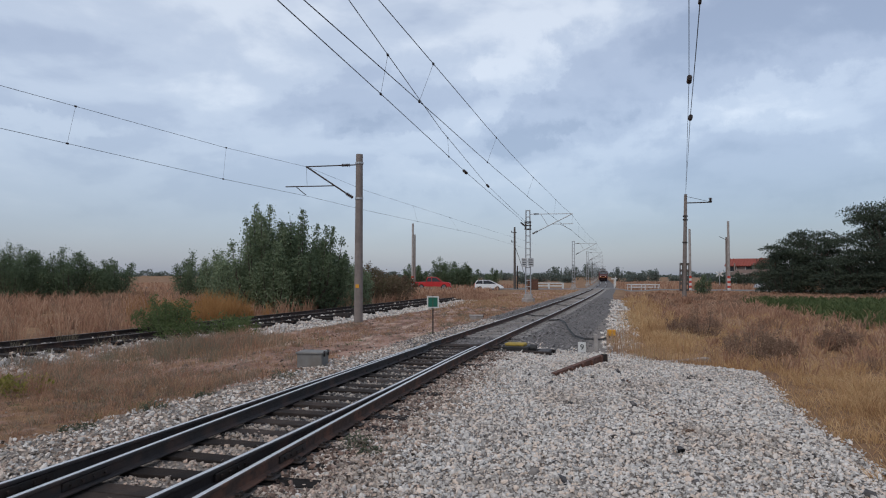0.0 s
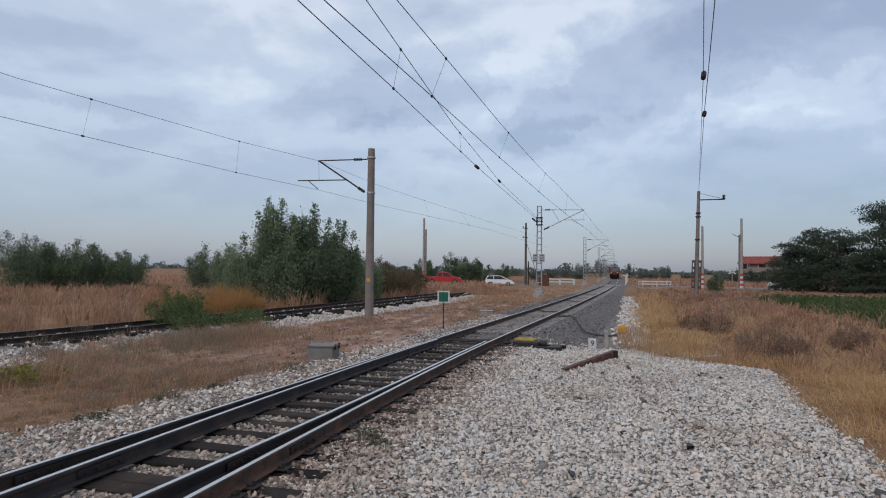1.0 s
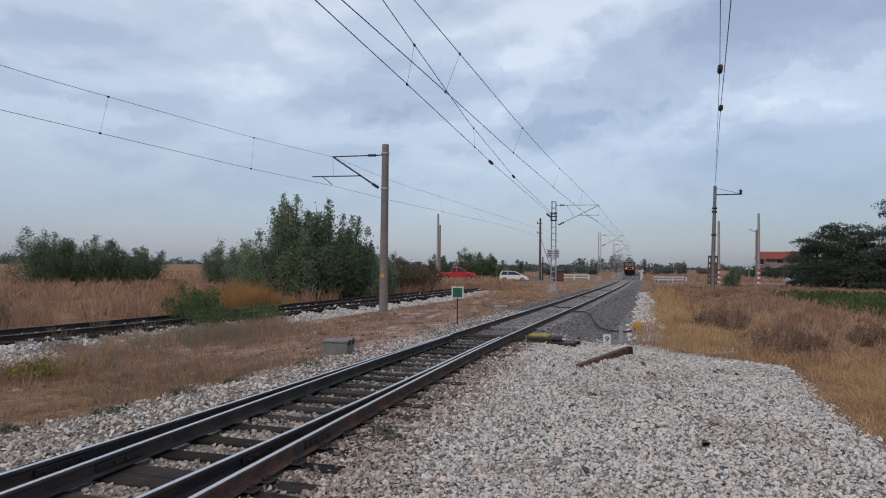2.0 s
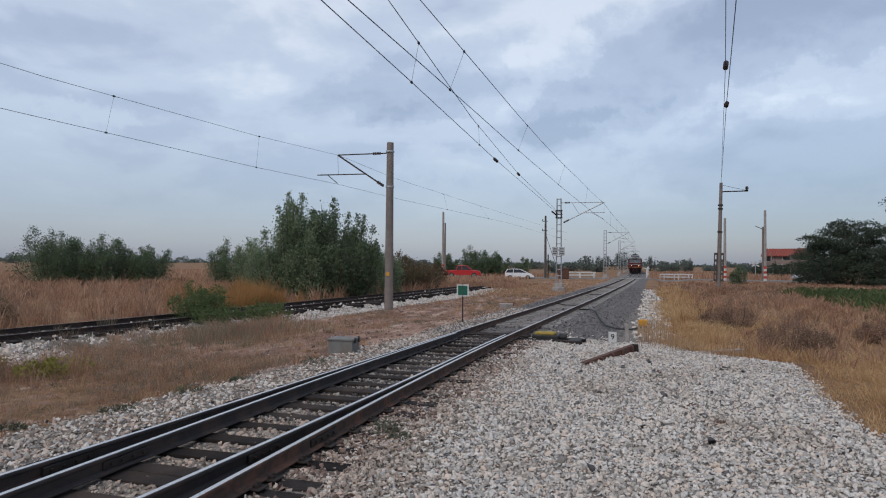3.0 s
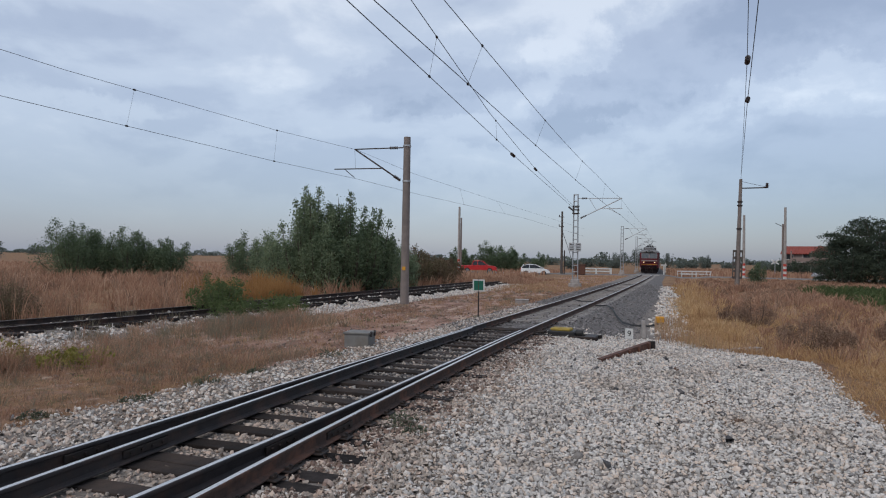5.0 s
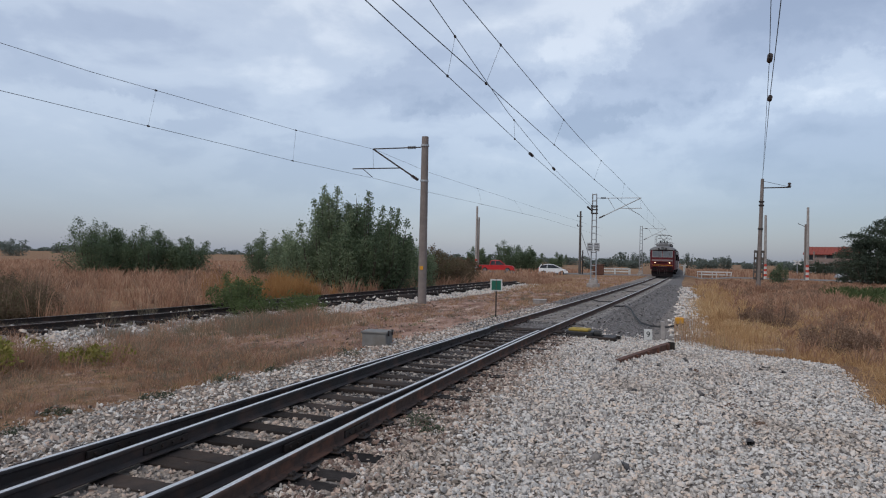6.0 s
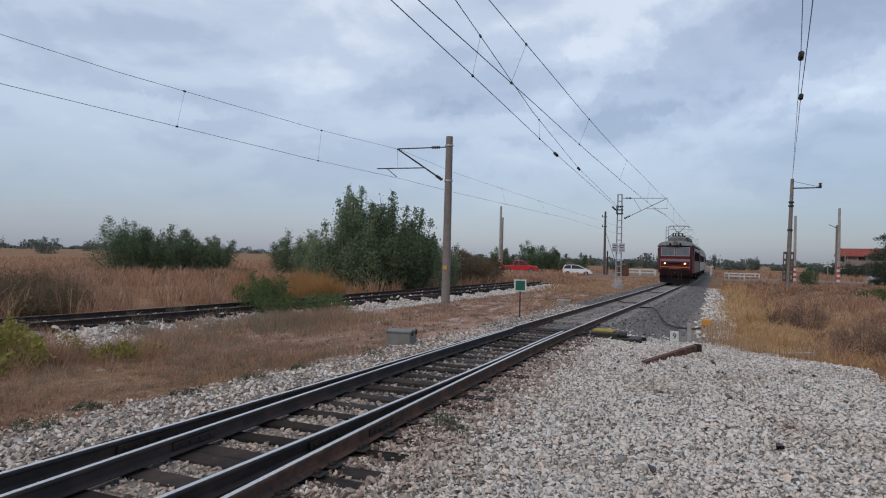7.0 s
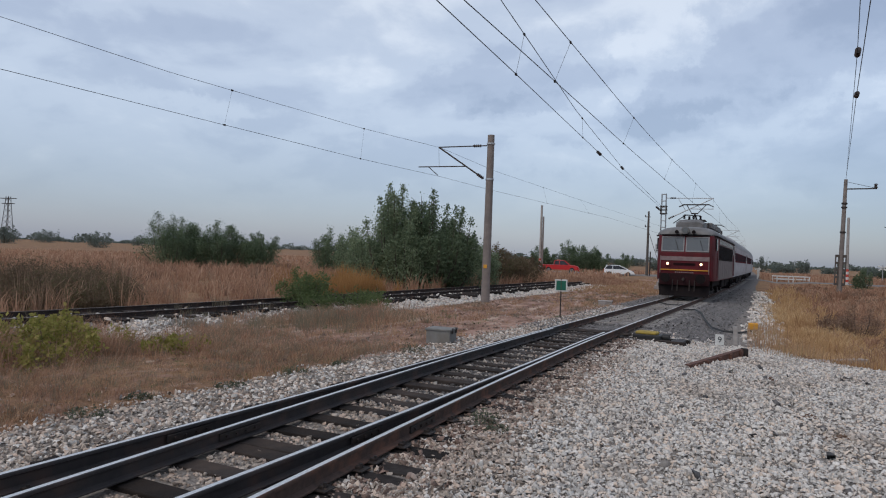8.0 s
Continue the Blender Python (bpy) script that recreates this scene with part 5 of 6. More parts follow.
# ---- far pylon ----
def pylon(x, y, h):
    ob = thing("power_pylon", pose(x, y, float(ground_z(x, y)), 0, 0, 20), "grey lattice steel power pylon far across the fields", "pylon")
    legs = [(sx, sy) for sx in (-1, 1) for sy in (-1, 1)]
    for sx, sy in legs:
        part("leg", rod(nb(), (2.2 * sx, 2.2 * sy, 0), (0.7 * sx, 0.7 * sy, h), 0.14, n=4), M["iron"], ob)
    for k in range(8):
        z0, z1 = h * k / 8, h * (k + 1) / 8
        w0, w1 = 2.2 - 1.5 * k / 8, 2.2 - 1.5 * (k + 1) / 8
        bm = nb()
        for s in (-1, 1):
            rod(bm, (-w0, s * w0, z0), (w1, s * w1, z1), 0.08, n=4)
            rod(bm, (w0, s * w0, z0), (-w1, s * w1, z1), 0.08, n=4)
        part("bracing", bm, M["iron"], ob)
    for z, w in ((h - 1.0, 4.2), (h - 3.6, 3.2)):
        part("cross_arm", box(nb(), 0, 0, z, 2 * w, 0.9, 0.35), M["iron"], ob)
    return ob


pylon(-340.6, 209.7, 23.0)


# ---- plants ----
def tint(name, stops, rough=0.8, thin=0.4, spec=0.15):
    """Foliage or straw: a tone for each leaf or blade, a little light through it."""
    m = bpy.data.materials.new(name)
    m.use_nodes = True
    n, l = m.node_tree.nodes, m.node_tree.links
    b = n["Principled BSDF"]
    b.inputs["Roughness"].default_value, b.inputs["Specular IOR Level"].default_value = rough, spec
    geo = n.new("ShaderNodeNewGeometry")
    r = n.new("ShaderNodeValToRGB")
    els = r.color_ramp.elements
    while len(els) < len(stops):
        els.new(0.5)
    for i, (e, c) in enumerate(zip(els, stops)):
        e.position, e.color = i / (len(stops) - 1), (*c, 1)
    nz = n.new("ShaderNodeTexNoise")
    nz.inputs["Scale"].default_value, nz.inputs["Detail"].default_value = 0.45, 4
    l.new(geo.outputs["Position"], nz.inputs["Vector"])
    mx = n.new("ShaderNodeMath")
    mx.operation = "MULTIPLY_ADD"
    l.new(nz.outputs["Fac"], mx.inputs[0])
    mx.inputs[1].default_value = 1.4
    hl = n.new("ShaderNodeMath")
    hl.operation = "MULTIPLY_ADD"
    l.new(geo.outputs["Random Per Island"], hl.inputs[0])
    hl.inputs[1].default_value, hl.inputs[2].default_value = 0.6, -0.5
    l.new(hl.outputs[0], mx.inputs[2])
    l.new(mx.outputs[0], r.inputs[0])
    l.new(r.outputs[0], b.inputs["Base Color"])
    if thin:
        tr = n.new("ShaderNodeBsdfTranslucent")
        l.new(r.outputs[0], tr.inputs[0])
        ms = n.new("ShaderNodeMixShader")
        ms.inputs[0].default_value = thin
        l.new(b.outputs[0], ms.inputs[1])
        l.new(tr.outputs[0], ms.inputs[2])
        l.new(ms.outputs[0], n["Material Output"].inputs[0])
    return m


G = dict(
    poplar=tint("poplar_leaves", [(0.105, 0.142, 0.09), (0.155, 0.2, 0.12), (0.21, 0.26, 0.155), (0.27, 0.31, 0.2)]),
    scrub=tint("scrub_leaves", [(0.086, 0.12, 0.075), (0.124, 0.163, 0.096), (0.172, 0.215, 0.124)]),
    acacia=tint("acacia_leaves", [(0.045, 0.060, 0.046), (0.066, 0.084, 0.06), (0.095, 0.116, 0.078)]),
    # paler and bluer than near leaves: the distance haze is in the colour
    far=tint("hazed_far_leaves", [(0.115, 0.138, 0.122), (0.145, 0.170, 0.148), (0.17, 0.192, 0.163)]),
    brown=tint("brown_scrub", [(0.10, 0.076, 0.052), (0.155, 0.11, 0.072), (0.125, 0.12, 0.062)]),
    weed=tint("green_weed", [(0.07, 0.098, 0.042), (0.108, 0.142, 0.058), (0.155, 0.19, 0.085)]),
    yellow=tint("yellow_green_weed", [(0.11, 0.12, 0.035), (0.22, 0.215, 0.055), (0.33, 0.29, 0.09), (0.20, 0.115, 0.06)]),
    grey=tint("grey_green_weed", [(0.15, 0.134, 0.10), (0.21, 0.187, 0.135), (0.25, 0.19, 0.126)]),
    sage=tint("grey_green_tuft", [(0.075, 0.09, 0.06), (0.115, 0.13, 0.09), (0.165, 0.17, 0.12)]),
    crop=tint("green_crop", [(0.05, 0.07, 0.03), (0.075, 0.10, 0.04), (0.12, 0.135, 0.06)]),
    straw=tint("dry_grass", [(0.29, 0.165, 0.085), (0.42, 0.255, 0.13), (0.55, 0.36, 0.185), (0.64, 0.49, 0.30)]),
    rust=tint("reddish_dry_grass", [(0.20, 0.108, 0.076), (0.32, 0.18, 0.12), (0.42, 0.26, 0.172), (0.52, 0.365, 0.26)]),
    short=tint("short_dry_grass", [(0.24, 0.135, 0.086), (0.345, 0.208, 0.126), (0.455, 0.30, 0.188), (0.25, 0.20, 0.098)]),
    orange=tint("orange_reed", [(0.24, 0.125, 0.05), (0.34, 0.18, 0.07), (0.42, 0.245, 0.10)]),
    thistle=tint("dead_thistle", [(0.15, 0.092, 0.07), (0.235, 0.15, 0.108), (0.38, 0.27, 0.19)]),
)
bark = mat("bark", (0.10, 0.08, 0.062), (0.065, 0.052, 0.042), 12, 0.9, 0, 0.4, 40)
rng = np.random.default_rng(11)


def leaf_faces(points, size, aspect=0.62):
    """A small folded rhombus at each point, turned at random."""
    n = len(points)
    d = rng.normal(size=(n, 3))
    d[:, 2] -= 0.25
    d /= np.linalg.norm(d, axis=1)[:, None]
    u = np.cross(d, rng.normal(size=(n, 3)))
    u /= np.linalg.norm(u, axis=1)[:, None]
    s = (size * rng.uniform(0.6, 1.35, n))[:, None]
    a, c = points - d * s * 0.5, points + d * s * 0.5
    m = points + np.cross(d, u) * s * 0.08
    v = np.stack([a, m + u * s * aspect * 0.5, c, m - u * s * aspect * 0.5], 1).reshape(-1, 3)
    f = np.arange(4 * n).reshape(-1, 4)
    return v, f


def mesh_np(name, v, f, material, parent=None):
    me = bpy.data.meshes.new(name)
    me.vertices.add(len(v))
    me.vertices.foreach_set("co", np.asarray(v, np.float32).ravel())
    k = f.shape[1]
    me.loops.add(f.size)
    me.loops.foreach_set("vertex_index", f.astype(np.int32).ravel())
    me.polygons.add(len(f))
    me.polygons.foreach_set("loop_start", np.arange(0, f.size, k, dtype=np.int32))
    me.polygons.foreach_set("loop_total", np.full(len(f), k, np.int32))
    me.materials.append(material)
    me.update(calc_edges=True)
    me.polygons.foreach_set("use_smooth", np.zeros(len(f), bool))
    ob = new(name, me)
    if parent:
        ob.parent = parent
    return ob


def stems_bush(name, label, x, y, h, w, stems, leaves, size, material, category="bush", low=0.08, group="", depth=1.0, spire=False):
    """A bush of many upright stems whose leafy tips stand apart."""
    z0 = float(ground_z(x, y)) - 0.05
    ob = thing(name, pose(x, y, z0), label, category, group)
    bm = nb()
    pts = []
    for i in range(stems):
        r, a = w / 2 * math.sqrt(rng.uniform(0, 1)), rng.uniform(0, 2 * math.pi)
        fall = 1 - 0.45 * (2 * r / w) ** 2
        hh = h * fall * rng.uniform(0.7, 1.0) if i > 2 else h * rng.uniform(0.93, 1.0) * (1 if r < w * 0.3 else 0.85)
        top = Vector((r * math.cos(a), r * math.sin(a) * depth, hh))
        base = Vector((top.x * 0.35, top.y * 0.35, 0))
        bend = base.lerp(top, 0.5) + Vector((top.x * 0.18, top.y * 0.18, 0))
        thick = min(1.0, h / 3)
        rod(bm, base, bend, (0.022 * h / 3 + 0.012) * thick, (0.016 * h / 3 + 0.008) * thick, n=5)
        rod(bm, bend, top, (0.016 * h / 3 + 0.008) * thick, 0.004 * thick, n=4)
        k = leaves // stems
        t = rng.uniform(low, 1.0, k) ** 0.8
        ctr = np.where((t < 0.5)[:, None], np.array(base) + (np.array(bend) - np.array(base)) * (t * 2)[:, None], np.array(bend) + (np.array(top) - np.array(bend)) * (t * 2 - 1)[:, None])
        rad = (0.17 * w * (1.05 - t ** 1.6) + 0.045 * h)[:, None]
        if spire:
            # the tips stand clear as slim shoots
            rad = (0.15 * w * np.maximum(0.0, 1 - 1.05 * t) ** 0.75 + 0.07 * h * (1.12 - 0.78 * t))[:, None]
        off = rng.normal(size=(k, 3)) * rad * 0.55
        clump = np.sin(ctr * 4.1 + off * 3.0 + i).sum(1) > -1.35
        q = ctr + off
        q[:, 2] = np.maximum(q[:, 2], 0.05)
        pts.append(q[clump])
    part("stem", bm, bark, ob)["kind"] = "stuff"
    v, f = leaf_faces(np.concatenate(pts), size)
    mesh_np("crown", v, f, material, ob)
    return ob


def spreading_tree(name, label, x, y, h, w, leaves, size, material, layers=26, group="", low=0.12):
    """A trunk with limbs that fan out into flat, layered sprays of leaves."""
    z0 = float(ground_z(x, y)) - 0.1
    ob = thing(name, pose(x, y, z0), label, "tree", group)
    bm = nb()
    fork = Vector((0, 0, h * 0.22))
    rod(bm, (0, 0, 0), fork, 0.05 * h * 0.45, 0.035 * h * 0.45, n=8)
    pts = []
    for i in range(layers):
        a, t = rng.uniform(0, 2 * math.pi), (i + 0.5) / layers
        zz = h * (low + (0.97 - low) * t)
        reach = w / 2 * (math.sqrt(max(0.05, 1 - (abs(t - 0.45) / 0.62) ** 2))) * rng.uniform(0.55, 1.0)
        tip = Vector((reach * math.cos(a), reach * math.sin(a), zz))
        knee = fork.lerp(tip, 0.55) + Vector((0, 0, 0.08 * h))
        rod(bm, fork, knee, 0.014 * h, 0.008 * h, n=5)
        rod(bm, knee, tip, 0.008 * h, 0.002 * h, n=4)
        # each limb carries a few flat fans of leaflets, apart from one another
        fans = 5
        k = leaves // (layers * fans)
        for g in range(fans):
            along = rng.uniform(0.35, 1.08)
            c = np.array(knee) + (np.array(tip) - np.array(knee)) * along + rng.normal(size=3) * np.array([0.07 * w, 0.07 * w, 0.012 * h])
            size_ = w * rng.uniform(0.07, 0.14)
            ang, rad = rng.uniform(0, 2 * math.pi, k), np.sqrt(rng.uniform(0, 1, k)) * size_
            q = c + np.stack([rad * np.cos(ang) * 1.25, rad * np.sin(ang), rng.normal(0, 0.016 * h, k) - 0.22 * rad ** 2 / size_], 1)
            pts.append(q)
            rod(bm, tuple(np.array(knee) + (np.array(tip) - np.array(knee)) * min(1, along * 0.8)), tuple(c), 0.003 * h, 0.001 * h, n=3)
    part("trunk", bm, bark, ob)
    q = np.concatenate(pts)
    q = q[q[:, 2] > 0.05]
    v, f = leaf_faces(q, size, 0.5)
    mesh_np("crown", v, f, material, ob)
    return ob


stems_bush("poplar_bush", "tall green poplar thicket with pointed leafy shoots", -19.7, 35.9, 6.7, 5.0, 46, 36000, 0.12, G["poplar"], group="trackside bushes", spire=True)
# right thicket stands in shade, coloured in with the darker scrub leaves
stems_bush("poplar_bush", "poplar thicket with shade in its leaf colour, against a taller one", -17.9, 37.0, 6.35, 5.6, 50, 38000, 0.12, G["scrub"], group="trackside bushes", spire=True)
stems_bush("poplar_bush", "low poplar growth at the foot of the tall thicket", -21.6, 36.2, 4.3, 4.6, 26, 13000, 0.12, G["poplar"], group="trackside bushes")
# right foot: the same shade, again by scrub leaves
stems_bush("poplar_bush", "low poplar growth at the foot of the tall thicket", -16.9, 37.6, 4.2, 3.8, 22, 11000, 0.12, G["scrub"], group="trackside bushes")
stems_bush("poplar_bush", "low poplar growth at the foot of the tall thicket", -18.8, 35.0, 3.9, 4.4, 24, 12000, 0.12, G["poplar"], group="trackside bushes")
stems_bush("poplar_bush", "smaller poplar shoots beside the large thicket", -16.9, 42.5, 3.6, 2.8, 16, 10000, 0.11, G["poplar"], group="trackside bushes")
stems_bush("poplar_bush", "smaller poplar shoots beside the large thicket", -27.2, 42.9, 3.9, 4.2, 18, 13000, 0.115, G["poplar"], group="trackside bushes")
stems_bush("small_tree", "small rounded green tree in the dry field", -33.7, 48.0, 4.3, 3.2, 16, 12000, 0.115, G["scrub"], "tree")
stems_bush("scrub_bush", "broad dark green bush in the dry field", -47.8, 44.1, 4.9, 6.8, 36, 30000, 0.125, G["scrub"], group="field bushes", depth=0.8)
stems_bush("scrub_bush", "broad dark green bush in the dry field", -44.1, 46.4, 4.6, 5.6, 32, 25000, 0.125, G["scrub"], group="field bushes", depth=0.8)
stems_bush("scrub_bush", "broad dark green bush in the dry field", -41.6, 48.5, 3.9, 4.2, 24, 17000, 0.125, G["scrub"], group="field bushes", depth=0.8)
stems_bush("brown_bush", "brownish autumn scrub beside the siding", -17.6, 51.0, 2.5, 4.4, 30, 9000, 0.12, G["brown"])
stems_bush("brown_bush", "brownish autumn scrub beside the siding", -17.3, 47.0, 3.4, 2.6, 16, 5000, 0.13, G["brown"])
stems_bush("brown_bush", "brownish autumn scrub beside the siding", -18.6, 57.0, 2.3, 4.5, 24, 6000, 0.14, G["brown"])
stems_bush("round_bush", "dark green bush behind the road", -32.0, 108.0, 4.1, 5.0, 18, 10000, 0.19, G["scrub"], group="bushes behind the road")
stems_bush("round_bush", "dark green bush behind the road", -26.4, 109.2, 5.3, 6.4, 24, 14000, 0.19, G["scrub"], group="bushes behind the road")
stems_bush("round_bush", "dark green bush behind the road", -23.2, 110.0, 3.8, 4.4, 18, 10000, 0.19, G["scrub"], group="bushes behind the road")
stems_bush("round_bush", "dark green bush behind the road", -25.3, 147.8, 4.0, 4.2, 14, 5000, 0.19, G["scrub"], group="bushes behind the road")
stems_bush("scrub_bush", "low green shrub at the foot of the pole", 9.6, 74.4, 2.4, 1.9, 12, 3000, 0.12, G["scrub"])
stems_bush("scrub_bush", "dark hedge in front of the house", 24.6, 139.0, 2.9, 8.5, 20, 3500, 0.3, G["acacia"])
spreading_tree("acacia_tree", "dark spreading acacia with layered feathery crown", 22.8, 84.6, 7.9, 9.2, 27900, 0.2, G["acacia"], 44, "acacia trees", 0.04)
spreading_tree("acacia_tree", "dark spreading acacia with layered feathery crown", 29.0, 80.5, 10.9, 10.5, 37200, 0.2, G["acacia"], 53, "acacia trees", 0.03)
spreading_tree("acacia_tree", "dark spreading acacia with layered feathery crown", 25.6, 79.0, 5.0, 7.0, 11600, 0.2, G["acacia"], 36, "acacia trees", 0.02)
spreading_tree("acacia_tree", "dark spreading acacia with layered feathery crown", 36.5, 82.0, 11.0, 10.5, 25500, 0.2, G["acacia"], 47, "acacia trees", 0.03)
spreading_tree("acacia_tree", "dark spreading acacia with layered feathery crown", 20.0, 84.5, 6.4, 6.8, 11600, 0.2, G["acacia"], 36, "acacia trees", 0.02)


for x, y, w in ((19.5, 82.0, 6.0), (24.5, 79.5, 7.5), (30.5, 77.5, 8.0), (37.0, 78.0, 8.0)):
    stems_bush("scrub_bush", "dark undergrowth below the acacias", x, y, 4.6, w, 30, 7500, 0.21, G["acacia"])


# far single trees: heading from the camera to the left, distance, width, height
FAR = [(2.95, 330, 11, 7.6), (1.55, 330, 12, 9.0), (-0.7, 300, 4.6, 7.0), (-1.8, 260, 7, 2.5), (-2.6, 262, 5, 3.0), (-3.55, 220, 4.2, 4.6), (-5.2, 300, 7, 2.4), (-6.1, 310, 8, 2.2), (-8.2, 190, 9, 2.6), (-9.6, 180, 8, 3.6), (4.4, 250, 7, 3.0), (5.6, 230, 6, 3.5), (7.0, 170, 5, 2.6), (3.6, 210, 5, 2.6), (52.5, 250, 9, 6.2), (56, 480, 16, 8.5), (49.5, 520, 14, 7.0), (46, 560, 22, 8.0), (58.5, 300, 12, 7), (8.6, 300, 8, 3.4), (10.2, 330, 9, 3.0), (19, 380, 9, 3.6), (21.4, 360, 7, 2.8)]
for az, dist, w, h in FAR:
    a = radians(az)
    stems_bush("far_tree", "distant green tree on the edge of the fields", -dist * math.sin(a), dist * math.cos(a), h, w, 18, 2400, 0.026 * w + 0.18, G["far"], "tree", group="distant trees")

pts = []
for az in np.arange(-38, 66, 0.16):
    a, dist = radians(az), 780 + 160 * math.sin(az * 0.9) + 90 * math.sin(az * 2.3 + 1)
    hh = 3.6 + 2.2 * math.sin(az * 1.7) + 2.0 * math.sin(az * 4.1 + 2) + rng.uniform(-1, 1.5)
    c = np.array([-dist * math.sin(a), dist * math.cos(a), 0.6])
    q = rng.uniform(-1, 1, (40, 3)) * np.array([3.2, 3.2, 0.0]) + c
    q[:, 2] += rng.uniform(0, 1, 40) ** 0.8 * max(1.5, hh)
    pts.append(q)
# the woods take the same haze-tinted leaf colour
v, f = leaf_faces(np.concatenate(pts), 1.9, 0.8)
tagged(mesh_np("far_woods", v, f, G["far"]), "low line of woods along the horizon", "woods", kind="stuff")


# ---- grass ----
def blades(name, label, pts, height, width, material, lean=0.35, category="grass"):
    """Bent blades of grass at the points, wider where they stand farther away."""
    n = len(pts)
    x, y = pts[:, 0], pts[:, 1]
    z = ground_z(x, y) - 0.02
    hgt = height * rng.uniform(0.45, 1.15, n)
    d = np.hypot(x, y)
    wd = width * np.maximum(1.0, d / 14) * rng.uniform(0.6, 1.3, n)
    a, b = rng.uniform(0, 2 * np.pi, n), rng.uniform(-0.6, 0.6, n)
    bend = np.abs(rng.normal(0, lean, n)) * hgt
    base = np.stack([x, y, z], 1)
    # blades face the line roughly across their own bend
    u = np.stack([np.cos(b), np.sin(b), np.zeros(n)], 1) * wd[:, None] / 2
    l_ = np.stack([np.cos(a) * bend, np.sin(a) * bend, np.zeros(n)], 1)
    up = np.array([0, 0, 1.0])
    v0, v1 = base - u, base + u
    m0, m1 = base - u * 0.8 + l_ * 0.3 + up * (hgt * 0.6)[:, None], base + u * 0.8 + l_ * 0.3 + up * (hgt * 0.6)[:, None]
    t0, t1 = base - u * 0.15 + l_ + up * hgt[:, None], base + u * 0.15 + l_ + up * hgt[:, None]
    v = np.stack([v0, v1, m1, m0, t1, t0], 1).reshape(-1, 3)
    i = np.arange(n) * 6
    f = np.concatenate([np.stack([i, i + 1, i + 2, i + 3], 1), np.stack([i + 3, i + 2, i + 4, i + 5], 1)])
    return tagged(mesh_np(name, v, f, material), label, category, kind="stuff")


def tufts(name, label, centres, per, radius, height, width, material, lean=0.55, category="grass"):
    """Grass in tufts: blades fan out from each centre."""
    c = np.repeat(centres, per, 0)
    n = len(c)
    size = np.repeat(rng.uniform(0.45, 1.2, len(centres)) * (0.55 + 0.7 * patch(centres[:, 0], centres[:, 1], 0.7, 3.0)), per)
    a, r = rng.uniform(0, 2 * np.pi, n), rng.uniform(0, 1, n) ** 0.7
    x, y = c[:, 0] + radius * size * r * np.cos(a), c[:, 1] + radius * size * r * np.sin(a)
    z = ground_z(x, y) - 0.02
    hgt = height * size * rng.uniform(0.5, 1.1, n)
    # shorter towards the gravel
    hgt = hgt * np.where(x > -1, 0.35 + 0.65 * soft(0.0, 1.8, x - apron_edge(y)), 1.0)
    hgt = hgt * np.where(x > -1, 0.4 + 0.6 * soft(92, 60, y), 1.0)
    wd = width * np.maximum(1.0, np.hypot(x, y) / 16) * rng.uniform(0.6, 1.3, n)
    bend = (0.25 + r) * lean * hgt * rng.uniform(0.5, 1.5, n)
    a = a + rng.normal(0, 0.6, n)
    b = rng.uniform(-0.7, 0.7, n)
    base = np.stack([x, y, z], 1)
    u = np.stack([np.cos(b), np.sin(b), np.zeros(n)], 1) * wd[:, None] / 2
    l_ = np.stack([np.cos(a) * bend, np.sin(a) * bend, np.zeros(n)], 1)
    up = np.array([0, 0, 1.0])
    m_ = base + l_ * 0.35 + up * (hgt * 0.62)[:, None]
    t_ = base + l_ + up * (hgt * (1 - 0.25 * lean))[:, None]
    v = np.stack([base - u, base + u, m_ + u * 0.8, m_ - u * 0.8, t_ + u * 0.2, t_ - u * 0.2], 1).reshape(-1, 3)
    i = np.arange(n) * 6
    f = np.concatenate([np.stack([i, i + 1, i + 2, i + 3], 1), np.stack([i + 3, i + 2, i + 4, i + 5], 1)])
    return tagged(mesh_np(name, v, f, material), label, category, kind="stuff")


def scatter(n, x0, x1, y0, y1, keep, power=1.6, clump=0.0):
    """Points thinning out with distance, kept where keep(x, y) says so."""
    y = y0 + (y1 - y0) * rng.uniform(0, 1, n) ** power
    x = x0 + (x1 - x0) * rng.uniform(0, 1, n)
    p = np.stack([x, y], 1)
    if clump:
        p += rng.normal(size=(n, 2)) * clump * (np.sin(9 * x) * np.sin(7 * y))[:, None]
    k = keep(p[:, 0], p[:, 1]) > rng.uniform(0, 1, n)
    return p[k]


def patch(x, y, s, seed=0.0):
    return 0.5 + 0.5 * np.sin(x * s + 1.7 * np.sin(y * s * 0.8 + seed)) * np.sin(y * s * 1.1 + 1.3 * np.sin(x * s * 0.7 + seed))


right_side = lambda x, y: soft(-0.15, 0.5, x - apron_edge(y) - 0.12 * np.sin(3 * y)) * np.where((np.abs(y - road_y(x)) < 4), 0, 1)
not_crop = lambda x, y: 1 - 0.85 * soft(9, 12, x) * soft(27, 31, y) * soft(60, 52, y)
tufts("tall_dry_grass", "tall straw-coloured dry grass beside the gravel", scatter(3900, 0.3, 10, 5, 34, lambda x, y: right_side(x, y) * (0.4 + 0.6 * patch(x, y, 1.1)) * (1 - 0.8 * soft(17, 22, y) * soft(2.2, 4.0, x)) * (0.25 + 0.75 * soft(4.5, 2.0, x - apron_edge(y))), 1.25), 24, 0.26, 0.5, 0.010, G["straw"], 1.05)
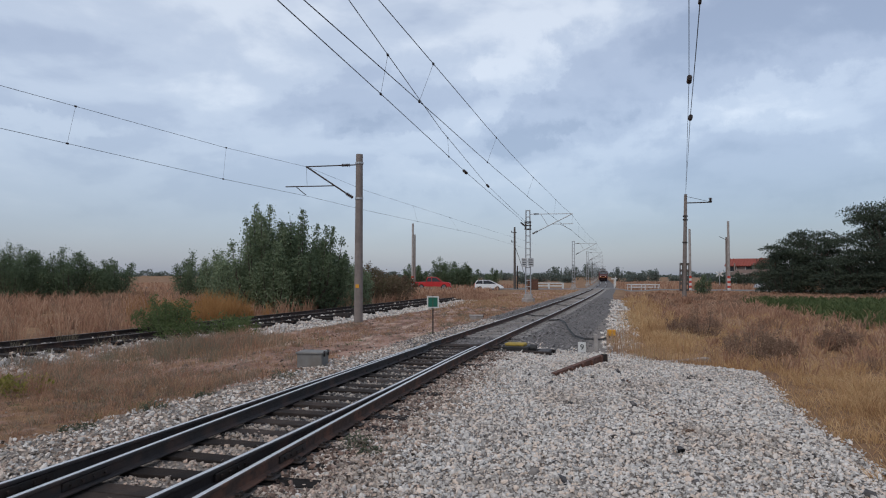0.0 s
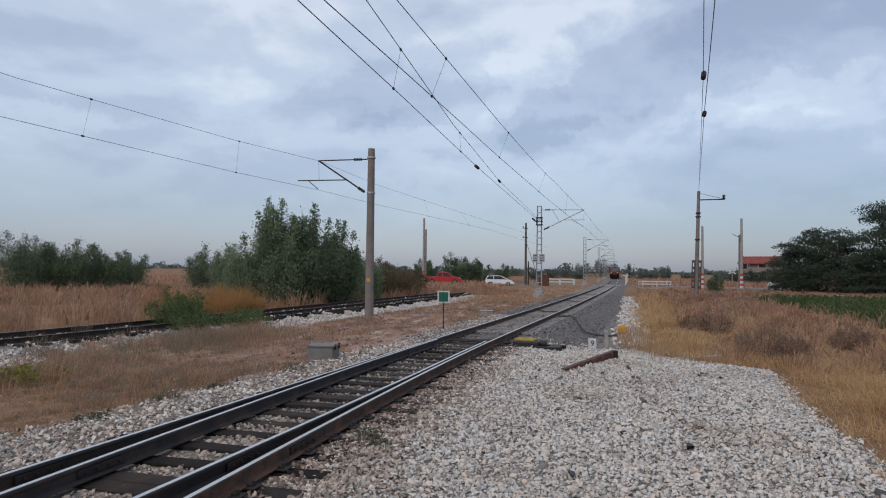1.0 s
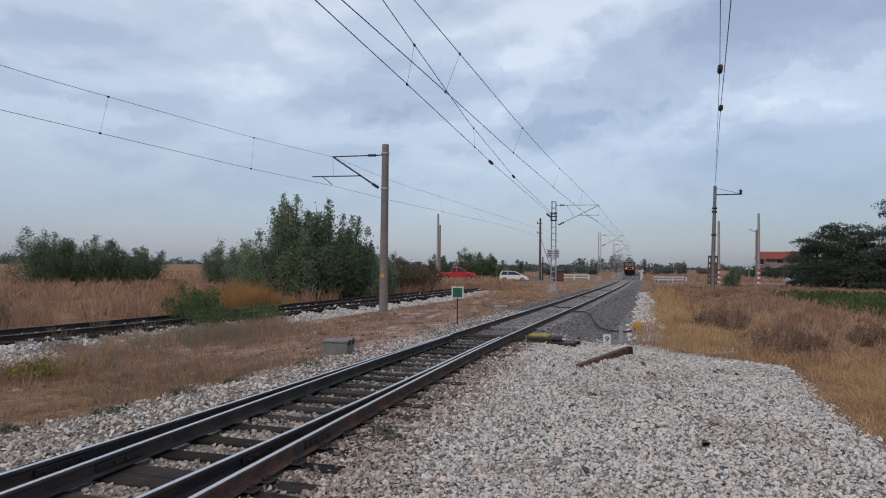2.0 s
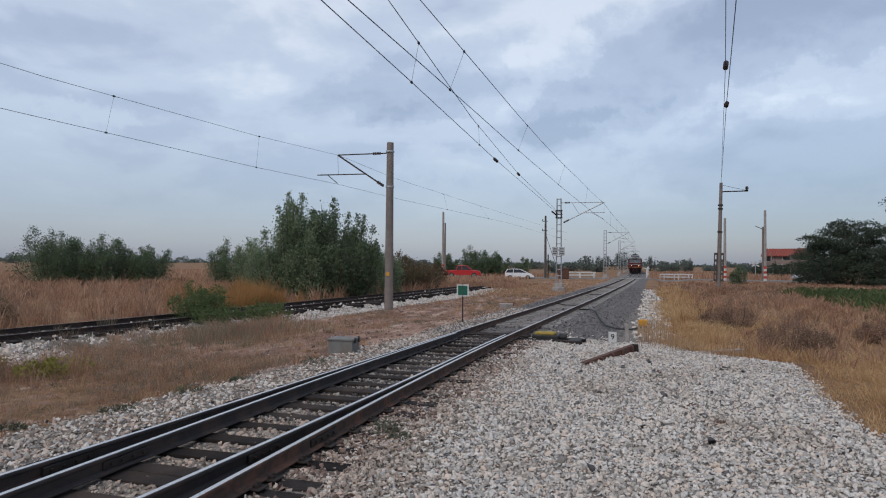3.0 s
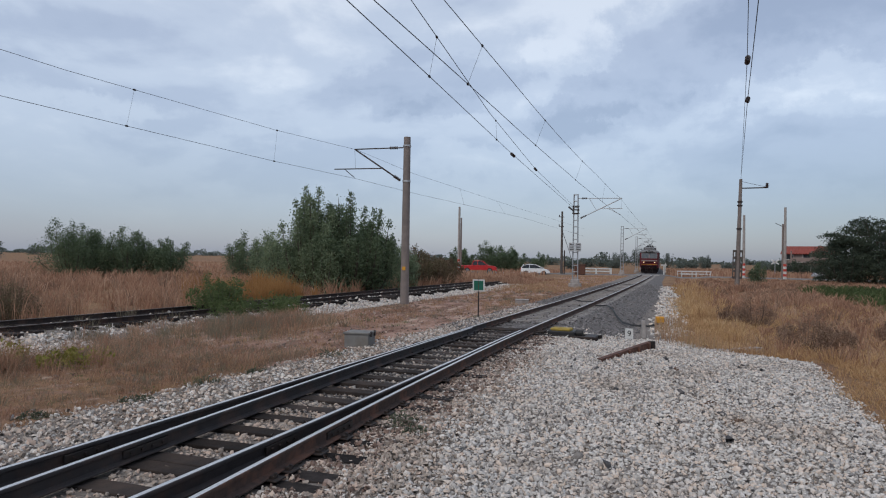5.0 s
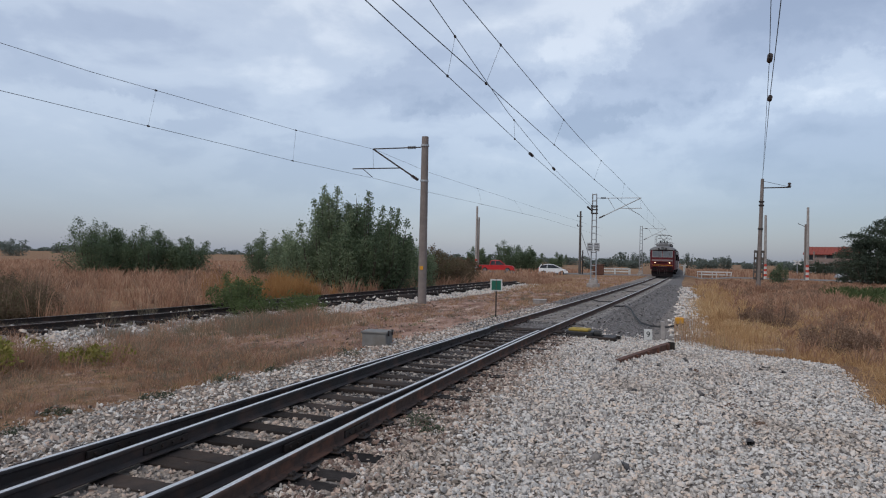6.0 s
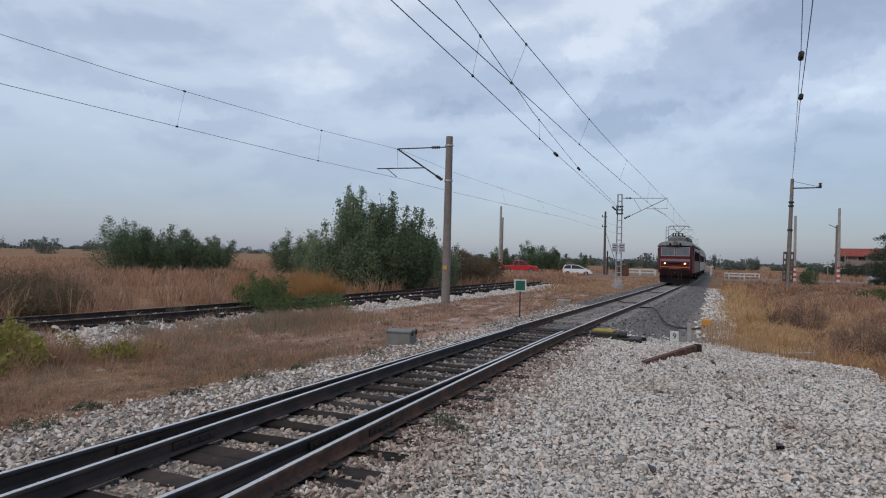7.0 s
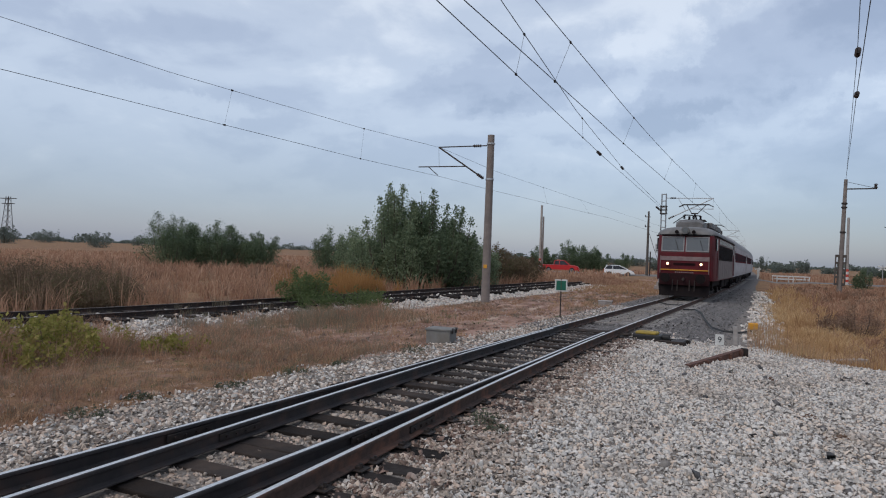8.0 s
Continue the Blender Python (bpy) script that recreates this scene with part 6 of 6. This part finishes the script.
tufts("tall_dry_grass", "tall straw-coloured dry grass beside the gravel", scatter(1300, 1.0, 7, 20, 62, lambda x, y: right_side(x, y) * patch(x, y, 0.6) * soft(3.2, 1.4, x - apron_edge(y)), 1.3), 22, 0.22, 0.85, 0.010, G["straw"], 0.35)
tufts("reddish_grass", "reddish dry grass across the field", scatter(3300, 2.0, 32, 14, 95, lambda x, y: right_side(x, y) * not_crop(x, y) * soft(1.0, 3.0, x - apron_edge(y) + 0.12 * (y - 16)), 1.3), 16, 0.28, 0.6, 0.017, G["rust"], 0.6)
tufts("dark_weeds", "dark dry weeds scattered in the field", scatter(1300, 2.6, 26, 17, 80, lambda x, y: right_side(x, y) * not_crop(x, y) * patch(x, y, 0.5, 4.0) ** 2, 1.2), 26, 0.3, 0.7, 0.011, G["thistle"], 0.7)
blades("short_dry_grass", "short matted straw under the tall grass", scatter(26000, 0.3, 12, 5, 40, lambda x, y: right_side(x, y) * (0.3 + 0.7 * soft(4.5, 2.0, x - apron_edge(y))), 1.4), 0.22, 0.010, G["straw"], 1.6)
field_left = lambda x, y: soft(siding_x(y) - 1.6, siding_x(y) - 2.6, x)
tufts("reddish_grass", "reddish dry grass across the field", scatter(3900, -62, -13, 8, 62, field_left, 1.2), 13, 0.3, 0.95, 0.0155, G["rust"], 0.45)
tufts("tall_stalks", "tall brown weed stalks behind the siding", scatter(110, -26, -17.5, 11.5, 18.0, lambda x, y: field_left(x, y) * (0.3 + 0.7 * patch(x, y, 0.8, 1.0)), 1.0), 26, 0.34, 1.7, 0.008, G["thistle"], 0.35)
tufts("tall_stalks", "olive brown weed stalks behind the siding", scatter(60, -26, -19, 11.5, 16.0, lambda x, y: field_left(x, y), 1.0), 26, 0.34, 1.5, 0.010, G["brown"], 0.45)
tufts("dark_weeds", "dark dry weeds scattered in the field", scatter(700, -50, -13, 9, 50, lambda x, y: field_left(x, y) * patch(x, y, 0.4, 2.0) ** 2, 1.1), 24, 0.3, 1.0, 0.011, G["thistle"], 0.5)
blades("reddish_grass", "reddish dry grass across the field", scatter(18000, -110, -10, 50, 130, lambda x, y: field_left(x, y) * np.where(np.abs(y - road_y(x)) < 4, 0, 1), 1.2), 0.6, 0.02, G["rust"], 0.35)
blades("reddish_grass", "reddish dry grass beyond the road", scatter(12000, 1.5, 75, 104.5, 190, lambda x, y: np.where(np.abs(y - road_y(x)) < 4, 0, 1) * (0.4 + 0.6 * patch(x, y, 0.2)), 1.2), 0.8, 0.02, G["rust"], 0.35)
tufts("orange_reeds", "clump of orange dry reeds behind the siding", scatter(420, -19.8, -16.0, 24.0, 30.0, lambda x, y: soft(siding_x(y) - 1.4, siding_x(y) - 2.0, x) * (0.3 + 0.7 * patch(x, y, 1.6)), 1.0), 18, 0.25, 1.6, 0.009, G["orange"], 0.3)
between = lambda x, y: soft(siding_x(y) + 2.2 + 0.8 * soft(17, 21, y), siding_x(y) + 3.4 + 0.6 * soft(17, 21, y), x) * soft(left_edge(y) + 0.3, left_edge(y) - 0.7, x)
tufts("short_dry_grass", "short trampled dry grass between the tracks", scatter(9500, -19, -3.5, 4, 48, lambda x, y: between(x, y) * (0.15 + 0.85 * patch(x, y, 0.9, 2.0) ** 1.5) * (1 - 0.7 * soft(12, 19, y)), 1.4), 16, 0.16, 0.24, 0.008, G["short"], 0.9)
blades("matted_straw", "flattened straw lying on the bare soil", scatter(30000, -19, -3.5, 4, 44, lambda x, y: between(x, y) * (1 - 0.75 * soft(12, 19, y)), 1.5), 0.05, 0.012, G["short"], 2.4)
near_siding = lambda x, y: soft(21, 18, y) * soft(1.0, 1.5, np.hypot(x + 12.6, y - 10.9)) * soft(siding_x(y) + 1.6, siding_x(y) + 2.6, x) * soft(siding_x(y) + 7.0, siding_x(y) + 4.0, x)
tufts("dry_weeds", "knee-high dry weeds along the siding ballast", scatter(2000, -18, -8, 4, 24, lambda x, y: near_siding(x, y) * patch(x, y, 0.8, 1.0), 1.0), 26, 0.26, 0.55, 0.007, G["grey"], 0.6)
tufts("dry_weeds", "reddish knee-high dry weeds along the siding ballast", scatter(2200, -18, -8, 4, 20, lambda x, y: near_siding(x, y) * (1 - patch(x, y, 0.7, 2.0)), 0.9), 24, 0.26, 0.6, 0.007, G["rust"], 0.55)
tufts("siding_weeds", "dry weeds growing over the siding rails", scatter(1000, -20, -10, 8, 30, lambda x, y: soft(2.0, 1.2, np.abs(x - siding_x(y) - 1.2)) * 0.7 * patch(x, y, 0.9, 4.0) ** 2 * soft(21, 18, y), 1.0), 18, 0.2, 0.42, 0.008, G["grey"], 0.5)
tufts("dry_weeds", "reddish dry weeds round the brambles", scatter(330, -14.5, -8.8, 5.0, 11.5, lambda x, y: near_siding(x, y) * 0.9 + 0.1, 1.0), 24, 0.24, 0.75, 0.007, G["rust"], 0.5)
for tone_, tall in (("rust", 0.34), ("grey", 0.3), ("thistle", 0.26)):
    tufts("dry_weeds", "low dry weeds over the trampled strip", scatter(1150, -14.5, -6.2, 4, 13, lambda x, y: between(x, y) * (0.35 + 0.65 * patch(x, y, 0.9, tall * 20)), 1.0), 14, 0.2, tall, 0.007, G[tone_], 0.85)
    tufts("dry_weeds", "low dead weeds in patches on the bare soil", scatter(900, -13, -5.5, 13, 44, lambda x, y: between(x, y) * patch(x, y, 0.55, tall * 31) ** 3, 1.1), 18, 0.22, tall * 0.7, 0.007, G[tone_], 0.8)
tufts("green_patches", "thin green weeds in the trampled strip", scatter(260, -13, -6, 5, 24, lambda x, y: between(x, y) * patch(x, y, 0.6, 5.0) ** 3, 1.2), 22, 0.2, 0.16, 0.010, G["weed"], 0.9)
blades("short_dry_grass", "short trampled dry grass between the tracks", scatter(15000, -14, -3.5, 44, 94, lambda x, y: patch(x, y, 0.35, 3.0) * soft(siding_x(y) + 1.6, siding_x(y) + 2.6, x) * soft(left_edge(y) + 0.2, left_edge(y) - 0.6, x), 1.3), 0.2, 0.012, G["short"], 0.6)
tufts("short_dry_grass", "dry grass growing over the end of the siding", scatter(600, -16, -7, 55, 66, lambda x, y: soft(3.5, 2.5, np.abs(x - siding_x(y))), 1.0), 18, 0.3, 0.55, 0.012, G["rust"], 0.5)
blades("crop_leaves", "rows of green crop plants in the field", scatter(26000, 9.5, 40, 28, 60, lambda x, y: soft(9.5, 12, x) * soft(28, 31, y) * soft(60, 54, y) * (0.4 + 0.6 * patch(x, y, 1.4)), 1.2), 0.62, 0.05, G["crop"], 0.7, "crop")


def weed(x, y, h, w, leaves, size, material, label, stems=12):
    return stems_bush("weed", label, x, y, h, w, stems, leaves, size, material, "weed", 0.02)


for x, y, h, w, k in ((-14.5, 19.5, 1.5, 2.2, 4600), (-13.1, 21.0, 0.75, 2.6, 3600), (-15.6, 20.3, 1.2, 2.0, 2600), (-12.6, 20.4, 0.5, 1.8, 1300), (-13.4, 18.7, 0.7, 1.6, 1600)):
    weed(x, y, h, w, k, 0.075, G["weed"], "lush green weeds growing through the siding", 18)
for x, y, h, w, k in ((-11.2, 7.9, 0.95, 1.7, 800), (-12.2, 7.2, 0.9, 1.8, 800), (-10.3, 9.6, 0.42, 1.2, 520), (-12.9, 8.6, 0.8, 1.7, 800), (-10.8, 7.0, 0.6, 1.2, 450), (-11.9, 9.2, 0.55, 1.4, 480)):
    weed(x, y, h, w, int(1.5 * k), 0.085, G["yellow"], "yellowing leafy bramble beside the siding", 14)
for x, y, h, w in ((-20.3, 13.2, 1.35, 3.6), (-22.0, 14.2, 1.75, 3.8), (-24.0, 12.8, 1.75, 3.6), (-21.2, 16.4, 1.25, 3.2), (-19.4, 15.0, 0.95, 2.6), (-18.6, 13.9, 0.7, 2.2), (-22.6, 16.8, 1.4, 3.0)):
    weed(x, y, h, w, 7000, 0.065, G["brown"], "tall brown-green weeds behind the siding", 60)
for x, y, h, w in ((3.3, 26.2, 1.25, 1.7), (3.75, 19.7, 1.15, 1.6), (2.7, 26.8, 0.9, 1.2), (4.4, 19.9, 0.85, 1.1), (5.9, 13.8, 0.6, 0.8), (6.4, 21.5, 0.8, 1.2)):
    weed(x, y, h, w, 3600, 0.05, G["thistle"], "dead brown thistle clump in the dry grass", 26)
for x, y, h, w in ((-6.48, 12.4, 0.24, 0.5), (-2.93, 7.5, 0.2, 0.42), (-7.24, 5.4, 0.16, 0.45), (-7.5, 6.4, 0.14, 0.3), (-6.9, 9.0, 0.16, 0.4), (-6.75, 10.2, 0.14, 0.35), (-7.0, 7.6, 0.16, 0.4), (-2.6, 7.1, 0.14, 0.3)):
    weed(x, y, h, w * 1.25, 900, 0.028, G["sage"], "small grey-green tuft among the stones", 26)
for x, y, h, w in ((-0.55, 8.1, 0.07, 0.2), (1.0, 9.3, 0.12, 0.35), (2.0, 7.6, 0.08, 0.25), (0.35, 13.3, 0.12, 0.3), (1.3, 7.0, 0.06, 0.16), (0.4, 6.0, 0.06, 0.2), (0.75, 10.4, 0.1, 0.25)):
    weed(x, y, h, w, 220, 0.03, G["thistle"], "dry brown tuft among the stones", 8)
blades("gravel_weeds", "thin dry stalks at the edge of the gravel", scatter(2600, -0.1, 2.6, 16.2, 24, lambda x, y: soft(0.9, 0.0, np.abs(x - apron_edge(y))), 1.0), 0.4, 0.007, G["short"], 0.3)


# ---- stones ----
CUBE_V = np.array([(-1, -1, -1), (1, -1, -1), (1, 1, -1), (-1, 1, -1), (-1, -1, 1), (1, -1, 1), (1, 1, 1), (-1, 1, 1)], float) * 0.5
CUBE_F = np.array([(4, 5, 6, 7), (0, 1, 5, 4), (1, 2, 6, 5), (2, 3, 7, 6), (3, 0, 4, 7)])


def stones(name, label, pts, size, material, lift=0.3, worn=True):
    """Angular broken stones, each one bent and turned its own way."""
    n = len(pts)
    s = size * np.clip(rng.lognormal(0, 0.32, n), 0.5, 1.7)
    v = CUBE_V[None] + rng.normal(0, 0.17, (n, 8, 3))
    v[:, 4:, :2] *= rng.uniform(0.45, 0.95, (n, 1, 1))
    v *= s[:, None, None] * np.stack([rng.uniform(1.0, 1.6, n), rng.uniform(0.75, 1.1, n), rng.uniform(0.42, 0.75, n)], 1)[:, None, :]
    q = rng.normal(size=(n, 4)) * np.array([1.0, 0.35, 0.35, 1.0])
    q /= np.linalg.norm(q, axis=1)[:, None]
    w, x, y, z = q.T
    R = np.stack([1 - 2 * (y * y + z * z), 2 * (x * y - z * w), 2 * (x * z + y * w), 2 * (x * y + z * w), 1 - 2 * (x * x + z * z), 2 * (y * z - x * w), 2 * (x * z - y * w), 2 * (y * z + x * w), 1 - 2 * (x * x + y * y)], 1).reshape(n, 3, 3)
    v = np.einsum("nij,nkj->nki", R, v)
    base = np.stack([pts[:, 0], pts[:, 1], ground_z(pts[:, 0], pts[:, 1]) + s * (lift + rng.uniform(-0.25, 0.3, n))], 1)
    v = (v + base[:, None, :]).reshape(-1, 3)
    f = (CUBE_F[None] + 8 * np.arange(n)[:, None, None]).reshape(-1, 4)
    ob = mesh_np(name, v, f, material)
    ob.data.polygons.foreach_set("use_smooth", np.full(len(f), worn))
    return tagged(ob, label, "gravel", kind="stuff")


def clear_of_rails(x, y):
    m, sw = main_x(y), part_of_switch(y)
    near = np.minimum.reduce([np.abs(x - m + GAUGE + sw), np.abs(x - m - GAUGE - sw), np.abs(x - m + GAUGE - sw), np.abs(x - m - GAUGE + sw)])
    return np.where(near > 0.1, 1.0, 0.0)


def clear_of_sleepers(x, y, at, centre, half, reach=0.125):
    """0 on the top of a sleeper, 1 beside it; a few stones still lie on them."""
    at = np.asarray(at)
    i = np.clip(np.searchsorted(at, y), 1, len(at) - 1)
    near = np.minimum(np.abs(y - at[i]), np.abs(y - at[i - 1]))
    return np.where((near < reach) & (np.abs(x - centre) < half), 0.06, 1.0)


on_main = lambda x, y: clear_of_sleepers(x, y, SLEEPERS_AT, main_x(y), 0.95 + (0.41 + part_of_switch(y)) * soft(7.0, 6.2, y))
on_siding = lambda x, y: clear_of_sleepers(x, y, siding_at, siding_x(y), 1.25, 0.12)
apron_keep = lambda x, y: on_main(x, y) * soft(main_x(y) + 0.9, main_x(y) + 1.15, x) * soft(apron_edge(y) + 0.25, apron_edge(y) - 0.15, x) * clear_of_rails(x, y)
trodden = lambda x, y: soft(1.9, 0.9, x - main_x(y) - part_of_switch(y) - GAUGE + 0.5 * patch(x, y, 1.6, 3.0)) * soft(15, 11, y)
stones("gravel", "pale crushed limestone gravel beside the track", scatter(84000, -3.4, 3.2, 3.0, 19, lambda x, y: apron_keep(x, y) * (1 - 0.8 * trodden(x, y)), 1.6), 0.0248, M["gravel"])
stones("gravel", "soiled limestone gravel along the rail", scatter(60000, -3.4, 1.6, 3.0, 17, lambda x, y: apron_keep(x, y) * 0.8 * trodden(x, y), 1.6), 0.0245, M["soiled"], 0.45, False)
stones("gravel", "larger pale stones lying on the gravel", scatter(2600, -3.4, 3.2, 3.0, 20, apron_keep, 1.3), 0.034, M["gravel"], 0.3, False)
shoulder_keep = lambda x, y: on_main(x, y) * soft(left_edge(y) - 0.5, left_edge(y) + 0.4, x) * soft(main_x(y) - 0.85, main_x(y) - 1.0, x) * clear_of_rails(x, y)
stones("gravel", "pale crushed limestone on the track shoulder", scatter(20000, -9.2, -4.7, 3.0, 30, shoulder_keep, 1.6), 0.028, M["soiled"], 0.3, False)
stones("gravel", "pale crushed limestone on the track shoulder", scatter(13000, -9.2, -4.7, 3.0, 30, shoulder_keep, 1.3), 0.03, M["gravel"])
stones("gravel", "pale stones heaped beside the siding", scatter(17000, -15, -8.5, 19.5, 58, lambda x, y: on_siding(x, y) * soft(0.8, 1.1, x - siding_x(y)) * soft(3.3, 2.6, x - siding_x(y)), 1.2), 0.055, M["gravel"])
inside_keep = lambda x, y: on_main(x, y) * soft(0.72, 0.6, np.abs(x - main_x(y))) * clear_of_rails(x, y) * np.where(y < 18.5, 1, 0)
stones("gravel", "crushed limestone between the rails", scatter(13000, -5.4, -3.0, 3.0, 18.5, lambda x, y: inside_keep(x, y) * (1 - 0.7 * soft(7, 10, y)), 1.3), 0.028, M["soiled"], 0.15)
stones("gravel", "oily dark stones between the switch blades", scatter(13000, -5.4, -3.0, 6.5, 18.5, lambda x, y: inside_keep(x, y) * soft(6.5, 10, y), 1.2), 0.03, M["oily"], 0.15)
dark_keep = lambda x, y: (0.7 + 0.3 * soft(1.2, 1.6, np.abs(x - main_x(y)))) * soft(3.0, 2.5, np.abs(x - main_x(y) - 0.5)) * soft(18.3, 19.2, y) * clear_of_rails(x, y)
stones("ballast", "dark crushed stone ballast of the main line", scatter(21000, -7.0, 0.8, 18, 62, dark_keep, 1.8), 0.042, M["ballast"], -0.05)
stones("gravel", "pale stones spilled down the bank", scatter(6000, -0.9, 2.0, 20, 60, lambda x, y: soft(0.75, 0.1, np.abs(x - apron_edge(y) - 0.1)), 1.4), 0.07, M["gravel"])
side_keep = lambda x, y: on_siding(x, y) * (0.35 + 0.65 * soft(0.85, 1.1, np.abs(x - siding_x(y)))) * soft(0.08, 0.12, np.abs(np.abs(x - siding_x(y)) - GAUGE)) * soft(siding_x(y) - 1.5, siding_x(y) - 1.0, x) * soft(siding_x(y) + 2.9, siding_x(y) + 2.0, x) * (0.6 + 0.4 * soft(22, 27, y))
stones("gravel", "pale stones along the siding", scatter(19000, -18.5, -9, 8, 58, side_keep, 1.4), 0.05, M["gravel"])
stones("gravel", "patch of pale stones spilled beside the siding", scatter(5200, -15, -10.5, 9.0, 13.5, lambda x, y: soft(1.0, 0.6, np.hypot((x + 12.9) * 0.78 + (y - 11.1) * 0.62, ((y - 11.1) * 0.78 - (x + 12.9) * 0.62) * 0.6) / 1.1), 1.0), 0.045, M["gravel"], 0.5)
stones("gravel", "pale stones trodden into the bare strip", scatter(8000, -16, -4.5, 4, 46, lambda x, y: between(x, y) * (0.12 + 0.88 * patch(x, y, 0.5, 9.0) ** 2), 1.4), 0.028, M["soiled"], 0.25)
stones("rusty_stones", "rust-stained stones beside the rail", scatter(13000, -3.6, -1.7, 3.0, 17.5, lambda x, y: on_main(x, y) * soft(1.1, 0.12, x - main_x(y) - part_of_switch(y) - GAUGE) * soft(0.08, 0.14, x - main_x(y) - part_of_switch(y) - GAUGE), 1.2), 0.028, M["rusty"], 0.5)
stones("gravel", "few dark stones among the pale gravel", scatter(75, -2.2, 2.8, 4.5, 15, apron_keep, 1.2), 0.05, M["oily"], 0.4)
stones("soil_clods", "small brown clods and stones on the bare soil", scatter(9000, -16, -4, 4, 44, lambda x, y: between(x, y) * patch(x, y, 0.55, 6.0) ** 2, 1.3), 0.042, M["rusty"], 0.2)
stones("gravel", "pale crushed limestone beside the track", scatter(5000, -3.4, 3.2, -7.0, 3.2, apron_keep, 0.8), 0.036, M["gravel"])


# ---- motion ----
SPEED, FRONT_AT_END = 24.3, 36.8


def motions():
    times = [0.5 * i for i in range(17)]
    for ob, back in VEHICLES:
        rows = []
        for t in times:
            y = FRONT_AT_END + SPEED * (8.0 - t) + back
            turn = -math.degrees(math.atan2(float(main_x(y + 6) - main_x(y - 6)), 12.0))
            rows.append((t, pose(float(main_x(y)), y, 0, 0, 0, turn)))
        walk(ob, rows)


motions()
